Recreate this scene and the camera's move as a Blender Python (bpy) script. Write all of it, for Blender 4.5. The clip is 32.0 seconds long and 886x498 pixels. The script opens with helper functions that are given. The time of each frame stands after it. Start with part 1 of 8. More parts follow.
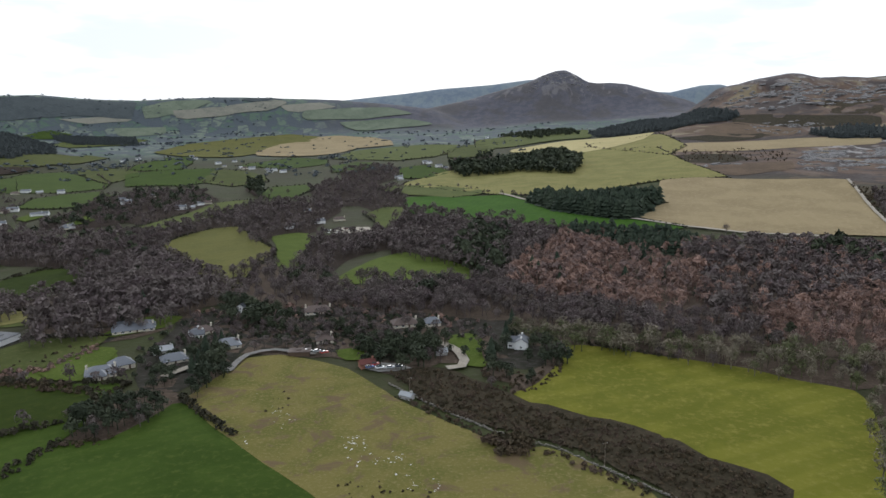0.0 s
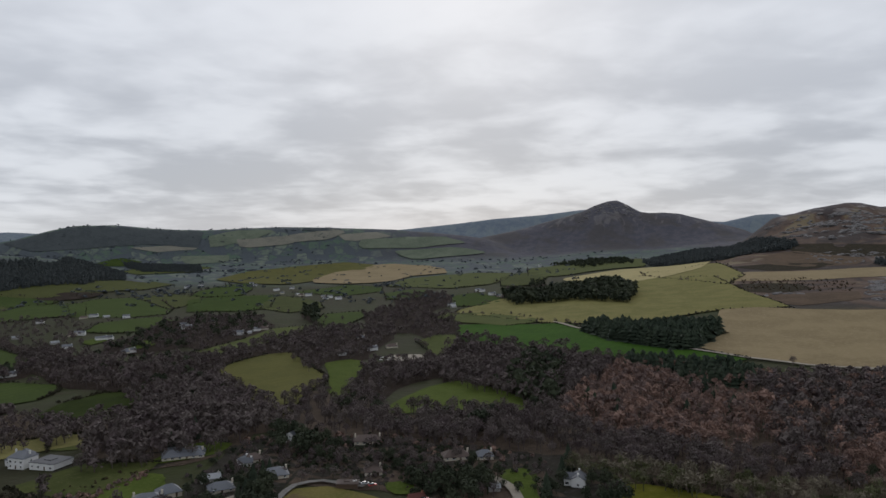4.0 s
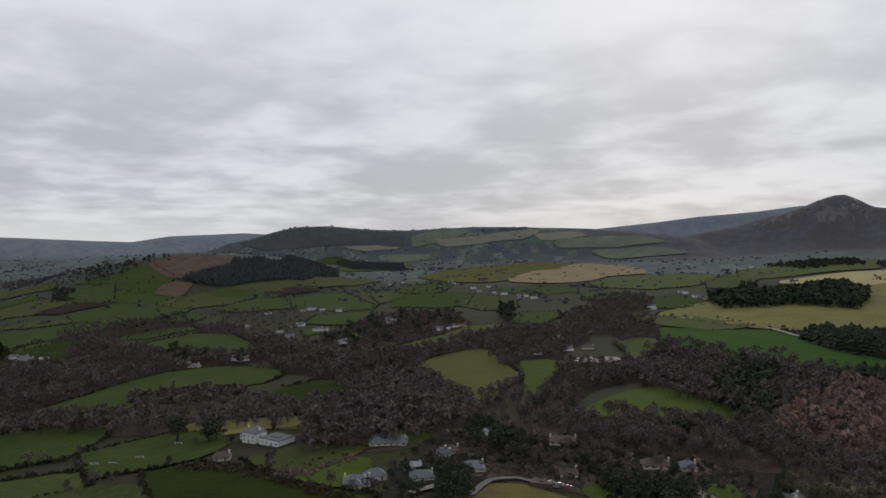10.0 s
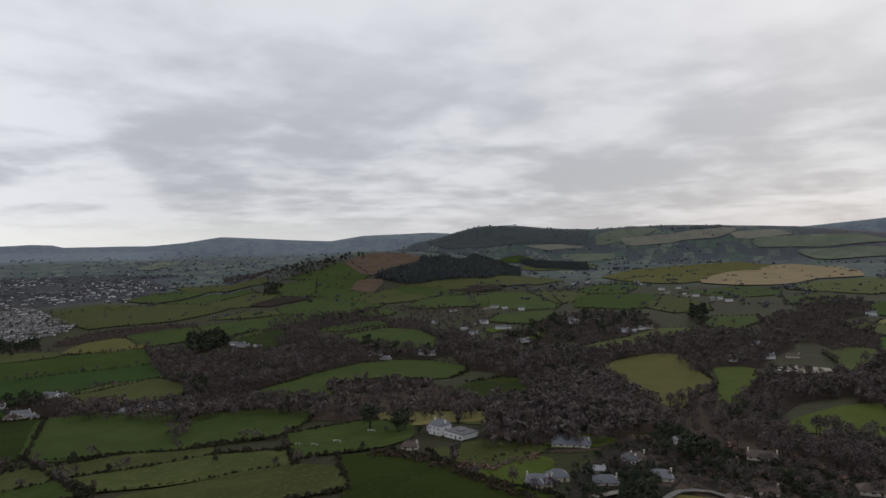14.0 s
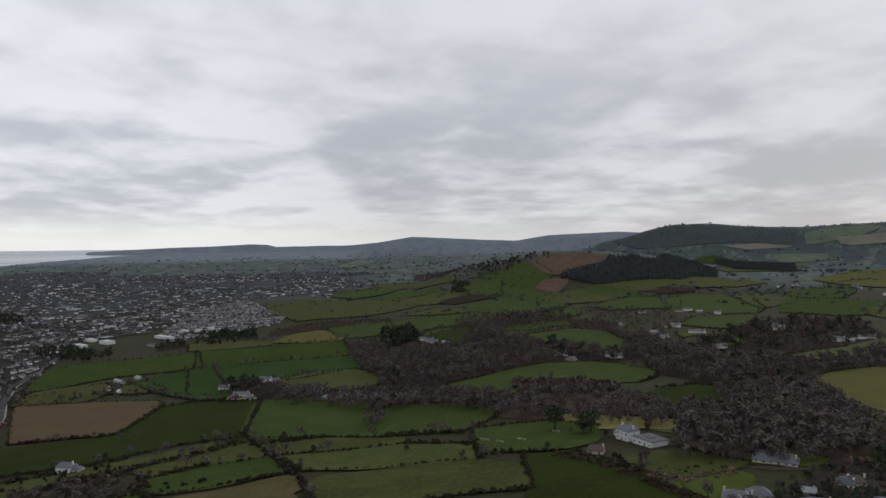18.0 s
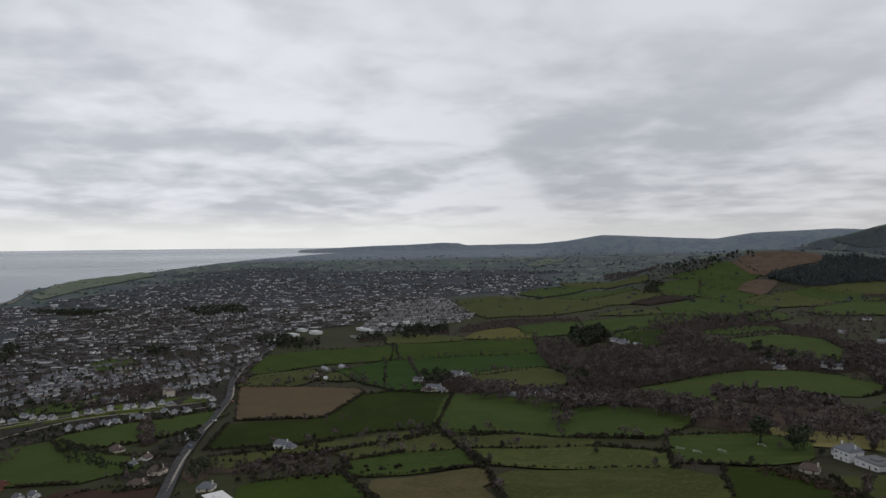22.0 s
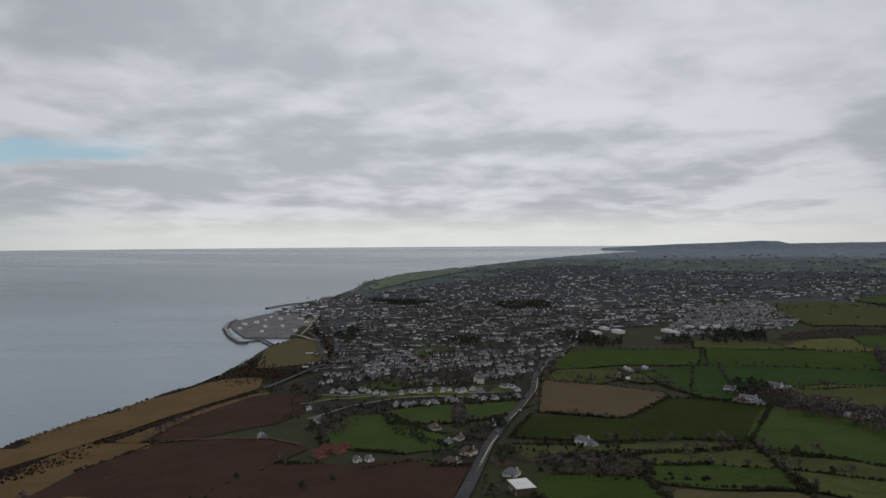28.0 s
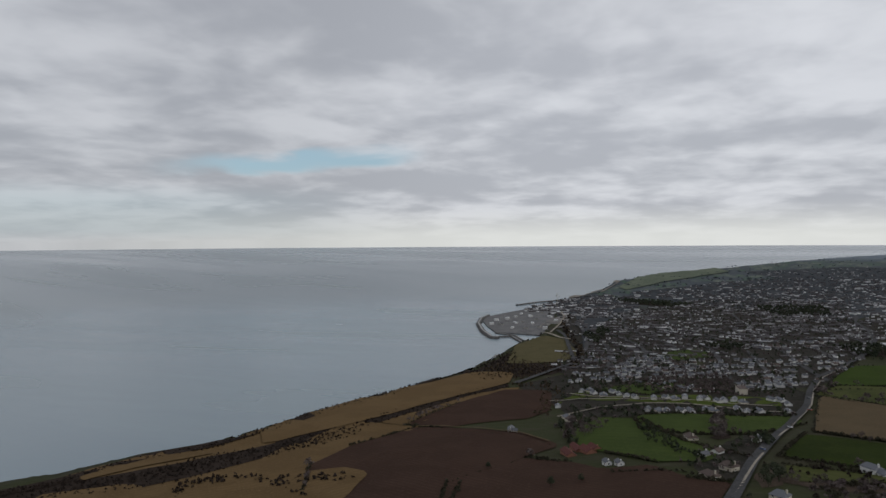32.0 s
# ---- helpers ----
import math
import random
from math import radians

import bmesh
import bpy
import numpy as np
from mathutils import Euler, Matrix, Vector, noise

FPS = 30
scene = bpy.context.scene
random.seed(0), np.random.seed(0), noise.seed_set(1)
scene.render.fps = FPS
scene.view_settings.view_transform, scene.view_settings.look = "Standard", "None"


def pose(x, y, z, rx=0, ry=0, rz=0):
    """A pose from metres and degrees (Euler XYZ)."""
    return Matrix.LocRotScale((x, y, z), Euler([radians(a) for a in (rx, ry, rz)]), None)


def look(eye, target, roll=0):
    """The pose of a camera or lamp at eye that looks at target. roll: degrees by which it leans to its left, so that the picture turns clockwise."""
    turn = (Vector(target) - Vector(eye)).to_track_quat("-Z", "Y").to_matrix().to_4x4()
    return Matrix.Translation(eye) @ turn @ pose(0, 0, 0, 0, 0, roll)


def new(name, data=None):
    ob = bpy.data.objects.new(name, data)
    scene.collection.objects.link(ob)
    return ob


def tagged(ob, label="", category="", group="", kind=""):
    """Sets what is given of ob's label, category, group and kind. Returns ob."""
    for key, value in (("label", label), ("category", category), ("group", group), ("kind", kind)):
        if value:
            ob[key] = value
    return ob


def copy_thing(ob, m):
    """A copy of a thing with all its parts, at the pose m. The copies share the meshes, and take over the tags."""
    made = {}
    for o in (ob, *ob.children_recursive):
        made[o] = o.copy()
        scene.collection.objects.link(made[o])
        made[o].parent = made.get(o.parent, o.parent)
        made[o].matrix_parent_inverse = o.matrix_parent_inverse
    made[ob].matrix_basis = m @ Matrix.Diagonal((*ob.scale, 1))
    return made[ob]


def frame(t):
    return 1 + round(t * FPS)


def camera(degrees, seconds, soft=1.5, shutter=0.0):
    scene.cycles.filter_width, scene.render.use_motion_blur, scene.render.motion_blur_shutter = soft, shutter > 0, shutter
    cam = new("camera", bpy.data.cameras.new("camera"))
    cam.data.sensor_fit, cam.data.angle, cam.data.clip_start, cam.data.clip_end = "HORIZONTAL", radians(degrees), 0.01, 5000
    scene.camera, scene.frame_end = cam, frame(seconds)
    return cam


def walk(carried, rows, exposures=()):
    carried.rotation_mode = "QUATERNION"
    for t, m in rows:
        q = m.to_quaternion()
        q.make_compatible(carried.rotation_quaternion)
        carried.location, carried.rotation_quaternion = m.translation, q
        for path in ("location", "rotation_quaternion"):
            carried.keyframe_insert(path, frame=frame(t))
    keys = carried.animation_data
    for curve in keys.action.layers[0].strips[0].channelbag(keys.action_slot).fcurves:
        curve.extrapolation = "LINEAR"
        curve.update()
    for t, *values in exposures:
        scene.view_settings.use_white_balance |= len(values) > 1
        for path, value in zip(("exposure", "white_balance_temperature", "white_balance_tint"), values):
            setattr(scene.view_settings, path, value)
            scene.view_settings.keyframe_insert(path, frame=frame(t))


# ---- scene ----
cam = camera(64.6, 32.0)
EYE = (0.0, 0.0, 220.0)
PATH = [
    (0.0, 0.63, -11.05, 0.16),
    (0.5, 1.10, -9.30, 0.17),
    (1.0, 1.60, -7.56, 0.19),
    (1.5, 2.20, -5.80, 0.17),
    (2.0, 2.82, -4.07, 0.14),
    (2.5, 3.46, -2.34, 0.07),
    (3.0, 3.98, -0.64, 0.12),
    (3.5, 4.44, -0.62, 0.15),
    (5.5, 6.87, -0.67, 0.14),
    (6.0, 7.63, -0.66, 0.19),
    (6.5, 8.51, -0.65, 0.26),
    (7.0, 9.67, -0.65, 0.26),
    (7.5, 11.55, -0.66, 0.22),
    (8.0, 13.40, -0.66, 0.23),
    (8.5, 15.25, -0.64, 0.23),
    (9.0, 17.13, -0.64, 0.22),
    (9.5, 18.99, -0.63, 0.22),
    (10.0, 20.83, -0.63, 0.22),
    (10.5, 22.67, -0.65, 0.22),
    (11.0, 24.51, -0.65, 0.29),
    (11.5, 26.36, -0.65, 0.29),
    (12.0, 28.21, -0.66, 0.31),
    (12.5, 30.07, -0.65, 0.28),
    (13.0, 31.92, -0.66, 0.32),
    (13.5, 33.79, -0.66, 0.29),
    (14.0, 35.67, -0.65, 0.29),
    (14.5, 37.55, -0.64, 0.31),
    (16.5, 45.06, -0.65, 0.35),
    (17.0, 46.94, -0.64, 0.38),
    (17.5, 48.83, -0.63, 0.42),
    (18.0, 50.71, -0.62, 0.37),
    (18.5, 52.61, -0.63, 0.41),
    (19.0, 54.53, -0.62, 0.40),
    (19.5, 56.44, -0.62, 0.39),
    (20.0, 58.34, -0.63, 0.43),
    (20.5, 60.29, -0.64, 0.40),
    (21.0, 62.24, -0.65, 0.40),
    (21.5, 64.11, -0.63, 0.41),
    (22.0, 66.04, -0.65, 0.44),
    (22.5, 67.99, -0.66, 0.48),
    (23.0, 69.97, -0.65, 0.47),
    (23.5, 71.96, -0.65, 0.46),
    (24.0, 73.94, -0.65, 0.41),
    (24.5, 75.95, -0.64, 0.40),
    (25.0, 77.97, -0.65, 0.35),
    (25.5, 79.95, -0.66, 0.37),
    (27.5, 88.16, -0.66, 0.37),
    (28.0, 90.40, -0.66, 0.38),
    (28.5, 92.72, -0.68, 0.39),
    (29.0, 95.15, -0.66, 0.35),
    (29.5, 97.69, -0.68, 0.35),
    (30.0, 100.33, -0.67, 0.37),
    (30.5, 103.01, -0.68, 0.28),
    (31.0, 105.60, -0.67, 0.35),
    (31.5, 108.09, -0.66, 0.36),
    (32.0, 110.59, -0.65, 0.37),
]


# ---------------------------------------------------------------- light and exposure
walk(cam, [(t, pose(*EYE, 90 + pitch, roll, yaw)) for t, yaw, pitch, roll in PATH],
     exposures=[(0.0, 0.98, 6100, 8), (1.0, 0.86, 6120, 8), (2.0, 0.40, 6180, 9), (3.0, 0.06, 6220, 10), (6.0, 0.03, 6250, 11), (14.0, 0.0, 6400, 12), (20.0, -0.04, 6400, 12), (25.0, -0.18, 6400, 12), (29.0, -0.27, 6400, 11), (32.0, -0.27, 6380, 11)])

SUN_HEIGHT, SUN_BEARING = 26.0, 2.0
sun = new("sun", bpy.data.lights.new("sun", "SUN"))
sun.data.energy, sun.data.angle, sun.data.color = 0.6, radians(25), (1.0, 0.96, 0.9)
sun.matrix_world = look((0, 0, 0), (0.03, -math.cos(radians(SUN_HEIGHT)), -math.sin(radians(SUN_HEIGHT))))
sun.location = (0, 0, 900)

world = bpy.data.worlds.new("overcast")
scene.world = world
world.use_nodes = True
wn, wl = world.node_tree.nodes, world.node_tree.links
wn.clear()


def wmath(op, a, b=None, c=None, clamp=False):
    n = wn.new("ShaderNodeMath")
    n.operation, n.use_clamp = op, clamp
    for i, v in enumerate((a, b, c)):
        if v is None:
            continue
        if isinstance(v, (int, float)):
            n.inputs[i].default_value = v
        else:
            wl.new(v, n.inputs[i])
    return n.outputs[0]


def wmix(f, a, b):
    n = wn.new("ShaderNodeMix")
    n.data_type = "RGBA"
    for i, v in ((0, f), (6, a), (7, b)):
        if isinstance(v, (int, float)):
            n.inputs[i].default_value = v
        elif isinstance(v, tuple):
            n.inputs[i].default_value = (*v, 1)
        else:
            wl.new(v, n.inputs[i])
    return n.outputs[2]


def wramp(v, lo, hi):
    n = wn.new("ShaderNodeMapRange")
    n.interpolation_type = "SMOOTHSTEP"
    wl.new(v, n.inputs[0])
    n.inputs[1].default_value, n.inputs[2].default_value = lo, hi
    return n.outputs[0]


def wnoise(vec, scale, detail, rough, distortion=0.0):
    n = wn.new("ShaderNodeTexNoise")
    wl.new(vec, n.inputs["Vector"])
    n.inputs["Scale"].default_value, n.inputs["Detail"].default_value = scale, detail
    n.inputs["Roughness"].default_value, n.inputs["Distortion"].default_value = rough, distortion
    return n.outputs["Fac"]


sky = wn.new("ShaderNodeTexSky")
sky.sky_type, sky.sun_disc = "NISHITA", False
sky.sun_elevation, sky.sun_rotation = radians(SUN_HEIGHT), radians(-SUN_BEARING)
sky.air_density, sky.dust_density, sky.ozone_density = 1.0, 1.5, 1.5
coords = wn.new("ShaderNodeTexCoord")
parts_xyz = wn.new("ShaderNodeSeparateXYZ")
wl.new(coords.outputs["Generated"], parts_xyz.inputs[0])
dx, dy, dz = parts_xyz.outputs
lift = wmath("ADD", wmath("MAXIMUM", dz, 0.0), 0.15)
flat = wn.new("ShaderNodeCombineXYZ")
wl.new(wmath("DIVIDE", dx, lift), flat.inputs[0])
wl.new(wmath("DIVIDE", dy, lift), flat.inputs[1])
turned = wn.new("ShaderNodeMapping")
wl.new(flat.outputs[0], turned.inputs[0])
turned.inputs["Location"].default_value = (3.1, -1.7, 0)
masses = wnoise(turned.outputs[0], 0.62, 4, 0.45, 0.2)
rolls = wnoise(turned.outputs[0], 1.75, 4, 0.48, 0.3)
wisps = wnoise(turned.outputs[0], 5.2, 3, 0.5, 0.3)
cover = wmath("ADD", wmath("ADD", wmath("MULTIPLY", masses, 0.44), wmath("MULTIPLY", rolls, 0.42)), wmath("MULTIPLY", wisps, 0.14))
# grey bases, white tops, and a paler strip just over the horizon
tone = wramp(cover, 0.41, 0.59)
cloud = wmix(tone, (4.55, 4.72, 5.05), (7.05, 7.2, 7.45))
# lighter cloud overhead
glow = wmath("MULTIPLY", wramp(dy, -0.6, 1.0), wramp(dz, 0.10, 0.36))
cloud = wmix(wmath("MULTIPLY", glow, 0.55), cloud, (8.0, 8.1, 8.3))
strip = wmath("SUBTRACT", 1.0, wramp(dz, 0.0, 0.055))
seaward = wramp(dx, -0.35, -0.95)
pale = wmix(seaward, (5.6, 5.75, 6.0), (7.9, 8.0, 7.5))
cloud = wmix(wmath("MULTIPLY", strip, wmath("ADD", 0.45, wmath("MULTIPLY", seaward, 0.4))), cloud, pale)
# cloud dimmed towards the hills and brightened over the sea, by bearing
thick = wn.new("ShaderNodeVectorMath")
thick.operation = "SCALE"
wl.new(cloud, thick.inputs[0])
wl.new(wmath("ADD", wmath("SUBTRACT", 1.0, wmath("MULTIPLY", wramp(dy, 0.74, 0.97), 0.06)), wmath("MULTIPLY", wramp(dx, -0.80, -1.0), 0.20)), thick.inputs["Scale"])
cloud = thick.outputs[0]
# the cloud thins out to blue low over the sea
gap_e = wmath("SUBTRACT", dz, wmath("ADD", 0.115, wmath("MULTIPLY", wmath("ADD", dy, 0.5), 0.10)))
gap = wmath("MULTIPLY", wmath("SUBTRACT", 1.0, wramp(wmath("ABSOLUTE", wmath("ADD", gap_e, wmath("MULTIPLY", wmath("SUBTRACT", rolls, 0.5), 0.05))), 0.002, 0.018)),
            wmath("MULTIPLY", wramp(dy, -0.36, -0.44), wramp(dy, -0.70, -0.58)))
low = wmath("MULTIPLY", wmath("MULTIPLY", wramp(dz, 0.085, 0.05), wramp(dz, 0.0, 0.02)), wramp(dy, -0.35, -0.75))
thin = wmath("MAXIMUM", wmath("MULTIPLY", gap, 0.97), wmath("MULTIPLY", low, 0.35))
clear = wmix(0.45, sky.outputs[0], (5.6, 8.3, 9.8))
colour = wmix(thin, cloud, clear)
colour = wmix(0.06, colour, sky.outputs[0])
back = wn.new("ShaderNodeBackground")
back.inputs["Strength"].default_value = 0.1
wl.new(colour, back.inputs["Color"])
wout = wn.new("ShaderNodeOutputWorld")
wl.new(back.outputs[0], wout.inputs["Surface"])


# ---------------------------------------------------------------- materials
MATS = {}


def shader(name, rough=0.9, spec=0.25):
    m = bpy.data.materials.new(name)
    m.use_nodes = True
    n, l = m.node_tree.nodes, m.node_tree.links
    b = n["Principled BSDF"]
    b.inputs["Roughness"].default_value = rough
    b.inputs["Specular IOR Level"].default_value = spec
    MATS[name] = m
    return m, n, l, b


def rgb(n, l, f, a, b, kind="MIX"):
    """Mixes two colours or sockets."""
    x = n.new("ShaderNodeMix")
    x.data_type, x.blend_type = "RGBA", kind
    for i, v in ((0, f), (6, a), (7, b)):
        if isinstance(v, (int, float)):
            x.inputs[i].default_value = v
        elif isinstance(v, tuple):
            x.inputs[i].default_value = (*v[:3], 1)
        else:
            l.new(v, x.inputs[i])
    return x.outputs[2]


def span(n, l, v, lo, hi, a=0.0, b=1.0):
    x = n.new("ShaderNodeMapRange")
    x.interpolation_type = "SMOOTHSTEP"
    l.new(v, x.inputs[0])
    for i, k in enumerate((lo, hi, a, b)):
        x.inputs[1 + i].default_value = k
    return x.outputs[0]


def place_of(n, l, rot=0.0, scale=(1, 1, 1)):
    g = n.new("ShaderNodeNewGeometry")
    m = n.new("ShaderNodeMapping")
    l.new(g.outputs["Position"], m.inputs[0])
    m.inputs["Rotation"].default_value[2] = rot
    m.inputs["Scale"].default_value = scale
    return m.outputs[0]


def grain(n, l, vec, size, detail=4.0, rough=0.6, dist=0.0):
    x = n.new("ShaderNodeTexNoise")
    l.new(vec, x.inputs["Vector"])
    x.inputs["Scale"].default_value, x.inputs["Detail"].default_value = 1.0 / size, detail
    x.inputs["Roughness"].default_value, x.inputs["Distortion"].default_value = rough, dist
    return x.outputs["Fac"]


def bumpy(n, l, b, v, dist, strength=0.6):
    x = n.new("ShaderNodeBump")
    x.inputs["Strength"].default_value, x.inputs["Distance"].default_value = strength, dist
    l.new(v, x.inputs["Height"])
    l.new(x.outputs[0], b.inputs["Normal"])


def turf(name, dark, mid, light, patch=28.0, fine=2.5, rows=0.0, row_turn=0.5, row_step=6.0, spread=0.3, bare=None):
    """Grass or soil: large patches, fine tufts, and rows left by machines."""
    m, n, l, b = shader(name, 1.0, 0.04)
    p = place_of(n, l)
    big = grain(n, l, p, patch, 5, 0.6, 0.5)
    small = grain(n, l, p, fine, 5, 0.7)
    c = rgb(n, l, span(n, l, big, 0.41, 0.59), dark, mid)
    c = rgb(n, l, span(n, l, small, 0.48, 0.70), c, light)
    info = n.new("ShaderNodeObjectInfo")
    c = rgb(n, l, span(n, l, info.outputs["Random"], 0, 1, 0, spread), c, light)
    if rows:
        w = n.new("ShaderNodeTexWave")
        l.new(place_of(n, l, row_turn), w.inputs["Vector"])
        w.inputs["Scale"].default_value, w.inputs["Distortion"].default_value = 0.314 / row_step, 2.5
        w.inputs["Detail"].default_value, w.inputs["Detail Scale"].default_value = 3, 0.4
        c = rgb(n, l, span(n, l, w.outputs["Fac"], 0.35, 0.8, 0, rows), c, dark)
    if bare:
        blot = grain(n, l, p, 13, 6, 0.68, 0.6)
        c = rgb(n, l, span(n, l, blot, 0.53, 0.64, 0, 0.85), c, bare)
    l.new(c, b.inputs["Base Color"])
    bumpy(n, l, b, small, 0.35, 0.8)
    return m


turf("lush", (0.016, 0.025, 0.004), (0.022, 0.033, 0.005), (0.032, 0.041, 0.008), 40, 3, 0.25, 0.9, 9, 0.15)
turf("emerald", (0.026, 0.062, 0.008), (0.034, 0.075, 0.010), (0.048, 0.088, 0.014), 50, 4, 0.3, 0.3, 12, 0.15)
turf("spring", (0.074, 0.080, 0.010), (0.104, 0.104, 0.014), (0.146, 0.132, 0.028), 34, 3, 0.35, 1.2, 14)
turf("green", (0.030, 0.047, 0.011), (0.041, 0.061, 0.014), (0.058, 0.076, 0.022), 40, 3, 0.3, 0.35, 12)
turf("olive", (0.040, 0.049, 0.015), (0.054, 0.063, 0.019), (0.078, 0.080, 0.030), 36, 3, 0.25, 0.7, 10, 0.4)
turf("lawn", (0.042, 0.062, 0.010), (0.056, 0.078, 0.014), (0.080, 0.096, 0.024), 14, 2, 0.2, 0.4, 5)
turf("hay", (0.122, 0.116, 0.040), (0.155, 0.142, 0.052), (0.195, 0.172, 0.076), 40, 3, 0.2, 1.0, 10)
turf("pale", (0.250, 0.215, 0.100), (0.300, 0.255, 0.122), (0.350, 0.300, 0.160), 40, 3)
turf("fallow", (0.175, 0.136, 0.076), (0.212, 0.166, 0.094), (0.252, 0.200, 0.122), 60, 4, 0.12, 0.2, 14)
turf("rough", (0.058, 0.066, 0.010), (0.104, 0.092, 0.024), (0.155, 0.128, 0.054), 24, 1.4, 0.0, bare=(0.098, 0.068, 0.042))
turf("heath", (0.016, 0.015, 0.009), (0.028, 0.024, 0.015), (0.056, 0.042, 0.028), 9, 1.2)
turf("bracken", (0.064, 0.046, 0.033), (0.090, 0.063, 0.044), (0.120, 0.087, 0.060), 30, 3)
turf("clay", (0.075, 0.056, 0.032), (0.092, 0.068, 0.039), (0.115, 0.086, 0.052), 40, 2, 0.3, 0.25, 7)
turf("plough", (0.038, 0.022, 0.016), (0.050, 0.029, 0.021), (0.066, 0.041, 0.030), 50, 2, 0.5, 0.55, 5, 0.1)
turf("stubble", (0.096, 0.062, 0.029), (0.122, 0.080, 0.038), (0.152, 0.104, 0.053), 40, 2, 0.4, -0.95, 7, 0.2)
# far hill pastures and forest: colours lifted and greyed to stand for haze
turf("haze_green", (0.092, 0.112, 0.080), (0.120, 0.140, 0.100), (0.150, 0.165, 0.126), 60, 8)
turf("haze_tan", (0.140, 0.138, 0.115), (0.172, 0.166, 0.136), (0.205, 0.195, 0.158), 60, 8)
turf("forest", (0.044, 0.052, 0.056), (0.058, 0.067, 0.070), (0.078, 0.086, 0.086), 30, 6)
turf("yard", (0.12, 0.115, 0.105), (0.17, 0.16, 0.15), (0.22, 0.21, 0.20), 14, 1.5)
turf("path", (0.20, 0.175, 0.14), (0.26, 0.23, 0.19), (0.32, 0.29, 0.25), 10, 1)
turf("asphalt", (0.048, 0.048, 0.050), (0.062, 0.062, 0.064), (0.085, 0.085, 0.085), 20, 2)
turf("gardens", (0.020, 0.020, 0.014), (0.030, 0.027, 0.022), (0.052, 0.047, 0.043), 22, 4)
turf("meadow", (0.050, 0.063, 0.018), (0.066, 0.078, 0.024), (0.090, 0.096, 0.038), 34, 4, 0.3, 1.2, 14)
turf("dry", (0.068, 0.069, 0.019), (0.085, 0.083, 0.023), (0.110, 0.101, 0.038), 36, 3, 0.2, 0.5, 12)
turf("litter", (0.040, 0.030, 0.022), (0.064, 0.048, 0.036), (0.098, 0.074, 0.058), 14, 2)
turf("worn", (0.062, 0.056, 0.024), (0.080, 0.070, 0.032), (0.108, 0.092, 0.050), 26, 3)
# the garden ground again, paler and bluer with painted haze
turf("gardens_haze", (0.036, 0.041, 0.046), (0.052, 0.057, 0.063), (0.086, 0.089, 0.095), 40, 8)
turf("emerald_dull", (0.020, 0.042, 0.009), (0.026, 0.052, 0.011), (0.036, 0.060, 0.015), 50, 4, 0.3, 0.3, 12, 0.15)
turf("sward", (0.025, 0.043, 0.007), (0.034, 0.055, 0.009), (0.047, 0.065, 0.013), 40, 3, 0.25, 0.9, 9, 0.15)
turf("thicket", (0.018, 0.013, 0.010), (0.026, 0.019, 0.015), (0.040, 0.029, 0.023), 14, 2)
turf("dock", (0.115, 0.115, 0.117), (0.155, 0.154, 0.153), (0.205, 0.203, 0.200), 30, 4)
turf("sand", (0.38, 0.36, 0.32), (0.46, 0.44, 0.40), (0.54, 0.52, 0.48), 10, 1)
turf("shingle", (0.16, 0.145, 0.125), (0.21, 0.19, 0.165), (0.27, 0.25, 0.22), 16, 1.5)


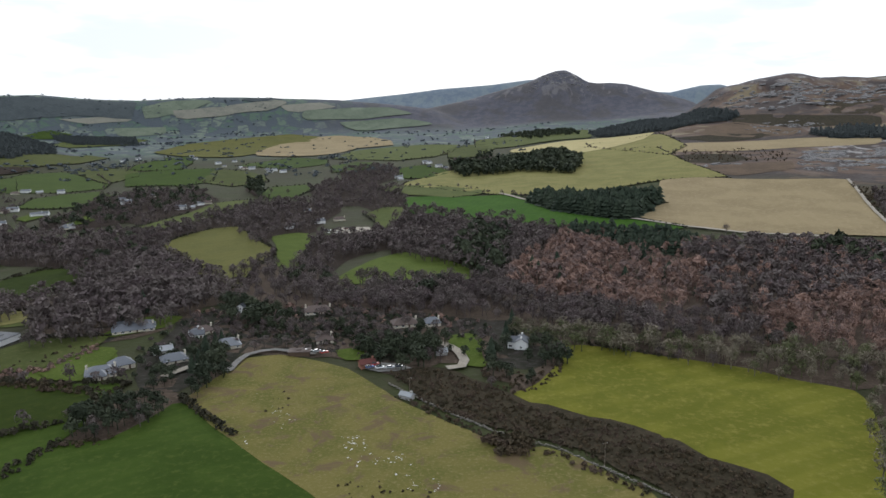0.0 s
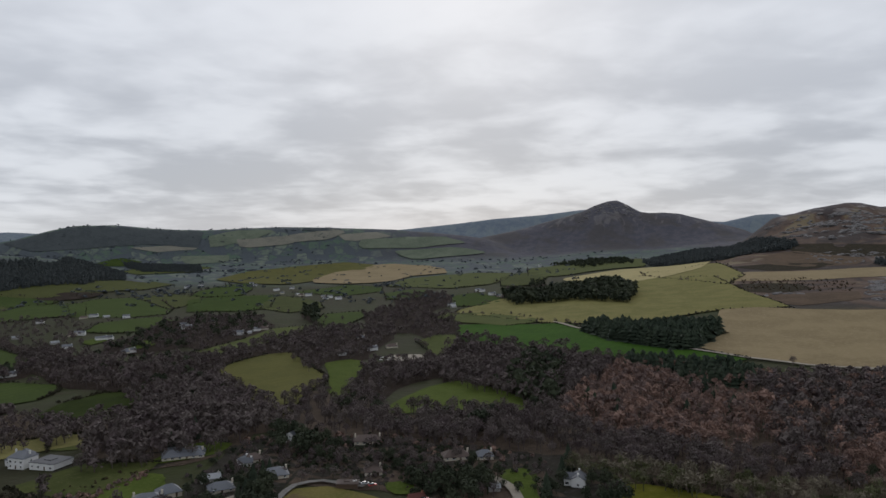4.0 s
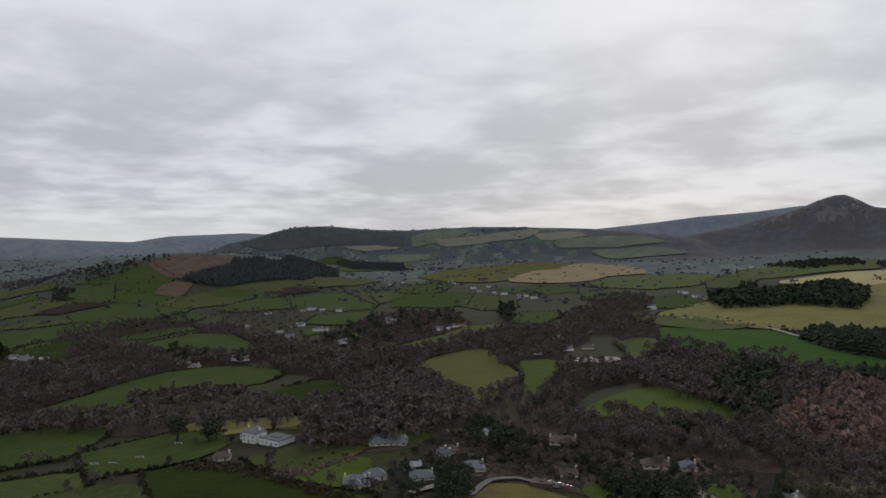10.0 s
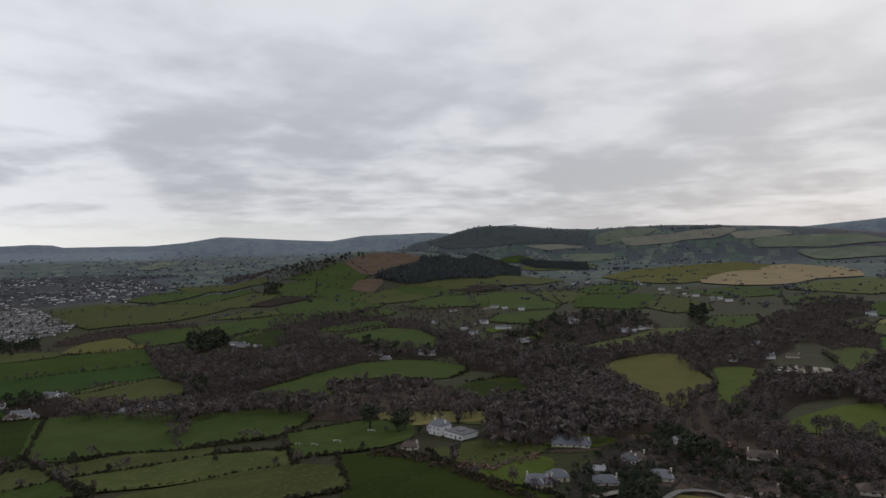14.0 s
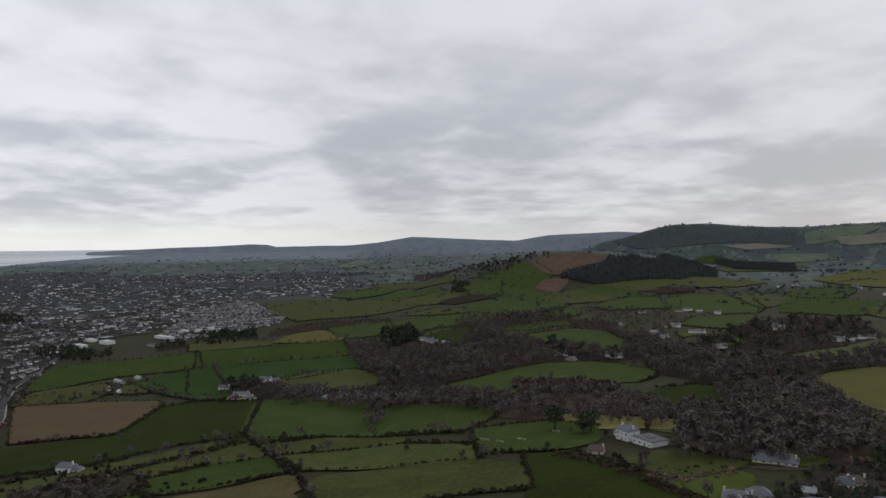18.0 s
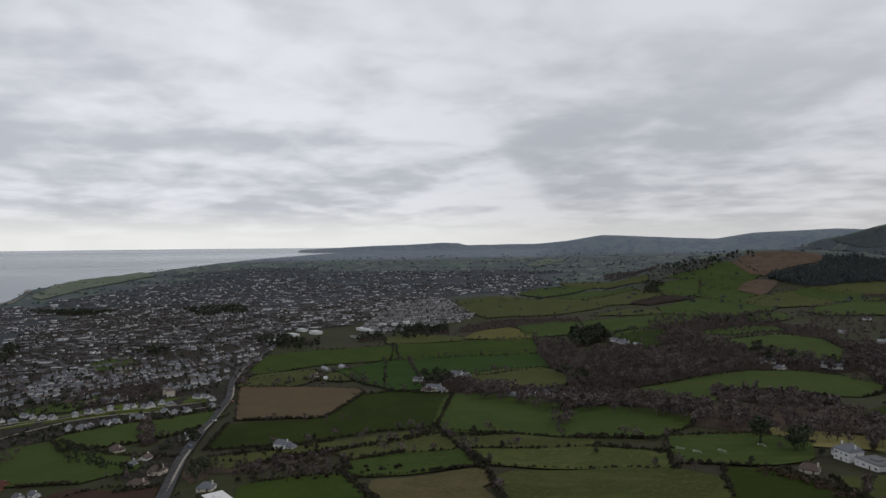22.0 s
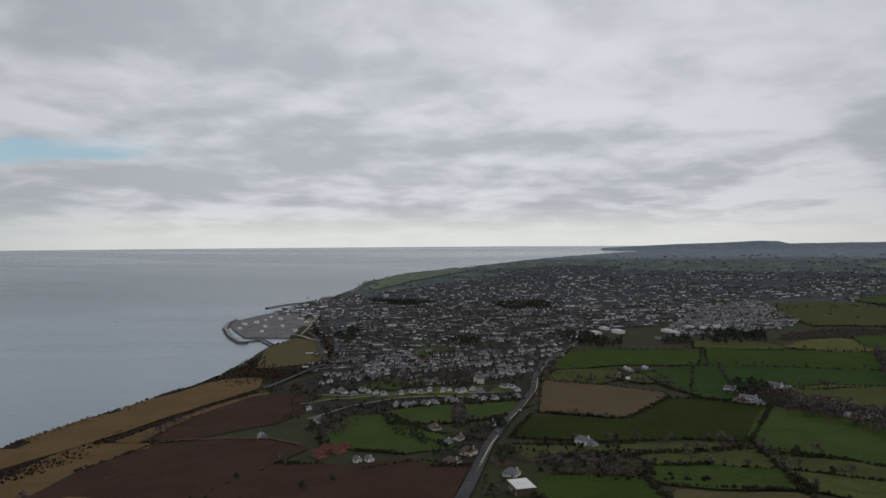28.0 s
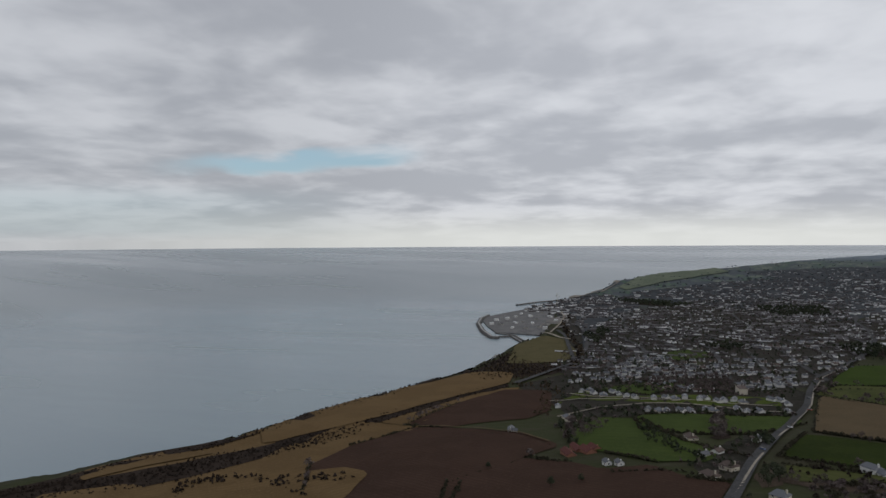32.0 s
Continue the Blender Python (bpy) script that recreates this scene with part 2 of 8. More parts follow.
def land_material():
    """Rough ground, the far patchwork of fields, and heather with rock on the hills, by kind of land and distance; far
    colours hold painted haze.
    """
    m, n, l, b = shader("land", 0.95, 0.1)
    p = place_of(n, l)
    big, mid, fine = grain(n, l, p, 160, 6, 0.6, 0.8), grain(n, l, p, 28, 5, 0.65), grain(n, l, p, 4, 4, 0.7)
    base = rgb(n, l, span(n, l, big, 0.38, 0.62), (0.030, 0.029, 0.015), (0.030, 0.035, 0.012))
    base = rgb(n, l, span(n, l, mid, 0.50, 0.75), base, (0.042, 0.036, 0.022))
    base = rgb(n, l, span(n, l, fine, 0.5, 0.85, 0, 0.6), base, (0.050, 0.044, 0.030))
    # patchwork of far fields, haze painted in as paler, bluer greens
    warp = n.new("ShaderNodeVectorMath")
    warp.operation = "MULTIPLY_ADD"
    nz = n.new("ShaderNodeTexNoise")
    l.new(p, nz.inputs["Vector"])
    nz.inputs["Scale"].default_value = 1 / 120
    l.new(nz.outputs["Color"], warp.inputs[0])
    warp.inputs[1].default_value = (45, 45, 0)
    l.new(p, warp.inputs[2])
    v = n.new("ShaderNodeTexVoronoi")
    v.voronoi_dimensions, v.distance = "2D", "CHEBYCHEV"
    l.new(warp.outputs[0], v.inputs["Vector"])
    v.inputs["Scale"].default_value, v.inputs["Randomness"].default_value = 1 / 48, 0.9
    edge = n.new("ShaderNodeTexVoronoi")
    edge.voronoi_dimensions, edge.feature = "2D", "DISTANCE_TO_EDGE"
    l.new(warp.outputs[0], edge.inputs["Vector"])
    edge.inputs["Scale"].default_value, edge.inputs["Randomness"].default_value = 1 / 48, 0.9
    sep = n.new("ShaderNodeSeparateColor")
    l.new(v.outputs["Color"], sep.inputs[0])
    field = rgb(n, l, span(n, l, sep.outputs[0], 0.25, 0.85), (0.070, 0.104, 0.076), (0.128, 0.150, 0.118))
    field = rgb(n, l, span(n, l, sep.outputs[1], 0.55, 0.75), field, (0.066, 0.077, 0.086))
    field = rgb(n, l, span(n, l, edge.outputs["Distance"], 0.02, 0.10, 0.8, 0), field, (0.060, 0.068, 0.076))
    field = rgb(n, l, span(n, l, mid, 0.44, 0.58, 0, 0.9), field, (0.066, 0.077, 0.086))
    # heather, bracken and bare rock; the far heather is blued with painted haze
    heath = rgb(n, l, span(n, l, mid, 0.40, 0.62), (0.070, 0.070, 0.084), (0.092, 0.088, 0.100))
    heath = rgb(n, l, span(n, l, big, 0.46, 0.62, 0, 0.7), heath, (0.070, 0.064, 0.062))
    blot = grain(n, l, place_of(n, l, 0.2, (1, 0.8, 1.2)), 120, 7, 0.62, 1.0)
    close = rgb(n, l, span(n, l, blot, 0.44, 0.54), (0.040, 0.031, 0.029), (0.088, 0.058, 0.043))
    close = rgb(n, l, span(n, l, blot, 0.56, 0.63), close, (0.145, 0.115, 0.070))
    close = rgb(n, l, span(n, l, fine, 0.45, 0.8, 0, 0.6), close, (0.070, 0.052, 0.040))
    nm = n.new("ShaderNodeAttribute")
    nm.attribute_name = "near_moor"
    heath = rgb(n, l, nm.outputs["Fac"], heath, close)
    streak = grain(n, l, place_of(n, l, 0.4, (1, 0.6, 0.35)), 52, 8, 0.66, 1.2)
    crag = n.new("ShaderNodeAttribute")
    crag.attribute_name = "crag"
    stones = n.new("ShaderNodeMath")
    stones.operation = "MULTIPLY"
    l.new(span(n, l, streak, 0.53, 0.60), stones.inputs[0])
    l.new(crag.outputs["Fac"], stones.inputs[1])
    heath = rgb(n, l, stones.outputs[0], heath, (0.23, 0.215, 0.205))
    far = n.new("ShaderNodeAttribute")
    far.attribute_name = "far_fields"
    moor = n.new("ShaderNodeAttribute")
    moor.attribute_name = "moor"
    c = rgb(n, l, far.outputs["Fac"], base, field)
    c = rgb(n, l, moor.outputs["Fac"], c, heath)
    # the furthest hills: blue distance haze painted into the moor and forest colour
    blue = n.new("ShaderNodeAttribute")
    blue.attribute_name = "hill_haze"
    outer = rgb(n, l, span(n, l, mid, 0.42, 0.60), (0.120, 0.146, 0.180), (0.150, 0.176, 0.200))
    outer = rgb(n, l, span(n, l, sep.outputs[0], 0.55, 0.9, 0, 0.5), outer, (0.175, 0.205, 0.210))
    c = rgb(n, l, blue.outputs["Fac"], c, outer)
    l.new(c, b.inputs["Base Color"])
    bumpy(n, l, b, mid, 3.0, 0.7)


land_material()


def sea_material():
    m, n, l, b = shader("sea", 0.24, 0.5)
    p = place_of(n, l, 0.5, (1, 0.45, 1))
    wave, swell = grain(n, l, p, 2.2, 3, 0.6), grain(n, l, p, 16, 4, 0.6)
    wide = grain(n, l, place_of(n, l, -0.15, (1, 0.22, 1)), 330, 4, 0.5, 0.5)
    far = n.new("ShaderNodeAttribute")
    far.attribute_name = "far_water"
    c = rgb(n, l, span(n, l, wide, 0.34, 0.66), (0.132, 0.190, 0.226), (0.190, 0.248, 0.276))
    # the base colour goes paler with distance
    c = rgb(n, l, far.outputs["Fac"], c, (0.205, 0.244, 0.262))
    l.new(c, b.inputs["Base Color"])
    l.new(span(n, l, wide, 0.3, 0.7, 0.18, 0.30), b.inputs["Roughness"])
    h = n.new("ShaderNodeMath")
    h.operation = "MULTIPLY_ADD"
    l.new(swell, h.inputs[0])
    h.inputs[1].default_value = 1.6
    l.new(wave, h.inputs[2])
    bumpy(n, l, b, h.outputs[0], 0.35, 0.4)


sea_material()


def leafy(name, dark, light, rough=0.85, other=None):
    """Twigs or leaves: a tone for each plant and a little for each piece."""
    m, n, l, b = shader(name, rough, 0.15)
    a = n.new("ShaderNodeAttribute")
    a.attribute_name = "tone"
    g = n.new("ShaderNodeNewGeometry")
    c = rgb(n, l, a.outputs["Fac"], dark, light)
    c = rgb(n, l, span(n, l, g.outputs["Random Per Island"], 0, 1, 0, 0.5), c, tuple(0.5 * (x + y) for x, y in zip(dark, light)))
    if other:
        c = rgb(n, l, span(n, l, grain(n, l, place_of(n, l), 11, 3, 0.6), 0.48, 0.58, 0, 0.8), c, other)
    c = rgb(n, l, span(n, l, grain(n, l, place_of(n, l), 0.6, 2), 0.35, 0.75, 0, 0.35), c, tuple(x * 0.6 for x in dark))
    l.new(c, b.inputs["Base Color"])
    return m


leafy("twigs", (0.060, 0.049, 0.045), (0.156, 0.128, 0.117), other=(0.098, 0.074, 0.075))
leafy("ivy_twigs", (0.092, 0.080, 0.056), (0.215, 0.182, 0.135), other=(0.066, 0.082, 0.026))
leafy("larch_twigs", (0.135, 0.088, 0.072), (0.30, 0.190, 0.150), other=(0.150, 0.112, 0.104))
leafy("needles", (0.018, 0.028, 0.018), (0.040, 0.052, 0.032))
# the same needles, lighter and bluer to carry distance haze
leafy("needles_haze", (0.036, 0.043, 0.044), (0.062, 0.070, 0.068))
leafy("evergreen", (0.021, 0.028, 0.017), (0.056, 0.064, 0.037))
# the hedge leaf again, paled with haze for the further hedgerows
leafy("hedge_haze", (0.034, 0.036, 0.026), (0.072, 0.066, 0.050))
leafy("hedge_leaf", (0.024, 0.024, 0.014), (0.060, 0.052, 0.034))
leafy("gorse_leaf", (0.026, 0.024, 0.012), (0.095, 0.068, 0.042), other=(0.085, 0.060, 0.045))
leafy("bramble", (0.014, 0.010, 0.008), (0.038, 0.027, 0.021))
# leaves and twigs of far trees, paled and blued with painted haze
leafy("haze_leaf", (0.066, 0.078, 0.088), (0.096, 0.108, 0.117))


def plain(name, col, rough=0.7, wear=0.25, size=1.2, metal=0.0, spec=0.3, vary=0.0, other=None, share=(0.28, 0.62)):
    """Paint, slate, render: streaked and stained at two sizes."""
    m, n, l, b = shader(name, rough, spec)
    b.inputs["Metallic"].default_value = metal
    p = place_of(n, l)
    s, t = grain(n, l, p, size, 5, 0.7), grain(n, l, p, size * 6, 3, 0.5)
    c = rgb(n, l, span(n, l, s, 0.4, 0.8, 0, wear), col, tuple(x * 0.55 for x in col))
    c = rgb(n, l, span(n, l, t, 0.45, 0.8, 0, wear), c, tuple(min(1, x * 1.25) for x in col))
    if other:
        g = n.new("ShaderNodeNewGeometry")
        info = n.new("ShaderNodeObjectInfo")
        w = n.new("ShaderNodeMath")
        w.operation = "FRACT"
        add = n.new("ShaderNodeMath")
        l.new(g.outputs["Random Per Island"], add.inputs[0])
        l.new(info.outputs["Random"], add.inputs[1])
        l.new(add.outputs[0], w.inputs[0])
        c = rgb(n, l, span(n, l, w.outputs[0], share[0], share[1], 0, vary), c, other)
    l.new(c, b.inputs["Base Color"])
    bumpy(n, l, b, s, 0.03, 0.3)
    return m


plain("render_white", (0.64, 0.635, 0.62), 0.8, 0.2)
plain("render_cream", (0.55, 0.50, 0.41), 0.85, 0.3)
plain("render_grey", (0.33, 0.32, 0.30), 0.85, 0.3)
plain("brick_red", (0.24, 0.11, 0.075), 0.85, 0.4, 0.5)
plain("slate", (0.075, 0.08, 0.092), 0.5, 0.4, 0.8)
plain("slate_pale", (0.115, 0.122, 0.138), 0.6, 0.4, 0.8)
plain("tile_brown", (0.085, 0.062, 0.053), 0.75, 0.4, 0.6)
plain("sheet_metal", (0.26, 0.27, 0.28), 0.5, 0.3, 2.0, 0.3)
plain("sheet_white", (0.50, 0.51, 0.52), 0.5, 0.3, 2.0)
plain("sheet_red", (0.105, 0.042, 0.037), 0.9, 0.35, 1.5, spec=0.1)
plain("roof_felt", (0.10, 0.10, 0.105), 0.85, 0.3)
plain("town_wall", (0.86, 0.86, 0.86), 0.85, 0.15, 2, vary=1.0, other=(0.075, 0.066, 0.066), share=(0.24, 0.36))
plain("town_roof", (0.34, 0.345, 0.36), 0.55, 0.35, 1.5, vary=0.97, other=(0.036, 0.031, 0.033), share=(0.05, 0.18))
plain("estate_wall", (0.60, 0.59, 0.58), 0.85, 0.3, 2, vary=0.8, other=(0.16, 0.15, 0.15))
plain("estate_roof", (0.10, 0.10, 0.105), 0.6, 0.25, 2)
plain("frame_white", (0.72, 0.72, 0.71), 0.5, 0.1)
plain("timber_dark", (0.09, 0.06, 0.04), 0.8, 0.4)
plain("timber_pole", (0.16, 0.13, 0.10), 0.85, 0.4)
plain("stone_wall", (0.16, 0.145, 0.125), 0.9, 0.5, 0.5)
plain("rock_face", (0.15, 0.142, 0.140), 0.9, 0.5, 1.5)
plain("boulder", (0.42, 0.405, 0.38), 0.9, 0.5, 0.7)
plain("concrete", (0.30, 0.295, 0.285), 0.85, 0.35, 1.5)
plain("armour_rock", (0.085, 0.082, 0.08), 0.9, 0.4, 1.0)
plain("net_white", (0.75, 0.75, 0.75), 0.6, 0.1)
plain("rubber", (0.02, 0.02, 0.02), 0.9, 0.2)
plain("paint_white", (0.75, 0.75, 0.75), 0.3, 0.1, spec=0.5)
plain("paint_silver", (0.42, 0.43, 0.45), 0.3, 0.1, metal=0.4, spec=0.5)
plain("paint_dark", (0.03, 0.035, 0.045), 0.3, 0.1, spec=0.5)
plain("paint_red", (0.35, 0.03, 0.025), 0.3, 0.1, spec=0.5)
plain("paint_blue", (0.04, 0.08, 0.20), 0.3, 0.1, spec=0.5)
plain("crane_yellow", (0.42, 0.40, 0.33), 0.5, 0.2)
gm, gn, gl, gb = shader("pane", 0.08, 0.6)
gb.inputs["Base Color"].default_value = (0.018, 0.022, 0.026, 1)
gl.new(span(gn, gl, grain(gn, gl, place_of(gn, gl), 3.0, 2), 0.3, 0.7, 0.04, 0.16), gb.inputs["Roughness"])


# ---------------------------------------------------------------- the lie of the land
# Bearings are degrees anticlockwise from +y round the plan's origin. Beyond NEAR the distance is drawn together
# along the sight lines, so that the far hills and the sea's horizon lie inside the drawing distance.
HEYE, NEAR, SPAN, FAR = 220.0, 2200.0, 2680.0, 24000.0


def true_to_drawn(d):
    """The drawn distance of a true one."""
    t = np.linspace(NEAR, NEAR + SPAN, 400)
    return np.where(d <= NEAR, d, np.interp(d, t + FAR * ((t - NEAR) / SPAN) ** 2.2, t))


def squeeze(p):
    """True places (n, 3) to drawn ones."""
    p = np.asarray(p, float)
    d = np.hypot(p[:, 0], p[:, 1])
    k = np.where(d < NEAR, 1.0, true_to_drawn(d) / np.maximum(d, 1e-6))
    q = p.copy()
    q[:, 0] *= k
    q[:, 1] *= k
    q[:, 2] = HEYE + (p[:, 2] - HEYE) * k
    return q


RINGS = [0, 250, 400, 700, 1000, 1500, 2200, 3500, 6000, 12000, 27000]
LAND = {
    -90: [105, 105, 106, 112, 130, 170, 230, 300, 300, 300, 300],
    -35: [104, 103, 102, 100, 112, 146, 215, 260, 260, 250, 250],
    -20: [100, 100, 100, 97, 108, 140, 195, 220, 200, 200, 200],
    -10: [100, 99, 98, 92, 98, 120, 150, 170, 180, 200, 200],
    0: [100, 99, 98, 90, 90, 100, 112, 125, 150, 180, 180],
    15: [100, 99, 96, 88, 85, 86, 92, 110, 140, 160, 160],
    30: [100, 98, 94, 85, 80, 80, 86, 95, 110, 120, 120],
    45: [100, 97, 92, 80, 75, 72, 76, 75, 70, 70, 60],
    60: [100, 95, 85, 66, 56, 48, 48, 42, 40, 35, 30],
    75: [98, 92, 80, 58, 44, 36, 32, 26, 22, 18, 15],
    90: [96, 88, 75, 48, 33, 22, 12, 9, 8, 8, 5],
    105: [95, 84, 64, 34, 20, 6, 4, 4, 4, 4, 4],
    125: [95, 82, 52, 22, 16, 14, 10, 8, 5, 5, 5],
    160: [95, 86, 60, 26, 16, 14, 10, 8, 5, 5, 5],
    200: [100, 110, 120, 130, 150, 180, 200, 200, 200, 200, 200],
    270: [105, 105, 106, 112, 130, 170, 230, 300, 300, 300, 300],
}
# the shore, traced to fit the camera's view: bearing, distance before squeeze()
SHORE = [
    (69, 26000), (70.5, 17500), (74, 13800), (78, 10600), (82.3, 8300), (86, 6600), (90, 5298), (94.2, 4407),
    (96.7, 3832), (98.1, 3055), (100.3, 2708), (101.2, 2551), (101.4, 2272), (102, 1876), (102.8, 1587), (104.1, 1504),
    (105.5, 1358), (108.1, 1152), (110.7, 1060), (114.6, 952), (119.1, 885), (123.6, 807), (128.8, 743), (134.1, 724),
    (139.7, 682), (143.1, 679), (150, 600), (185, 560),
]
# ridges: distance, width in front, width behind, roughness, crest as (bearing, height)
RIDGES = [
    (14000, 3500, 3000, 20, [(-27.6, 122), (-22.6, 542), (-20.5, 689), (-19.1, 674), (-16.9, 559), (-15.4, 583), (-10.7, 752), (-8.3, 863), (-6.1, 825), (-3.2, 745), (0.8, 674), (4.4, 557), (6.7, 493), (8.9, 440), (12.9, 20)]),
    (6200, 2300, 2500, 16, [(-25, 46), (-20, 232), (-18.2, 310), (-15.4, 395), (-13.7, 443), (-12.5, 458), (-11.6, 454), (-10.7, 469), (-9.6, 540), (-9, 569), (-8.3, 565), (-7.4, 534), (-6.1, 469), (-3.2, 381), (-1.5, 329), (1.3, 263), (4.9, 192), (8.9, 6)]),
    (2900, 1150, 1200, 24, [(-75, 300), (-50, 330), (-30.9, 339), (-28.7, 335), (-27, 333), (-25.9, 350), (-24.8, 355), (-22.6, 332), (-20.3, 303), (-18.6, 236), (-16.8, 168), (-12.8, 81)]),
    (5200, 1700, 1800, 12, [(-3.5, 87), (1.5, 243), (5, 278), (9, 309), (13.2, 320), (16.4, 325), (18.2, 326), (21, 314), (23.7, 302), (27.4, 311), (30, 335), (32.6, 327), (34.3, 295), (36.4, 235), (38, 208), (42, 52)]),
    (10500, 3500, 3000, 14, [(28.9, 6), (33.9, 321), (36.7, 349), (42.2, 303), (44.8, 223), (48.3, 251), (53.2, 294), (56, 211), (60, -104)]),
    (2450, 750, 800, 4, [(24.3, 33), (29.3, 106), (31.2, 138), (33, 162), (35.3, 175), (37.6, 183), (39.9, 186), (42.2, 185), (44.4, 174), (46.6, 158), (48.3, 134), (50, 109), (54, 36)]),
    (16500, 2600, 2500, 12, [(49.8, -255), (54.8, 240), (58.1, 148), (58.6, 140), (60.4, 140), (62.2, 126), (62.5, 131), (64.2, 120), (64.7, 170), (66.2, 185), (69, 140), (71.9, 119), (74.4, 84), (77.5, 37), (77.9, -83)]),
]


def smooth(x):
    x = np.clip(x, 0, 1)
    return x * x * (3 - 2 * x)


def ripple(x, y, size, seed):
    """A cheap smooth noise between -1 and 1 of a given size in metres."""
    r, v = np.random.RandomState(seed), 0
    for i in range(7):
        a, k = r.uniform(0, 6.283), r.uniform(0.55, 1.7) * 6.283 / size
        v = v + np.sin(k * (x * math.cos(a) + y * math.sin(a)) + r.uniform(0, 6.283) + 1.3 * np.sin(y * k * 0.41 + i) + 1.1 * np.sin(x * k * 0.37 - i))
    return v / 4.5


def shore_distance(az):
    a, d = [s[0] for s in SHORE], [s[1] for s in SHORE]
    return np.exp(np.interp(az, a, np.log(d)))


def height(x, y):
    """The true height of the ground at true places."""
    x, y = np.asarray(x, float), np.asarray(y, float)
    d, az = np.hypot(x, y), np.degrees(np.arctan2(-x, y))
    az = np.where(az < -90, az + 360, az)
    keys = sorted(LAND)
    cols = [np.interp(d, RINGS, LAND[k]) for k in keys]
    i = np.clip(np.searchsorted(keys, az, side="right") - 1, 0, len(keys) - 2)
    lo, hi = np.array(keys)[i], np.array(keys)[i + 1]
    stack = np.stack(cols)
    flat = i.ravel(), np.arange(i.size)
    s = stack.reshape(len(keys), -1)
    f = smooth((az - lo) / (hi - lo)).ravel()
    z = (s[flat] * (1 - f) + s[flat[0] + 1, flat[1]] * f).reshape(d.shape)
    z = z + 1.8 * smooth((d - 250) / 400) * ripple(x, y, 420, 3) + 0.5 * ripple(x, y, 90, 5)
    base = z
    for n, (dist, front, back, rough, crest) in enumerate(RIDGES):
        top = np.interp(az, [c[0] for c in crest], [c[1] for c in crest], left=-999, right=-999)
        wob = dist * (1 + 0.03 * ripple(x, y, dist * 0.5, 20 + n))
        s = np.where(d < wob, smooth((d - wob + front) / front), smooth((wob + back - d) / back))
        s = np.where(d < wob, 0.35 * s + 0.65 * s ** 1.7, s)
        fine = rough * (ripple(x, y, dist * 0.09, 40 + n) + 0.5 * ripple(x, y, dist * 0.03, 60 + n)) * s * (1.15 - s)
        z = np.where(top > base, np.maximum(z, base + (top - base) * s + fine), z)
    sea = shore_distance(az)
    edge = (d - sea) / 14.0
    low = (az > SHORE[0][0]) & (az < 185)
    wet = np.where((d > 13500) & (z > base + 2), z, -6.0)
    return np.where(low & (edge > -1), np.where(edge > 0, wet, z * np.clip(-edge, 0, 1) + 0.6), z)


def ground(x, y, up=0.0):
    """Drawn places on the ground above true plan places, as an (n, 3) array."""
    x, y = np.asarray(x, float), np.asarray(y, float)
    return squeeze(np.stack([x, y, height(x, y) + up], 1))


# ---------------------------------------------------------------- making meshes
def mesh_of(name, verts, faces, mats, index=None, tone=None, flat=True):
    """One mesh from an (n, 3) array and an (m, 3 or 4) array of faces."""
    me = bpy.data.meshes.new(name)
    verts, faces = np.asarray(verts, np.float32), np.asarray(faces, np.int32)
    k = faces.shape[1]
    me.vertices.add(len(verts))
    me.vertices.foreach_set("co", verts.ravel())
    me.loops.add(faces.size)
    me.loops.foreach_set("vertex_index", faces.ravel())
    me.polygons.add(len(faces))
    me.polygons.foreach_set("loop_start", np.arange(0, faces.size, k, dtype=np.int32))
    for m in mats:
        me.materials.append(MATS[m])
    if index is not None:
        me.polygons.foreach_set("material_index", np.asarray(index, np.int32))
    if tone is not None:
        a = me.attributes.new("tone", "FLOAT", "POINT")
        a.data.foreach_set("value", np.asarray(tone, np.float32))
    me.update(calc_edges=True)
    if not flat:
        me.polygons.foreach_set("use_smooth", np.ones(len(faces), bool))
    return me


def from_bm(name, bm, *mats):
    bmesh.ops.recalc_face_normals(bm, faces=bm.faces)
    me = bpy.data.meshes.new(name)
    bm.to_mesh(me)
    bm.free()
    for m in mats:
        me.materials.append(MATS[m])
    return me


def part(name, me, parent, label=""):
    """Hangs a mesh under a thing or a part."""
    ob = new(name, me)
    ob.parent = parent
    if label:
        ob["label"] = label
    return ob


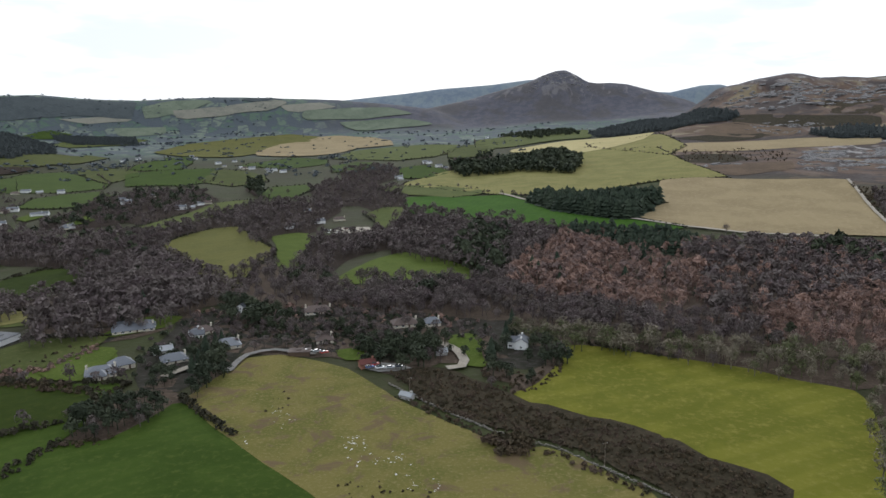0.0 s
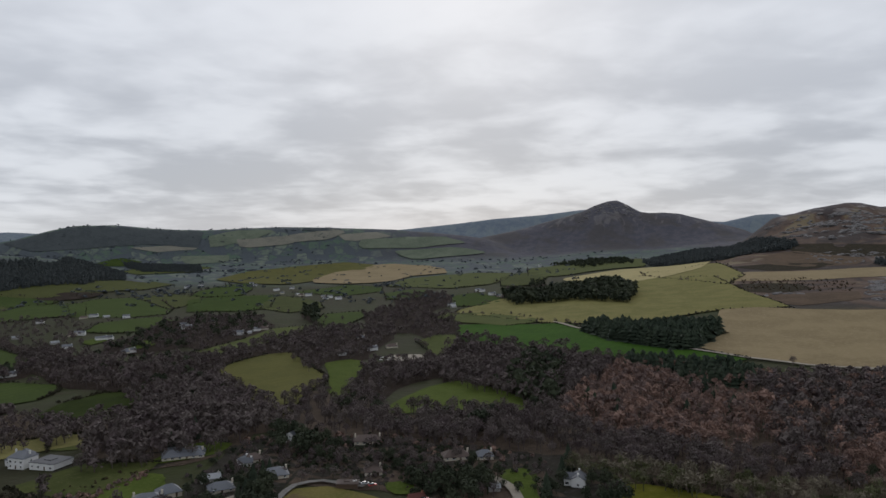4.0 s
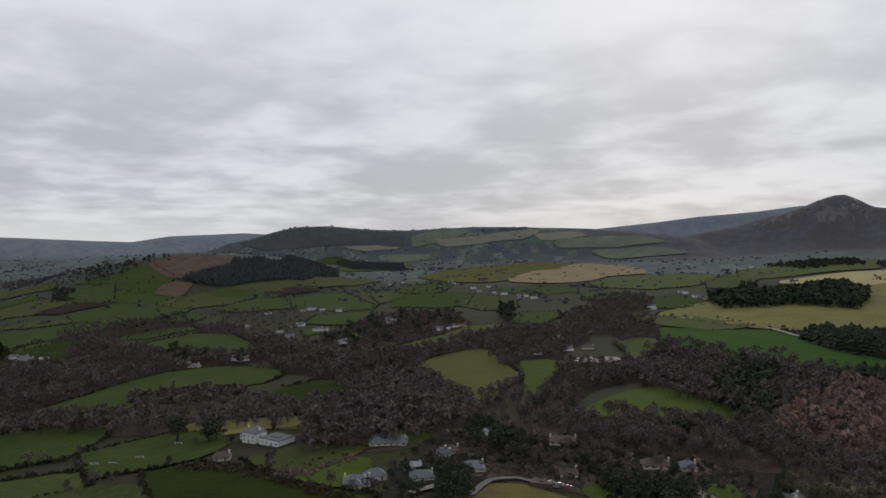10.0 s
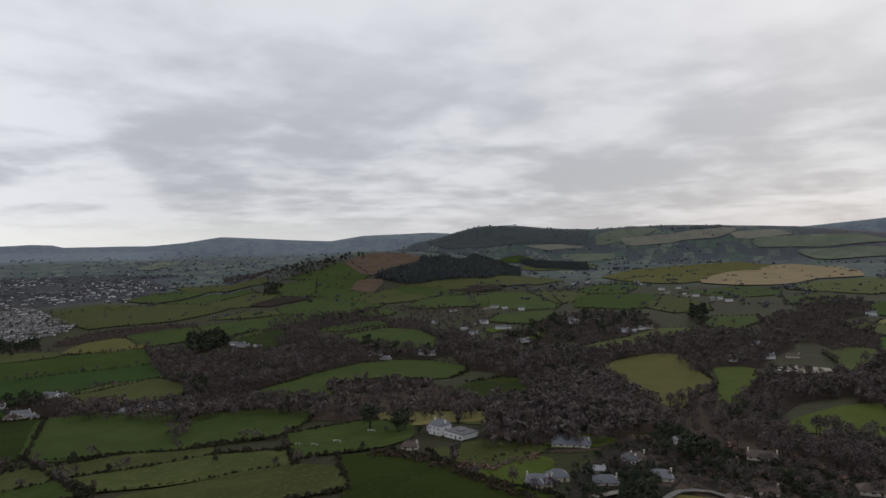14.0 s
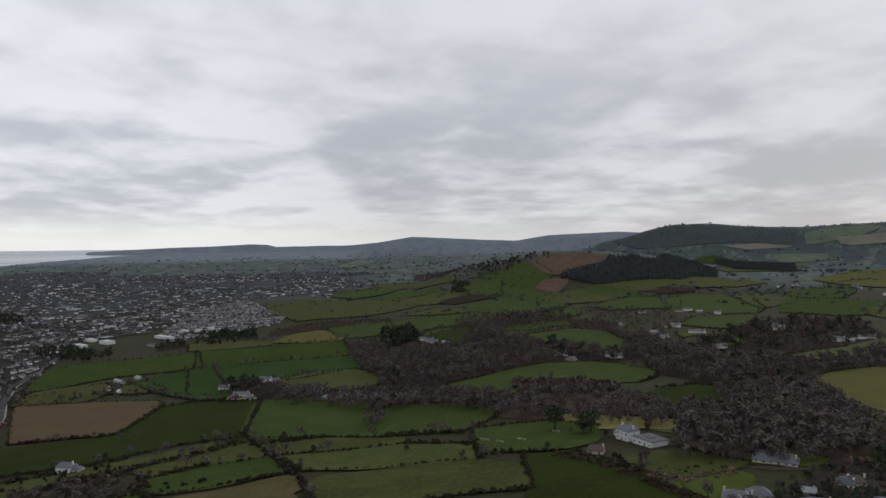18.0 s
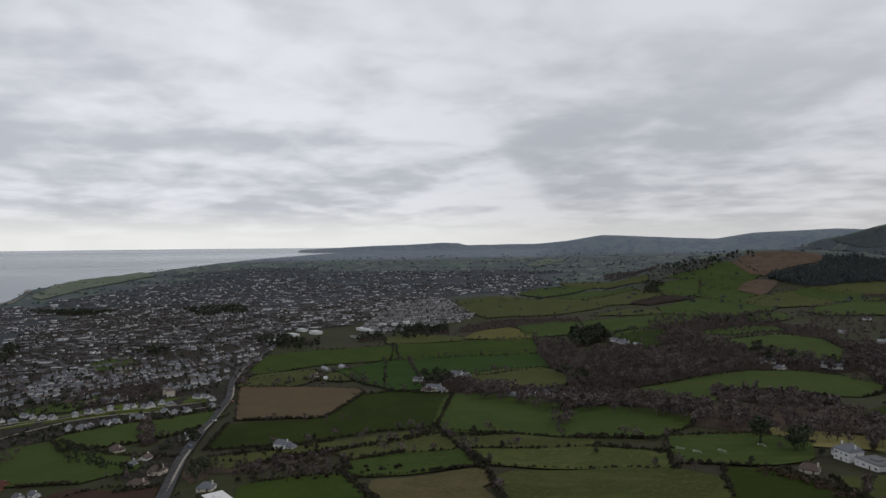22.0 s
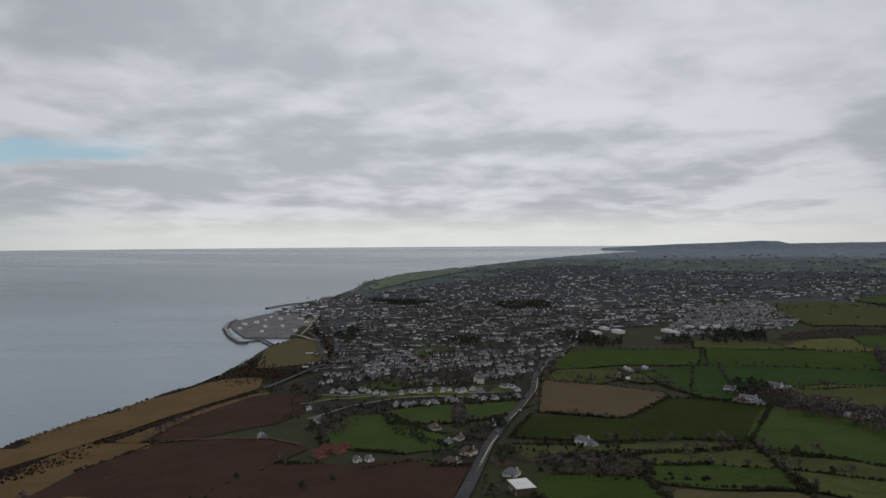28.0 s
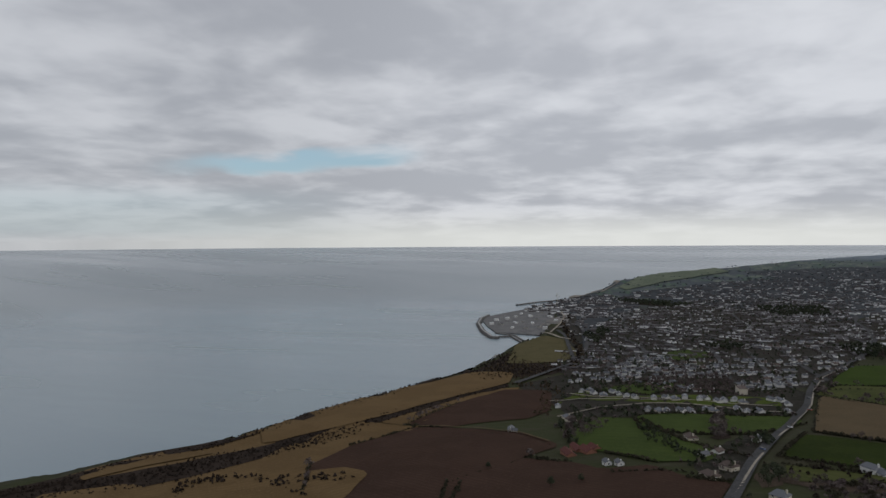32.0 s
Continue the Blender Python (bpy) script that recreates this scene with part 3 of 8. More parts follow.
# ---------------------------------------------------------------- the ground, one sheet to the horizon, and the sea
def build_ground():
    az = np.concatenate([np.arange(-36, 146, 0.36), np.arange(146, 324, 2.0)])
    d = np.concatenate([[0.0, 20, 50, 90], np.geomspace(130, 26500, 200)])
    A, D = np.meshgrid(az, d, indexing="ij")
    sea = shore_distance(A)
    wet = (A > SHORE[0][0]) & (A < 185)
    for off in (-14.0, 0.0):
        near = np.argmin(np.abs(D - sea - off), axis=1)
        rows = np.arange(len(az))
        ok = wet[rows, near] & (sea[rows, near] < 13000)
        D[rows[ok], near[ok]] = (sea[rows, near] + off)[ok]
    D.sort(axis=1)
    r = np.radians(A)
    x, y = -np.sin(r) * D, np.cos(r) * D
    z = height(x, y)
    v = squeeze(np.stack([x.ravel(), y.ravel(), z.ravel()], 1))
    na, nd = A.shape
    i, j = np.meshgrid(np.arange(na), np.arange(nd - 1), indexing="ij")
    k = (i + 1) % na
    f = np.stack([i * nd + j, k * nd + j, k * nd + j + 1, i * nd + j + 1], -1).reshape(-1, 4)[:, ::-1]
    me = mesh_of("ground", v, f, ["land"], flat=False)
    a, dd = A.ravel(), D.ravel()
    moor, crag = np.zeros(len(a)), np.zeros(len(a))
    # heather hills: the cone with its ridge, the craggy hill and its foot
    base = smooth((a - 14) / -10) * smooth((dd - 3300) / 900)
    foot = 960 + 340 * smooth((a + 22) / 7) + 120 * ripple(x.ravel(), y.ravel(), 300, 9)
    hill = smooth((-13.5 - a + 1.2 * ripple(x.ravel(), y.ravel(), 240, 8)) / 3) * smooth((dd - foot) / 260)
    moor = np.maximum(base, hill)
    crag = np.maximum(smooth((z.ravel() - 250) / 120) * moor, smooth((-25 - a) / 4) * smooth((dd - 1350) / 120) * smooth((2000 - dd) / 250))
    crag = np.maximum(crag, moor * 0.10)
    summit = smooth((z.ravel() - 440) / 70) * smooth((dd - 4500) / 500) * smooth((7000 - dd) / 300)
    # the masks that grow with distance bring in the colours with painted haze
    for key, val in (("near_moor", smooth((3000 - dd) / 500)), ("moor", np.maximum(moor, smooth((-25 - a) / 4) * smooth((dd - 1050) / 120))), ("crag", crag * (0.30 + 0.70 * np.maximum(summit, smooth((3600 - dd) / 700)))), ("hill_haze", smooth((dd - 6600) / 2200)), ("far_fields", smooth((dd - 1900) / 700))):
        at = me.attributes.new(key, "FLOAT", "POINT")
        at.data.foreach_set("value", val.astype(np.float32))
    tagged(new("ground", me), "rolling green and brown winter farmland rising to heather hills", "ground", kind="structure")
    # the sea, flat and then drawn together like the land
    az = np.arange(60, 190.1, 1.0)
    d = np.concatenate([[480], np.geomspace(520, 26500, 160)])
    A, D = np.meshgrid(az, d, indexing="ij")
    r = np.radians(A)
    v = squeeze(np.stack([(-np.sin(r) * D).ravel(), (np.cos(r) * D).ravel(), np.zeros(D.size)], 1))
    na, nd = A.shape
    i, j = np.meshgrid(np.arange(na - 1), np.arange(nd - 1), indexing="ij")
    f = np.stack([i * nd + j, (i + 1) * nd + j, (i + 1) * nd + j + 1, i * nd + j + 1], -1).reshape(-1, 4)[:, ::-1]
    me = mesh_of("water", v, f, ["sea"], flat=False)
    at = me.attributes.new("far_water", "FLOAT", "POINT")
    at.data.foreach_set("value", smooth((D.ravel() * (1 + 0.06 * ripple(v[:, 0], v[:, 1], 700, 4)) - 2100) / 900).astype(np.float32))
    tagged(new("water", me), "calm grey-blue sea under an overcast sky", "sea", kind="structure")


build_ground()
from mathutils.geometry import delaunay_2d_cdt as from_cdt


def inside(poly, x, y):
    c = np.zeros(len(x), bool)
    n = len(poly)
    for i in range(n):
        (x0, y0), (x1, y1) = poly[i], poly[i - 1]
        hit = (y0 > y) != (y1 > y)
        with np.errstate(divide="ignore", invalid="ignore"):
            c ^= hit & (x < (x1 - x0) * (y - y0) / (y1 - y0 + 1e-12) + x0)
    return c


def along(pts, step, closed=False):
    """Points at even steps along a line."""
    p = np.array(list(pts) + ([pts[0]] if closed else []), float)
    s = np.concatenate([[0], np.cumsum(np.hypot(*np.diff(p, axis=0).T))])
    t = np.linspace(0, s[-1], max(2, int(round(s[-1] / step)) + 1))
    if closed:
        t = t[:-1]
    return np.stack([np.interp(t, s, p[:, 0]), np.interp(t, s, p[:, 1])], 1)


def rounded(pts, closed=True):
    """One pass of corner cutting."""
    p = np.array(pts, float)
    q = np.roll(p, -1, axis=0)
    out = np.stack([0.965 * p + 0.035 * q, 0.035 * p + 0.965 * q], 1).reshape(-1, 2)
    return out if closed else np.concatenate([p[:1], out[1:-3], p[-1:]])


def widened(pts, by):
    """The outline pushed outward by a part of its distance."""
    p = np.array(pts, float)
    area = 0.5 * np.sum(p[:, 0] * np.roll(p[:, 1], -1) - np.roll(p[:, 0], -1) * p[:, 1])
    e = np.roll(p, -1, axis=0) - p
    e /= np.hypot(*e.T)[:, None] + 1e-9
    n = np.stack([e[:, 1], -e[:, 0]], 1) * (1 if area > 0 else -1)
    m = n + np.roll(n, 1, axis=0)
    m /= np.maximum(np.hypot(*m.T), 0.8)[:, None]
    return [tuple(q) for q in p + m * (np.hypot(*p.T) * by)[:, None]]


LIFT = [0]


def drape(name, pts, mat, up=0.25, under=False):
    """A sheet laid on the ground inside an outline."""
    p = np.array(pts, float)
    far = np.hypot(p[:, 0], p[:, 1]).max()
    step = max(9.0, 0.022 * far)
    rim = along(pts, step, True)
    ragged = 3.2 if mat in ("heath", "litter", "worn", "bracken", "gardens", "thicket") else 0.9
    rim = rim + np.stack([ripple(rim[:, 0], rim[:, 1], 31, 71), ripple(rim[:, 0], rim[:, 1], 27, 72)], 1) * ragged
    lo, hi = rim.min(0), rim.max(0)
    gx, gy = np.meshgrid(np.arange(lo[0] + step / 2, hi[0], step), np.arange(lo[1] + step / 2, hi[1], step))
    gx, gy = gx.ravel(), gy.ravel()
    keep = inside(rim, gx, gy)
    allp = np.concatenate([rim, np.stack([gx[keep], gy[keep]], 1)])
    n = len(rim)
    out = from_cdt([Vector(q) for q in allp], [(i, (i + 1) % n) for i in range(n)], [], 1, 0.05)
    v = np.array([tuple(q) for q in out[0]])
    f = np.array([t if len(t) == 3 else t[:3] for t in out[2]])
    d = np.hypot(v[:, 0], v[:, 1])
    LIFT[0] = (LIFT[0] + 1) % 12
    return mesh_of(name, ground(v[:, 0], v[:, 1], (0.14 if under else up + 0.03 * LIFT[0]) * (1 + d / 500)), f, [mat], flat=False)


# ---------------------------------------------------------------- plants
def sliver(rs, n, centre, size, length, width, up=0.35):
    """n thin triangles that start inside a crown and reach outward."""
    a = rs.normal(size=(n, 3))
    a /= np.linalg.norm(a, axis=1)[:, None]
    r = rs.uniform(0.15, 1.0, n)[:, None] ** 0.5
    p = centre + a * r * size
    g = a + np.array([0, 0, up]) + rs.normal(size=(n, 3)) * 0.55
    g /= np.linalg.norm(g, axis=1)[:, None]
    s = np.cross(g, rs.normal(size=(n, 3)))
    s /= np.linalg.norm(s, axis=1)[:, None] + 1e-9
    ln = rs.uniform(0.6, 1.3, n)[:, None] * length
    w = rs.uniform(0.6, 1.3, n)[:, None] * width
    v = np.stack([p - s * w / 2, p + s * w / 2, p + g * ln], 1).reshape(-1, 3)
    return v, np.arange(3 * n).reshape(-1, 3)


def limb(p, q, r0, r1, sides=4):
    p, q = np.array(p, float), np.array(q, float)
    g = (q - p) / (np.linalg.norm(q - p) + 1e-9)
    s = np.cross(g, [0.3, 0.9, 0.2])
    s /= np.linalg.norm(s)
    t = np.cross(g, s)
    a = np.arange(sides) * 2 * math.pi / sides
    ring = np.cos(a)[:, None] * s + np.sin(a)[:, None] * t
    v = np.concatenate([p + ring * r0, q + ring * r1])
    i = np.arange(sides)
    j = (i + 1) % sides
    f = np.concatenate([np.stack([i, j, j + sides], 1), np.stack([i, j + sides, i + sides], 1)])
    return v, f


def join(bits):
    v, f, o = [], [], 0
    for a, b in bits:
        v.append(a)
        f.append(np.asarray(b) + o)
        o += len(a)
    return np.concatenate(v), np.concatenate(f)


def lobes(rs, count, per, wide, low, high, size, thin=1.0, jitter=0.45):
    """Rounded clumps of small pieces that lie on the clumps' skins, so that a crown has a lit top and a shaded side."""
    bits = []
    for i in range(count):
        t = i / count * 6.283 + rs.uniform(-.5, .5)
        r = wide * rs.uniform(0.25, 0.62) if i else 0.0
        c = np.array([math.cos(t) * r, math.sin(t) * r, low + (high - low) * (rs.uniform(0.25, 0.62) if i else 0.68)])
        k = wide * rs.uniform(0.42, 0.62)
        kz = min(k, (high - low) * 0.42)
        a = rs.normal(size=(per, 3))
        a /= np.linalg.norm(a, axis=1)[:, None]
        a[:, 2] = np.where(a[:, 2] < -0.35, -a[:, 2], a[:, 2])
        p = c + a * np.array([k, k, kz]) * rs.uniform(0.8, 1.08, per)[:, None]
        n = a + rs.normal(size=(per, 3)) * jitter
        n /= np.linalg.norm(n, axis=1)[:, None]
        s = np.cross(n, rs.normal(size=(per, 3)))
        s /= np.linalg.norm(s, axis=1)[:, None] + 1e-9
        g = np.cross(n, s)
        z = rs.uniform(0.65, 1.35, per)[:, None] * size
        v = np.stack([p - s * z * 0.5 * thin - g * z * 0.4, p + s * z * 0.5 * thin - g * z * 0.4, p + g * z * 0.6], 1).reshape(-1, 3)
        bits.append((v, np.arange(3 * per).reshape(-1, 3)))
    return bits


def bare_tree(seed, clumps=6, per=26, twigs=36, wide=0.36, size=0.10, limbs=6, thin=0.3):
    """A leafless tree one metre high: trunk, limbs, and a fine crown of twigs in rounded clumps."""
    rs = np.random.RandomState(seed)
    bits = [limb((0, 0, -0.02), (rs.uniform(-.03, .03), rs.uniform(-.03, .03), 0.55), 0.026, 0.014, 5)]
    for i in range(limbs):
        a = i * 6.283 / limbs + rs.uniform(-.4, .4)
        z = rs.uniform(0.2, 0.5)
        r = rs.uniform(0.55, 0.9) * wide
        bits.append(limb((0, 0, z), (math.cos(a) * r, math.sin(a) * r, z + rs.uniform(0.22, 0.42)), 0.013, 0.004, 3))
    bits += lobes(rs, clumps, per, wide, 0.28, 0.98, size, thin, 0.9)
    bits.append(sliver(rs, twigs, np.array([0, 0, 0.66]), np.array([wide * 0.85, wide * 0.85, 0.28]), 0.15, 0.022))
    return join(bits)


def conifer(seed, tiers=6, spokes=9, wide=0.21):
    """A spruce one metre high: a stem and tiers of drooping, ragged branches."""
    rs = np.random.RandomState(seed)
    bits = [limb((0, 0, -0.02), (0, 0, 0.95), 0.02, 0.004, 4)]
    for t in range(tiers):
        z = 0.06 + 0.86 * (t / tiers)
        r = wide * (1 - t / tiers) ** 0.75 + 0.025
        for s in range(spokes):
            a = (s + rs.uniform(-.3, .3)) * 6.283 / spokes + t
            q = r * rs.uniform(0.7, 1.15)
            w = 3.8 * q / spokes
            c, d = math.cos(a), math.sin(a)
            v = np.array([(0, 0, z + 0.20), (c * q - d * w, d * q + c * w, z + rs.uniform(-.03, .03)), (c * q + d * w, d * q - c * w, z + rs.uniform(-.03, .03))])
            bits.append((v, np.array([(0, 1, 2)])))
    return join(bits)


def leaf_tree(seed, clumps=7, per=30, wide=0.33, size=0.11, stem=True):
    """A tree or bush one metre high in full leaf: rounded clumps of small leaf pieces on a short stem."""
    rs = np.random.RandomState(seed)
    bits = [limb((0, 0, -0.03), (0.01, 0.0, 0.45), 0.035, 0.015, 4)] if stem else []
    bits += lobes(rs, clumps, per, wide, 0.14 if stem else -0.1, 1.0, size, 0.9, 0.5)
    return join(bits)


def strew(name, kits, places, heights, mat, tones=None, seed=1, wide=(0.85, 1.2)):
    """Joins plants of several kits, one at each true plan place, into one mesh."""
    rs = np.random.RandomState(seed)
    places, heights = np.asarray(places, float), np.asarray(heights, float)
    n = len(places)
    if n == 0:
        return None
    which = rs.randint(0, len(kits), n)
    turn, fat = rs.uniform(0, 6.283, n), rs.uniform(*wide, n)
    tones = rs.uniform(0, 1, n) if tones is None else tones
    z = height(places[:, 0], places[:, 1]) - 0.05
    V, F, T, o = [], [], [], 0
    for k, (v, f) in enumerate(kits):
        m = np.where(which == k)[0]
        if len(m) == 0:
            continue
        c, s = np.cos(turn[m])[:, None], np.sin(turn[m])[:, None]
        h, w = heights[m][:, None], (heights * fat)[m][:, None]
        x = (v[:, 0] * c - v[:, 1] * s) * w + places[m, 0][:, None]
        y = (v[:, 0] * s + v[:, 1] * c) * w + places[m, 1][:, None]
        q = np.stack([x, y, v[:, 2] * h + z[m][:, None]], -1).reshape(-1, 3)
        V.append(squeeze(q))
        F.append((f[None] + (o + np.arange(len(m)) * len(v))[:, None, None]).reshape(-1, 3))
        T.append(np.repeat(tones[m], len(v)))
        o += len(q)
    return mesh_of(name, np.concatenate(V), np.concatenate(F), [mat], tone=np.concatenate(T))


KITS = {
    "bare": [bare_tree(s, 5 + s % 2, 24, 26, 0.31 + 0.03 * (s % 4), 0.15) for s in range(8)],
    "bare_far": [bare_tree(s + 20, 5, 13, 8, 0.40, 0.20, 2, 0.5) for s in range(6)],
    "bare_tiny": [bare_tree(s + 80, 3, 9, 4, 0.40, 0.26, 1, 0.55) for s in range(6)],
    "leaf_tiny": [leaf_tree(s + 90, 3, 8, 0.38, 0.32) for s in range(4)],
    "larch": [bare_tree(s + 40, 4, 24, 26, 0.25, 0.14, 3) for s in range(6)],
    "larch_far": [bare_tree(s + 60, 3, 14, 12, 0.27, 0.20, 1, 0.42) for s in range(4)],
    "conifer": [conifer(s, 8, 9, 0.30) for s in range(5)],
    "conifer_far": [conifer(s + 30, 5, 7, 0.38) for s in range(4)],
    "leaf": [leaf_tree(s, 6 + s % 3, 27, 0.30 + 0.04 * (s % 3), 0.105) for s in range(6)],
    "leaf_far": [leaf_tree(s + 30, 4, 10, 0.36, 0.24) for s in range(4)],
    "bush": [leaf_tree(s + 50, 4, 16, 0.62, 0.30, False) for s in range(5)],
    "bush_far": [leaf_tree(s + 70, 3, 8, 0.70, 0.46, False) for s in range(4)],
}


def scatter(pts, step, seed):
    """Loose places inside an outline, about one each step metres."""
    rs = np.random.RandomState(seed)
    p = np.array(pts, float)
    lo, hi = p.min(0), p.max(0)
    gx, gy = np.meshgrid(np.arange(lo[0], hi[0], step), np.arange(lo[1], hi[1], step))
    q = np.stack([gx.ravel(), gy.ravel()], 1) + rs.uniform(-.8, .8, (gx.size, 2)) * step
    return q[inside(p, q[:, 0], q[:, 1])]


COUNT = [100]
HEDGED = ("sward", "emerald_dull", "meadow", "dry", "lush", "spring", "green", "olive", "emerald", "hay", "clay", "plough")
FIELD_WORDS = {
    "lush": "deep green grass field", "emerald": "bright green young crop field", "spring": "yellow-green pasture with darker patches",
    "green": "green grazing field with faint mowing lines", "olive": "dull olive pasture, worn in places", "lawn": "short green lawn",
    "hay": "pale yellow-green hay meadow", "pale": "pale straw-coloured grass field", "fallow": "tan fallow field on a slope",
    "rough": "rough yellowish pasture with bare patches", "heath": "dark brown heath with gorse and bracken", "bracken": "rust-brown bracken and felled ground",
    "clay": "light brown tilled field", "plough": "dark brown ploughed field", "stubble": "golden-brown stubble field above the sea",
    "meadow": "muted green pasture", "dry": "dry olive-tan meadow", "dock": "grey concrete harbour apron", "sand": "pale bare sandy ground", "litter": "brown leaf litter under bare trees", "worn": "worn brownish waste grass", "gardens_haze": "far gardens and yards of a town, haze in the colour", "sward": "even deep green grass field", "emerald_dull": "dark green young crop field", "thicket": "dark tangle of bare bramble and scrub", "gardens": "dark gardens and yards between town houses", "forest": "far conifer forest, haze in the colour", "haze_green": "far green hill pasture, haze in the colour", "haze_tan": "far hill pasture paled by haze in the colour", "yard": "grey gravel yard", "path": "pale gravel ground", "asphalt": "grey asphalt ground", "shingle": "grey shingle ground",
}


def field(kind, pts, under=False):
    """A field laid on the ground, with a hedge on most of its sides."""
    COUNT[0] += 1
    rs = np.random.RandomState(COUNT[0])
    # spring pasture further off takes a colour muted to stand for haze
    if kind == "spring" and np.hypot(*np.array(pts, float).T).mean() > 520:
        kind = "meadow"
    if kind in HEDGED or kind == "stubble":
        pts = widened(pts, 0.011)
    me = drape("field", rounded(pts), kind, under=under)
    tagged(new("field", me), FIELD_WORDS[kind], "field", group="fields", kind="structure")
    d = np.hypot(*np.array(pts, float).T).mean()
    if kind in HEDGED and d < 2600:
        n = len(pts)
        for i in range(n):
            if rs.rand() < (0.3 if kind == "plough" else 0.85 if d > 640 else 0.55):
                a, b = np.array(pts[i], float), np.array(pts[(i + 1) % n], float)
                if np.hypot(*(b - a)) > 25 and min(np.hypot(*a), np.hypot(*b)) > 240:
                    hedge([tuple(a), tuple(b)], 2.2 + 1.2 * rs.rand(), rs.rand() < (0.5 if d > 640 else 0.35))


FAR_HEDGES, FAR_HEDGE_TREES = [], []


def hedge(pts, tall=2.6, trees=False):
    """A hedgerow: bushes in a line, with some leafless trees."""
    COUNT[0] += 1
    rs = np.random.RandomState(COUNT[0])
    q = along(pts, 2.6)
    d = np.hypot(*q.T)
    far = d.mean() > 900
    if far:
        q = along(pts, 5.5 if d.mean() < 1300 else 9.0)
    q = q + rs.normal(size=q.shape) * 0.7
    h = tall * rs.uniform(0.55, 1.35, len(q)) * (1.25 if far else 1)
    if d.mean() > 760:
        FAR_HEDGES.append((q, h))
        if trees:
            t = q[rs.rand(len(q)) < 0.22]
            FAR_HEDGE_TREES.append((t, rs.uniform(5, 10, len(t))))
        return
    root = tagged(new("hedge", strew("hedge", KITS["bush_far" if far else "bush"], q, h, "hedge_leaf", seed=COUNT[0])),
                  "overgrown dark hedgerow between fields", "hedge", group="hedgerows")
    if trees:
        t = q[rs.rand(len(q)) < (0.10 if not far else 0.22)]
        if len(t):
            tagged(new("hedgerow_trees", strew("hedgerow_trees", KITS["bare_far"], t, rs.uniform(5, 10, len(t)), "twigs", seed=COUNT[0])), "leafless trees along a hedgerow", "trees", group="hedgerow trees", kind="stuff")


def wood(pts, step=7.0, tall=12.0, mix="bare"):
    """A stand of trees over an outline."""
    COUNT[0] += 1
    rs = np.random.RandomState(COUNT[0])
    d = np.hypot(*np.array(pts, float).T).mean()
    far = d > 520
    q = scatter(pts, step * (1.25 if d > 1200 else 1.17) * (0.82 if mix == "conifer" else 1), COUNT[0])
    h = tall * rs.uniform(0.65, 1.25, len(q))
    words = {"bare": ("twigs", "grey-brown leafless woodland"), "larch": ("larch_twigs", "rust-brown bare larch plantation"),
             "conifer": ("needles", "dark green conifer plantation"), "ivy": ("ivy_twigs", "pale leafless trees hung with ivy"),
             "leaf": ("evergreen", "dark evergreen trees")}
    kit = {"bare": "bare", "ivy": "bare", "larch": "larch", "conifer": "conifer", "leaf": "leaf"}[mix]
    mat, label = words[mix]
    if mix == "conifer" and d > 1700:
        # plantations far off use the needle colour with haze painted in
        mat = "needles_haze"
    tones = np.clip(0.45 + 0.4 * ripple(q[:, 0], q[:, 1], 75, 11) + rs.uniform(-.4, .4, len(q)), 0, 1)
    h = h * (1 + 0.22 * ripple(q[:, 0], q[:, 1], 55, 12))
    # a dark ground sheet under the trees, darker still under the further woods
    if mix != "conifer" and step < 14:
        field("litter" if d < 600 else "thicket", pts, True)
    me = strew("woodland", KITS[kit + ("_tiny" if d > 1250 and kit in ("bare", "leaf") else "_far" if far else "")], q, h, mat, tones, COUNT[0])
    if me:
        tagged(new("woodland", me), label, "woodland", group="woods", kind="stuff")


def scrub(pts, step=3.0, tall=1.8, mat="gorse_leaf"):
    COUNT[0] += 1
    rs = np.random.RandomState(COUNT[0])
    d = np.hypot(*np.array(pts, float).T).mean()
    q = scatter(pts, step * (1.85 if d > 400 else 1.05), COUNT[0])
    me = strew("scrub", KITS["bush" if d < 500 else "bush_far"], q, tall * rs.uniform(0.5, 1.5, len(q)), mat, seed=COUNT[0])
    if me:
        tagged(new("scrub", me), "dark gorse and bramble scrub", "scrub", group="scrub", kind="stuff")


def road(kind, pts, width, name="road", label="grey asphalt road"):
    """A ribbon along a line."""
    q = along(rounded(rounded(pts, False), False), 8)
    g = np.gradient(q, axis=0)
    g /= np.hypot(*g.T)[:, None]
    s = np.stack([-g[:, 1], g[:, 0]], 1)
    w = np.linspace(-0.5, 0.5, 3) * width
    p = (q[:, None] + s[:, None] * w[None, :, None]).reshape(-1, 2)
    d = np.hypot(*p.T)
    i, j = np.meshgrid(np.arange(len(q) - 1), np.arange(2), indexing="ij")
    f = np.stack([i * 3 + j, i * 3 + j + 1, (i + 1) * 3 + j + 1, (i + 1) * 3 + j], -1).reshape(-1, 4)[:, ::-1]
    me = mesh_of(name, ground(p[:, 0], p[:, 1], 0.86 * (1 + d / 500)), f, [kind], flat=False)
    return tagged(new(name, me), label, name, group="roads", kind="structure")


# ---------------------------------------------------------------- buildings
def box(bm, x0, x1, y0, y1, z0, z1, mat=0):
    v = [bm.verts.new(c) for c in ((x0, y0, z0), (x1, y0, z0), (x1, y1, z0), (x0, y1, z0), (x0, y0, z1), (x1, y0, z1), (x1, y1, z1), (x0, y1, z1))]
    for f in ((3, 2, 1, 0), (4, 5, 6, 7), (0, 1, 5, 4), (1, 2, 6, 5), (2, 3, 7, 6), (3, 0, 4, 7)):
        bm.faces.new([v[i] for i in f]).material_index = mat


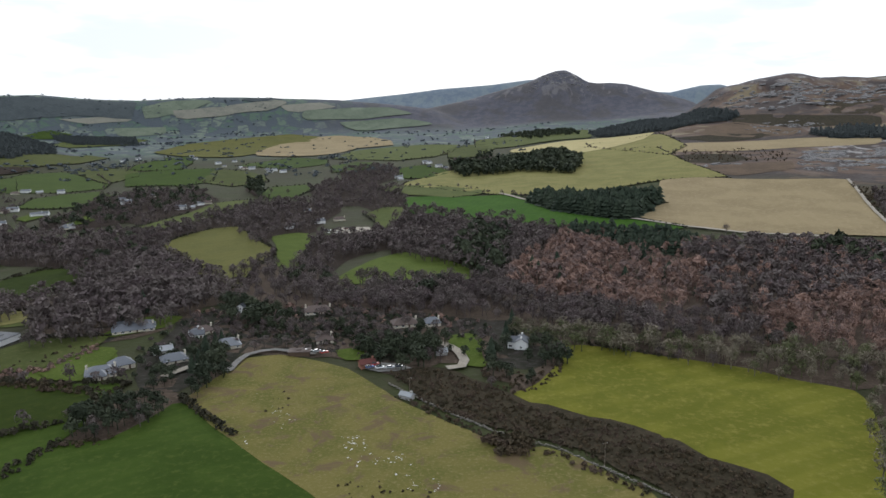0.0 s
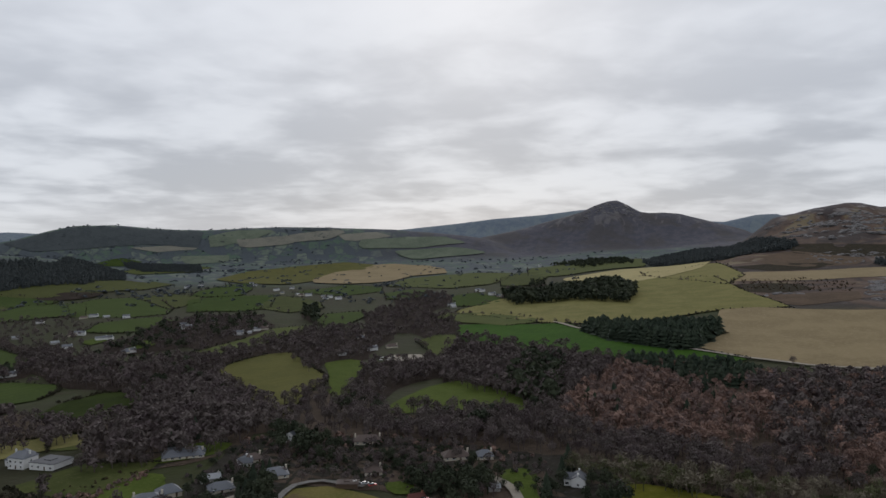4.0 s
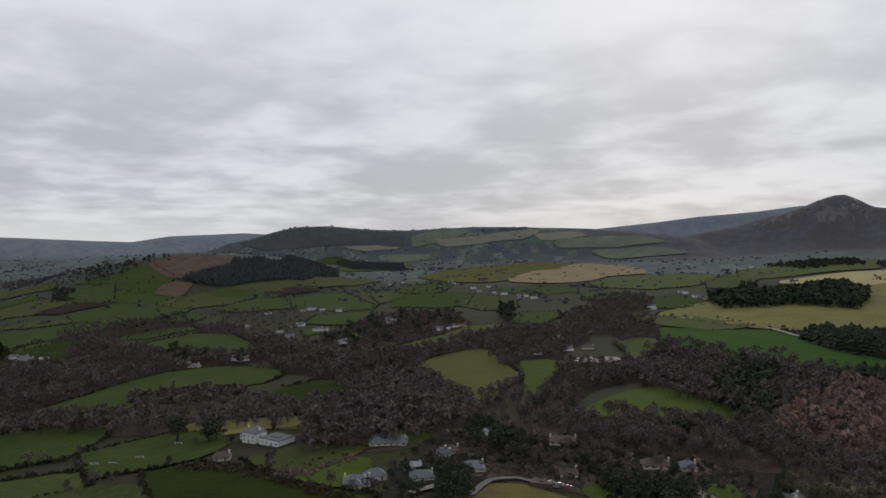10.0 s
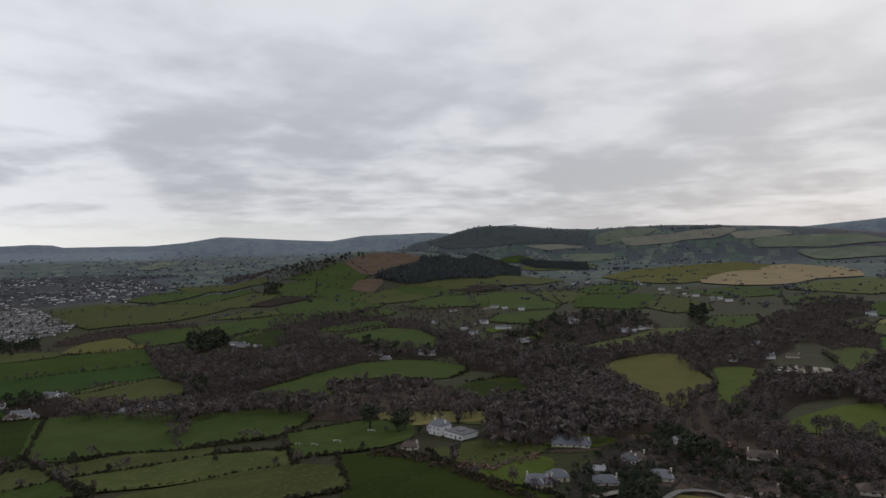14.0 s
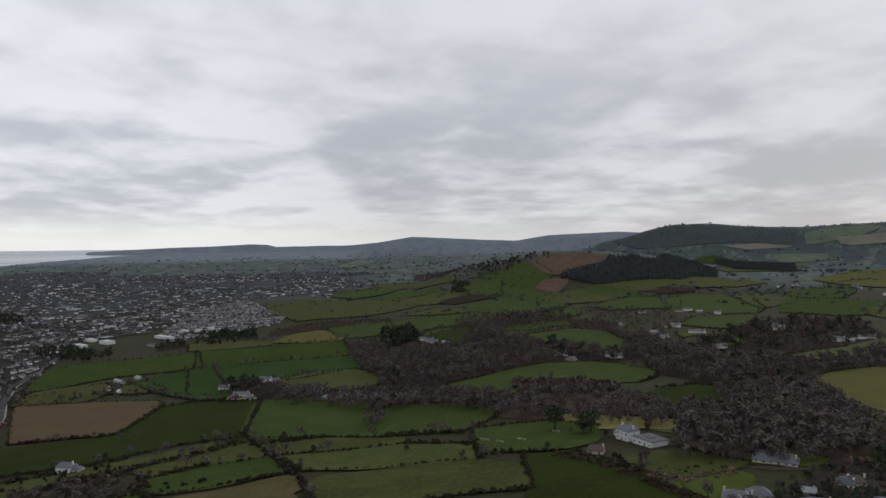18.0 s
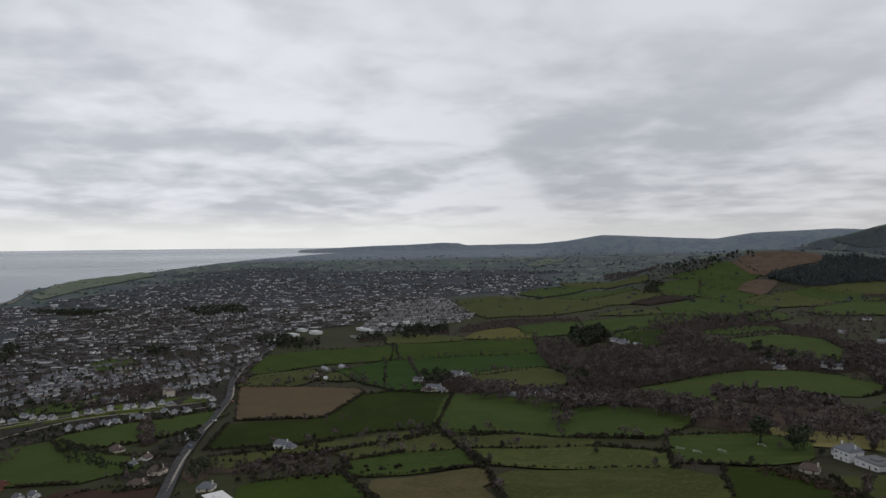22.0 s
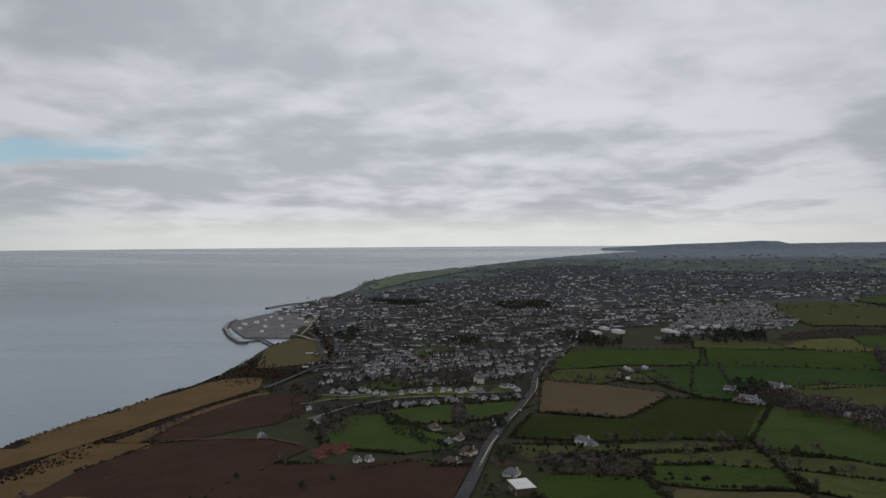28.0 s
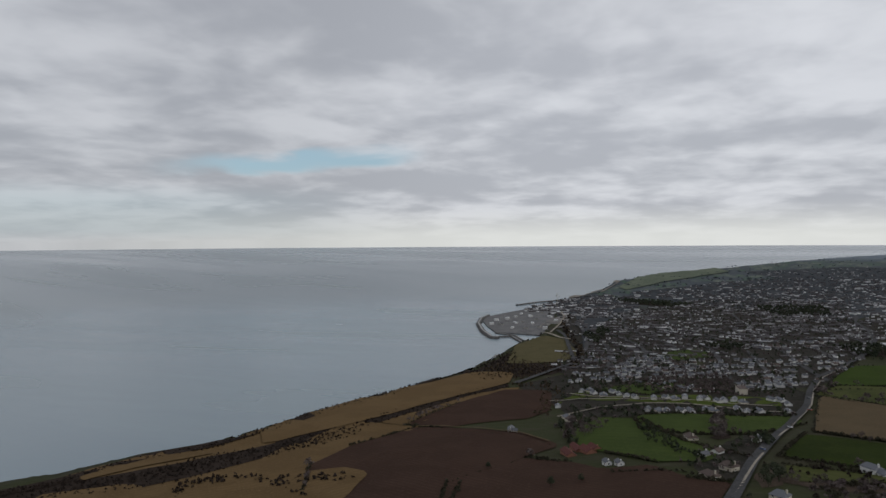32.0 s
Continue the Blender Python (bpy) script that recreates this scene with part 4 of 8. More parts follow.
def gabled(bm, w, d, h, rise):
    """Walls under a ridge along x."""
    x, y = w / 2, d / 2
    v = [bm.verts.new(c) for c in ((-x, -y, -1.5), (x, -y, -1.5), (x, y, -1.5), (-x, y, -1.5), (-x, -y, h), (x, -y, h), (x, y, h), (-x, y, h), (-x, 0, h + rise), (x, 0, h + rise))]
    for f in ((0, 1, 5, 4), (2, 3, 7, 6), (1, 2, 6, 9, 5), (3, 0, 4, 8, 7), (3, 2, 1, 0)):
        bm.faces.new([v[i] for i in f])


def pitched(bm, w, d, h, rise, over=0.4, thick=0.22, hip=0.0):
    """Two thick roof slopes with eaves; hip draws the ridge's ends in."""
    x, y = w / 2 + over, d / 2 + over
    dz = rise * over / (d / 2)
    for t, s in ((0, 1), (thick, 1)):
        pass
    low, top = h - dz, h + rise
    ring = []
    for t in (0.0, thick):
        ring.append([bm.verts.new(c) for c in ((-x, -y, low + t), (x, -y, low + t), (x, y, low + t), (-x, y, low + t), (-x + hip, 0, top + t), (x - hip, 0, top + t))])
    a, b = ring
    for f in ((0, 1, 5, 4), (2, 3, 4, 5)):
        bm.faces.new([b[i] for i in f])
        bm.faces.new([a[i] for i in reversed(f)])
    if hip:
        for f in ((1, 2, 5), (3, 0, 4)):
            bm.faces.new([b[i] for i in f])
            bm.faces.new([a[i] for i in reversed(f)])
        rim = (0, 1, 2, 3)
        for i in range(4):
            p, q = rim[i], rim[(i + 1) % 4]
            bm.faces.new((a[p], a[q], b[q], b[p]))
    else:
        for p, q in ((0, 1), (1, 5), (5, 2), (2, 3), (3, 4), (4, 0)):
            bm.faces.new((a[p], a[q], b[q], b[p]))


def made(name, fill, *mats):
    bm = bmesh.new()
    fill(bm)
    return from_bm(name, bm, *mats)


def window_frame(w, h):
    def fill(bm):
        t = 0.09
        box(bm, -w / 2, w / 2, -0.06, 0.10, 0, t)
        box(bm, -w / 2, w / 2, -0.06, 0.06, h - t, h)
        box(bm, -w / 2, -w / 2 + t, -0.06, 0.06, t, h - t)
        box(bm, w / 2 - t, w / 2, -0.06, 0.06, t, h - t)
        box(bm, -t / 2, t / 2, -0.05, 0.05, t, h - t)
    return made("window", fill, "frame_white")


WIN = {k: window_frame(*k) for k in ((1.2, 1.3), (1.8, 1.3), (2.6, 2.1))}
PANE = {k: made("pane", lambda bm, k=k: box(bm, -k[0] / 2 + 0.05, k[0] / 2 - 0.05, -0.02, 0.02, 0.05, k[1] - 0.05), "pane") for k in WIN}
DOOR = made("door", lambda bm: (box(bm, -0.5, 0.5, -0.05, 0.06, 0, 2.05), box(bm, -0.35, 0.35, 0.06, 0.08, 1.1, 1.8)), "timber_dark")


def put_window(root, key, x, y, z, turn, glazed=True):
    w = part("window", WIN[key], root)
    w.matrix_basis = pose(x, y, z, 0, 0, turn)
    if glazed:
        part("pane", PANE[key], w, "dark glass pane")


def chimney(root, x, z, tall=1.4, mat="render_white"):
    def fill(bm):
        box(bm, -0.45, 0.45, -0.35, 0.35, -1.2, tall)
        box(bm, -0.55, 0.55, -0.45, 0.45, tall, tall + 0.15)
        for px in (-0.22, 0.22):
            box(bm, px - 0.12, px + 0.12, -0.12, 0.12, tall + 0.15, tall + 0.55)
    c = part("chimney", made("chimney", fill, mat), root)
    c.location = (x, 0, z)


def block(root, w, d, h, rise, wall, roof, at=(0, 0, 0), hip=0.0, flat=False, glazed=True, deco=True):
    """One volume of a house: wall, roof, windows."""
    spot = pose(*at)
    k = part("wall", made("wall", (lambda bm: box(bm, -w / 2, w / 2, -d / 2, d / 2, -1.5, h)) if (flat or hip) else (lambda bm: gabled(bm, w, d, h, rise)), wall), root)
    k.matrix_basis = spot
    if flat:
        def fill(bm):
            box(bm, -w / 2 - .3, w / 2 + .3, -d / 2 - .3, d / 2 + .3, h, h + 0.25)
            box(bm, -w / 2 + .4, w / 2 - .4, -d / 2 + .4, d / 2 - .4, h + 0.25, h + 0.33)
            box(bm, -w / 6, w / 9, -d / 6, d / 6, h + 0.33, h + 0.75)
        r = part("roof", made("roof", fill, roof), root)
    else:
        r = part("roof", made("roof", lambda bm: pitched(bm, w, d, h, rise, hip=hip), roof), root)
    r.matrix_basis = spot
    if not deco:
        return
    floors = 2 if h > 4.2 else 1
    n = max(2, int(w / 3.6))
    for s in (-1, 1):
        for fl in range(floors):
            for i in range(n):
                x = (i + 0.5) / n * w - w / 2
                if fl == 0 and i == n // 2 and s == -1:
                    dm = part("door", DOOR, root)
                    dm.matrix_basis = spot @ pose(x, s * (d / 2 + 0.03), 0.05, 0, 0, 180)
                    continue
                key = (1.8, 1.3) if (i + fl) % 2 else (1.2, 1.3)
                q = spot @ pose(x, s * (d / 2 + 0.02), 0.95 + fl * 2.6, 0, 0, 0 if s > 0 else 180)
                e = q.to_euler()
                put_window(root, key, *q.translation, math.degrees(e.z), glazed)
        if not flat:
            q = spot @ pose(s * (w / 2 + 0.02), 0, 0.95 + (floors - 1) * 2.6, 0, 0, -90 if s > 0 else 90)
            put_window(root, (1.2, 1.3), *q.translation, math.degrees(q.to_euler().z), glazed)


def stand(root, x, y, turn=0.0, sink=0.0):
    """Sets a thing on the ground at a true plan place."""
    afloat = height(np.array([x]), np.array([y]))[0] < 1.0
    p = squeeze([[x, y, 2.6]])[0] if afloat else ground([x], [y], -sink)[0]
    d = math.hypot(x, y)
    k = float(true_to_drawn(np.array([d]))[0] / d)
    root.matrix_basis = pose(*p, 0, 0, turn) @ Matrix.Diagonal((k, k, k, 1))
    return root


HOUSE = {
    "cottage": ("house", "white rendered cottage with a slate roof", "render_white", "slate"),
    "depot": ("warehouse", "grey harbour shed with a dark sheet roof", "render_grey", "roof_felt"),
    "bungalow": ("house", "long low bungalow with a grey tiled roof", "render_cream", "slate_pale"),
    "villa": ("house", "white rendered two-storey villa with grey roof", "render_white", "slate_pale"),
    "brown": ("house", "rendered house with a brown tiled roof", "render_cream", "tile_brown"),
    "red": ("farm_shed", "farm shed with a faded red metal roof", "brick_red", "sheet_red"),
    "grey": ("farm_shed", "grey farm shed with a sheet metal roof", "render_grey", "sheet_metal"),
    "dark": ("shed", "dark timber shed with a flat brown roof", "timber_dark", "tile_brown"),
    "modern": ("house", "white flat-roofed modern house with large windows", "render_white", "roof_felt"),
    "terrace": ("house", "white flat-roofed house with brown timber bands", "timber_dark", "render_white"),
    "store": ("warehouse", "white low warehouse with a pale metal roof", "render_white", "sheet_white"),
}


def house(kind, at, w=13, d=7.5, h=2.9, turn=0, wings=(), flat=False, hip=0.0, stacks=1, deco=True):
    """A house with wings given as (x, y, w, d, h, turn)."""
    name, label, wall, roof = HOUSE[kind]
    w, d, h = w * 0.82, d * 0.85, h * 0.95
    root = tagged(new(name), label, name.replace("_", " "), group="buildings")
    if kind in ("bungalow", "brown") and not flat:
        d, h, hip = max(d * 1.25, 8.5), h * 0.85, d * 0.5
    rise = min(d * 0.30, 2.6)
    block(root, w, d, h, rise, wall, roof, hip=hip, flat=flat, deco=deco)
    for x, y, ww, dd, hh, tt in wings:
        ww, dd, hh = ww * 0.82, dd * 0.82, hh * 0.94
        block(root, ww, dd, hh, min(dd * 0.36, 3), wall, roof, (x * 0.82, y * 0.82, 0.02, 0, 0, tt), flat=flat, deco=deco, hip=dd * 0.45 if hip else 0.0)
    if not flat:
        for i in range(stacks):
            chimney(root, (w / 2 - 0.7) * (1 if i == 0 else -1), h + rise, 0.6, wall)
    stand(root, *at, turn)
    return root


# ---------------------------------------------------------------- the town
def town_prototypes():
    out = []
    for i, (w, d, h, wall, roof) in enumerate(((6, 5.5, 3.6, "render_white", "slate"), (7, 5.5, 3.4, "render_white", "slate_pale"), (8.5, 6, 2.0, "render_white", "slate"),
                                               (8, 6, 3.0, "render_grey", "slate"), (9, 6, 3.0, "render_white", "slate"), (9, 6.5, 2.2, "render_white", "tile_brown"))):
        root = tagged(new("town_house"), ("white", "white", "white", "grey", "white", "white")[i] + " town house with a "
                      + ("dark slate", "grey slate", "dark slate", "dark slate", "dark slate", "brown tiled")[i] + " pitched roof", "house", group="town houses")
        rise = d * 0.28
        part("wall", made("wall", lambda bm: gabled(bm, w, d, h, rise), wall), root)
        part("roof", made("roof", lambda bm: pitched(bm, w, d, h, rise), roof), root)
        chimney(root, w / 2 - 0.8, h + rise, 0.5, wall)
        for s in (-1, 1):
            for x in (-w / 4, w / 4):
                put_window(root, (1.8, 1.3), x, s * (d / 2 + 0.02), h - 1.9, 0 if s > 0 else 180, False)
        out.append(root)
    return out


PROTOS = town_prototypes()
USED = [0]


def row_places(pts, heading, gap, step, seed, block_size=170):
    """Places in rows inside an outline; each block of streets has its own direction."""
    rs = np.random.RandomState(seed)
    p = np.array(pts, float)
    hubs = scatter(pts, block_size, seed + 5)
    if len(hubs) == 0:
        hubs = p.mean(0)[None]
    out = []
    for n, c in enumerate(hubs):
        turn = heading + rs.choice([80, 85, 95, 70, 110, 55]) + rs.normal(0, 6)
        a = radians(turn)
        u, v = np.array([math.cos(a), math.sin(a)]), np.array([-math.sin(a), math.cos(a)])
        bow = rs.uniform(-1, 1) / 900
        k, t = 0, -190.0
        while t < 190:
            s = -190 + rs.uniform(0, step)
            while s < 190:
                xy = c + u * s + v * (t + bow * s * s) + rs.uniform(-1.2, 1.2, 2)
                if rs.rand() > 0.12 and np.argmin(((hubs - xy) ** 2).sum(1)) == n:
                    out.append((*xy, turn + math.degrees(math.atan(2 * bow * s)) + rs.normal(0, 3), k))
                s += step * rs.uniform(0.85, 1.3)
            t += gap * (0.7 if k % 2 else 1.3)
            k += 1
    out = np.array(out)
    return out[inside(p, out[:, 0], out[:, 1])]


def town(pts, heading=20, gap=30, step=12, look_kind="town", near=0, leafy_step=30):
    """Rows of houses; the nearest ones stand as houses of their own, the rest are joined."""
    COUNT[0] += 1
    rs = np.random.RandomState(COUNT[0])
    q = row_places(pts, heading, gap, step, COUNT[0], 75 if look_kind == "estate" else 130)
    if look_kind == "town":
        q = q[np.abs(ripple(q[:, 0], q[:, 1], 210, 33)) > 0.20]
    d = np.hypot(q[:, 0], q[:, 1])
    q = q[np.argsort(d)]
    for x, y, t, k in q[:near]:
        if USED[0] < len(PROTOS):
            stand(PROTOS[USED[0]], x, y, t)
        else:
            o = copy_thing(PROTOS[rs.randint(len(PROTOS))], Matrix())
            stand(o, x, y, t)
        USED[0] += 1
    q = q[near:]
    n = len(q)
    w, dd = rs.uniform(5, 9, n), rs.uniform(4.5, 6, n)
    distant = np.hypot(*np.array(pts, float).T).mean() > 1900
    # distant parts of town get the garden colour with haze in it
    field("gardens_haze" if distant else "gardens", [tuple(p) for p in pts], True)
    h = np.where(rs.rand(n) < 0.3, 3.0, 2.0) * rs.uniform(0.95, 1.1, n)
    if distant:
        h = h * 1.25
    long = rs.rand(n) < (0.30 if look_kind == "town" else 0.0)
    w = np.where(long, w * rs.uniform(2.0, 4.0, n), w)
    if look_kind == "row":
        w, h = w * 1.5, h * 1.05
    r = dd * rs.uniform(0.22, 0.32, n)
    z = np.maximum(height(q[:, 0], q[:, 1]), 2.6)
    X = np.array([(-.5, -.5), (.5, -.5), (.5, .5), (-.5, .5)])
    V, F, M, o = [], [], [], 0
    wall_v = np.array([(-.5, -.5, 0, 0), (.5, -.5, 0, 0), (.5, .5, 0, 0), (-.5, .5, 0, 0), (-.5, -.5, 1, 0), (.5, -.5, 1, 0), (.5, .5, 1, 0), (-.5, .5, 1, 0), (-.5, 0, 1, 1), (.5, 0, 1, 1)])
    roof_v = np.array([(-.54, -.56, 1, -.06), (.54, -.56, 1, -.06), (.54, .56, 1, -.06), (-.54, .56, 1, -.06), (-.54, 0, 1, 1.08), (.54, 0, 1, 1.08)])
    wall_f = np.array([(0, 1, 5), (0, 5, 4), (2, 3, 7), (2, 7, 6), (1, 2, 6), (1, 6, 5), (3, 0, 4), (3, 4, 7), (5, 6, 9), (7, 4, 8)])
    roof_f = np.array([(0, 1, 5), (0, 5, 4), (2, 3, 4), (2, 4, 5)])
    stack_v = np.array([(.36, -.05, 1, .7), (.46, -.05, 1, .7), (.46, .05, 1, .7), (.36, .05, 1, .7), (.36, -.05, 1, 1.5), (.46, -.05, 1, 1.5), (.46, .05, 1, 1.5), (.36, .05, 1, 1.5)])
    stack_f = np.array([(0, 1, 5), (0, 5, 4), (1, 2, 6), (1, 6, 5), (2, 3, 7), (2, 7, 6), (3, 0, 4), (3, 4, 7), (4, 5, 6), (4, 6, 7)])
    a = np.radians(q[:, 2])
    for vv, ff, mi in ((wall_v, wall_f, 0), (roof_v, roof_f, 1), (stack_v, stack_f, 0)):
        lx, ly = vv[:, 0] * w[:, None], vv[:, 1] * dd[:, None]
        x = lx * np.cos(a)[:, None] - ly * np.sin(a)[:, None] + q[:, 0][:, None]
        y = lx * np.sin(a)[:, None] + ly * np.cos(a)[:, None] + q[:, 1][:, None]
        zz = np.where(vv[:, 2] > 0, h[:, None] + vv[:, 3] * r[:, None], -1.0) + z[:, None]
        P = np.stack([x, y, zz], -1).reshape(-1, 3)
        V.append(squeeze(P))
        F.append((ff[None] + (o + np.arange(n) * len(vv))[:, None, None]).reshape(-1, 3))
        M.append(np.full(n * len(ff), mi))
        o += len(P)
    mats = ["town_wall", "town_roof"] if distant and look_kind == "town" else ["estate_wall", "estate_roof"] if look_kind in ("estate", "row") else ["town_wall", "town_roof"]
    if n:
        me = mesh_of("town_houses", np.concatenate(V), np.concatenate(F), mats, np.concatenate(M))
        tagged(new("town_houses", me), "rows of pale houses with grey roofs", "houses", group="town", kind="stuff")
    if leafy_step:
        t = scatter(pts, leafy_step * 1.3, COUNT[0] + 900)
        t = t[(np.abs(ripple(t[:, 0], t[:, 1], 210, 33)) < 0.27) | (rs.rand(len(t)) < 0.6)]
        e = rs.rand(len(t)) < 0.36
        # distant garden trees take the leaf colour that has haze painted in
        for pick, kit, mat, lab in ((e, "leaf_tiny", "haze_leaf" if distant else "evergreen", "dark evergreen garden trees"), (~e, "bare_tiny", "haze_leaf" if distant else "twigs", "leafless garden trees")):
            if pick.sum():
                tagged(new("garden_trees", strew("garden_trees", KITS[kit], t[pick], rs.uniform(3.0, 7.5, pick.sum()), mat, seed=COUNT[0])), lab, "trees", group="garden trees", kind="stuff")


def streets(pts, heading, gap, kind="asphalt", width=7):
    """Parallel residential streets clipped to an outline, joined in one mesh."""
    p = np.array(pts, float)
    c = p.mean(0)
    a = radians(heading)
    u, v = np.array([math.cos(a), math.sin(a)]), np.array([-math.sin(a), math.cos(a)])
    q = p - c
    V, F, o = [], [], 0
    for t in np.arange((q @ v).min() + gap / 2, (q @ v).max(), gap):
        s = np.arange((q @ u).min(), (q @ u).max(), 12.0)
        m = c + s[:, None] * u + (t + 22 * np.sin(s / 130.0))[:, None] * v
        ok = inside(p, m[:, 0], m[:, 1])
        for i in np.where(ok[:-1] & ok[1:])[0]:
            quad = np.array([m[i] - v * width / 2, m[i + 1] - v * width / 2, m[i + 1] + v * width / 2, m[i] + v * width / 2])
            d = np.hypot(*quad.T)
            V.append(ground(quad[:, 0], quad[:, 1], 0.55 * (1 + d / 600)))
            F.append(np.array([[o, o + 1, o + 2, o + 3]]))
            o += 4
    if V:
        tagged(new("road", mesh_of("road", np.concatenate(V), np.concatenate(F), [kind])), "pale residential streets of an estate", "road", group="roads", kind="structure")


# ---------------------------------------------------------------- single trees, poles, walls, rocks, cars
TREE_MESH = {}


def tree(kind, at, tall=10.0, seed=0):
    """One tree that stands alone, with a trunk and a crown."""
    key = (kind, seed % 3)
    if key not in TREE_MESH:
        rs = np.random.RandomState(seed % 3 + 7)
        v, f = limb((0, 0, -0.02), (0.01, 0, 0.5), 0.03, 0.014, 6)
        tm = mesh_of("trunk", v, f, ["twigs"], tone=np.full(len(v), 0.4))
        kit = {"bare": lambda: bare_tree(200 + seed % 3, 8, 30, 60, 0.37, 0.10, 8), "leaf": lambda: leaf_tree(220 + seed % 3, 9, 46, 0.34, 0.09),
               "pine": lambda: conifer(240 + seed % 3, 11, 11, 0.24)}[kind]()
        m = {"bare": "twigs", "leaf": "evergreen", "pine": "needles"}[kind]
        TREE_MESH[key] = (tm, mesh_of("crown", kit[0], kit[1], [m], tone=np.full(len(kit[0]), 0.3 + 0.2 * (seed % 3))))
    label = {"bare": "leafless broad-crowned winter tree", "leaf": "dark dense evergreen tree", "pine": "tall dark green conifer"}[kind]
    root = tagged(new("tree"), label, "tree", group="single trees")
    tm, cm = TREE_MESH[key]
    part("trunk", tm, root)
    part("crown", cm, root)
    p = ground([at[0]], [at[1]], -0.1)[0]
    root.matrix_basis = pose(*p, 0, 0, (seed * 77) % 360) @ Matrix.Diagonal((tall, tall, tall, 1))


def trees(kind, pts, tall=10.0):
    for i, q in enumerate(pts):
        COUNT[0] += 1
        tree(kind, q, tall * (0.8 + 0.4 * ((COUNT[0] * 37) % 10) / 10), COUNT[0])


def cable_pole(pts, tall=9.0):
    for q in pts:
        root = tagged(new("utility_pole"), "weathered wooden utility pole with a crossarm", "utility pole", group="poles")
        v, f = limb((0, 0, -0.5), (0, 0, tall), 0.16, 0.10, 8)
        part("pole", mesh_of("pole", v, f, ["timber_pole"]), root)
        part("crossarm", made("crossarm", lambda bm: box(bm, -0.9, 0.9, -0.07, 0.07, tall - 0.7, tall - 0.55), "timber_pole"), root)
        for x in (-0.8, 0, 0.8):
            o = part("insulator", made("insulator", lambda bm: box(bm, -0.06, 0.06, -0.06, 0.06, tall - 0.55, tall - 0.35), "frame_white"), root)
            o.location.x = x
        stand(root, *q, 25)


def lump(seed, jag=0.25):
    rs = np.random.RandomState(seed)
    bm = bmesh.new()
    bmesh.ops.create_icosphere(bm, subdivisions=1, radius=1)
    for v in bm.verts:
        v.co *= 1 + rs.uniform(-jag, jag)
    v = np.array([tuple(q.co) for q in bm.verts])
    f = np.array([[q.index for q in p.verts] for p in bm.faces])
    bm.free()
    return v * np.array([1, rs.uniform(0.55, 1), 0.55]), f


LUMPS = [lump(s, 0.42) for s in range(5)]


def boulders(pts, count, size=0.9):
    """Pale stones strewn in a patch, each an object of its own."""
    COUNT[0] += 1
    rs = np.random.RandomState(COUNT[0])
    q = scatter(pts, 1.1, COUNT[0])
    q = q[rs.permutation(len(q))[:count]]
    sizes = size * (0.28 + 0.95 * rs.rand(len(q)) ** 3)
    single = np.argsort(-sizes)[:26]
    meshes = [mesh_of("boulder", v, f, ["boulder"]) for v, f in LUMPS]
    for i in single:
        s = sizes[i]
        o = tagged(new("boulder", meshes[i % 5]), "pale grey granite boulder lying in rough grass", "boulder", group="boulders")
        o.matrix_basis = pose(*ground([q[i, 0]], [q[i, 1]], 0.3)[0], 0, 0, rs.uniform(0, 360)) @ Matrix.Diagonal((s, s * rs.uniform(.7, 1.2), s * 0.8, 1))
    rest = np.ones(len(q), bool)
    rest[single] = False
    # stones too small to pick apart
    t = np.concatenate([q[rest], scatter(pts, 1.6, COUNT[0] + 5)])
    me = strew("stones", LUMPS, t, size * rs.uniform(0.25, 0.5, len(t)), "boulder", seed=COUNT[0])
    tagged(new("stones", me), "small pale stones strewn in rough grass", "stones", group="boulders", kind="stuff")


def stone_wall(pts, tall=0.9):
    """A dry stone wall: stones set along a line, joined past counting."""
    COUNT[0] += 1
    rs = np.random.RandomState(COUNT[0])
    q = np.concatenate([along(pts, 0.8) + rs.normal(size=(len(along(pts, 0.8)), 2)) * 0.12 for _ in range(2)])
    V, F, o = [], [], 0
    z = height(q[:, 0], q[:, 1])
    for i, (x, y) in enumerate(q):
        v, f = LUMPS[rs.randint(5)]
        v = v * np.array([0.5, 0.5, 0.5]) * rs.uniform(0.6, 1.2) + (x, y, z[i] + rs.uniform(0.1, tall))
        V.append(v)
        F.append(f + o)
        o += len(v)
    tagged(new("field_wall", mesh_of("field_wall", squeeze(np.concatenate(V)), np.concatenate(F), ["stone_wall"])), "grey dry stone field wall", "wall", group="walls", kind="stuff")


def car_parts(paint, van=False):
    L, W, H = (4.9, 1.95, 1.95) if van else (4.3, 1.78, 1.0)

    def body(bm):
        prof = [(-.5, .3), (.5, .3), (.5, .72), (.47, .82), (-.48, .85), (-.5, .6)] if not van else [(-.5, .3), (.5, .3), (.5, .9), (.36, 1.15), (.24, 1.95), (-.5, 1.95)]
        a = [bm.verts.new((x * L, -W / 2, z)) for x, z in prof]
        b = [bm.verts.new((x * L, W / 2, z)) for x, z in prof]
        bm.faces.new(a)
        bm.faces.new(b[::-1])
        for i in range(len(prof)):
            j = (i + 1) % len(prof)
            bm.faces.new((a[j], a[i], b[i], b[j]))

    def cabin(bm):
        lo = [bm.verts.new((x * L, y * W, .84)) for x, y in ((-.44, -.48), (.24, -.48), (.24, .48), (-.44, .48))]
        hi = [bm.verts.new((x * L, y * W, 1.42)) for x, y in ((-.32, -.40), (.08, -.40), (.08, .40), (-.32, .40))]
        bm.faces.new(hi)
        for i in range(4):
            j = (i + 1) % 4
            bm.faces.new((lo[i], lo[j], hi[j], hi[i]))
    return made("body", body, paint), made("cabin", cabin, "pane"), L, W


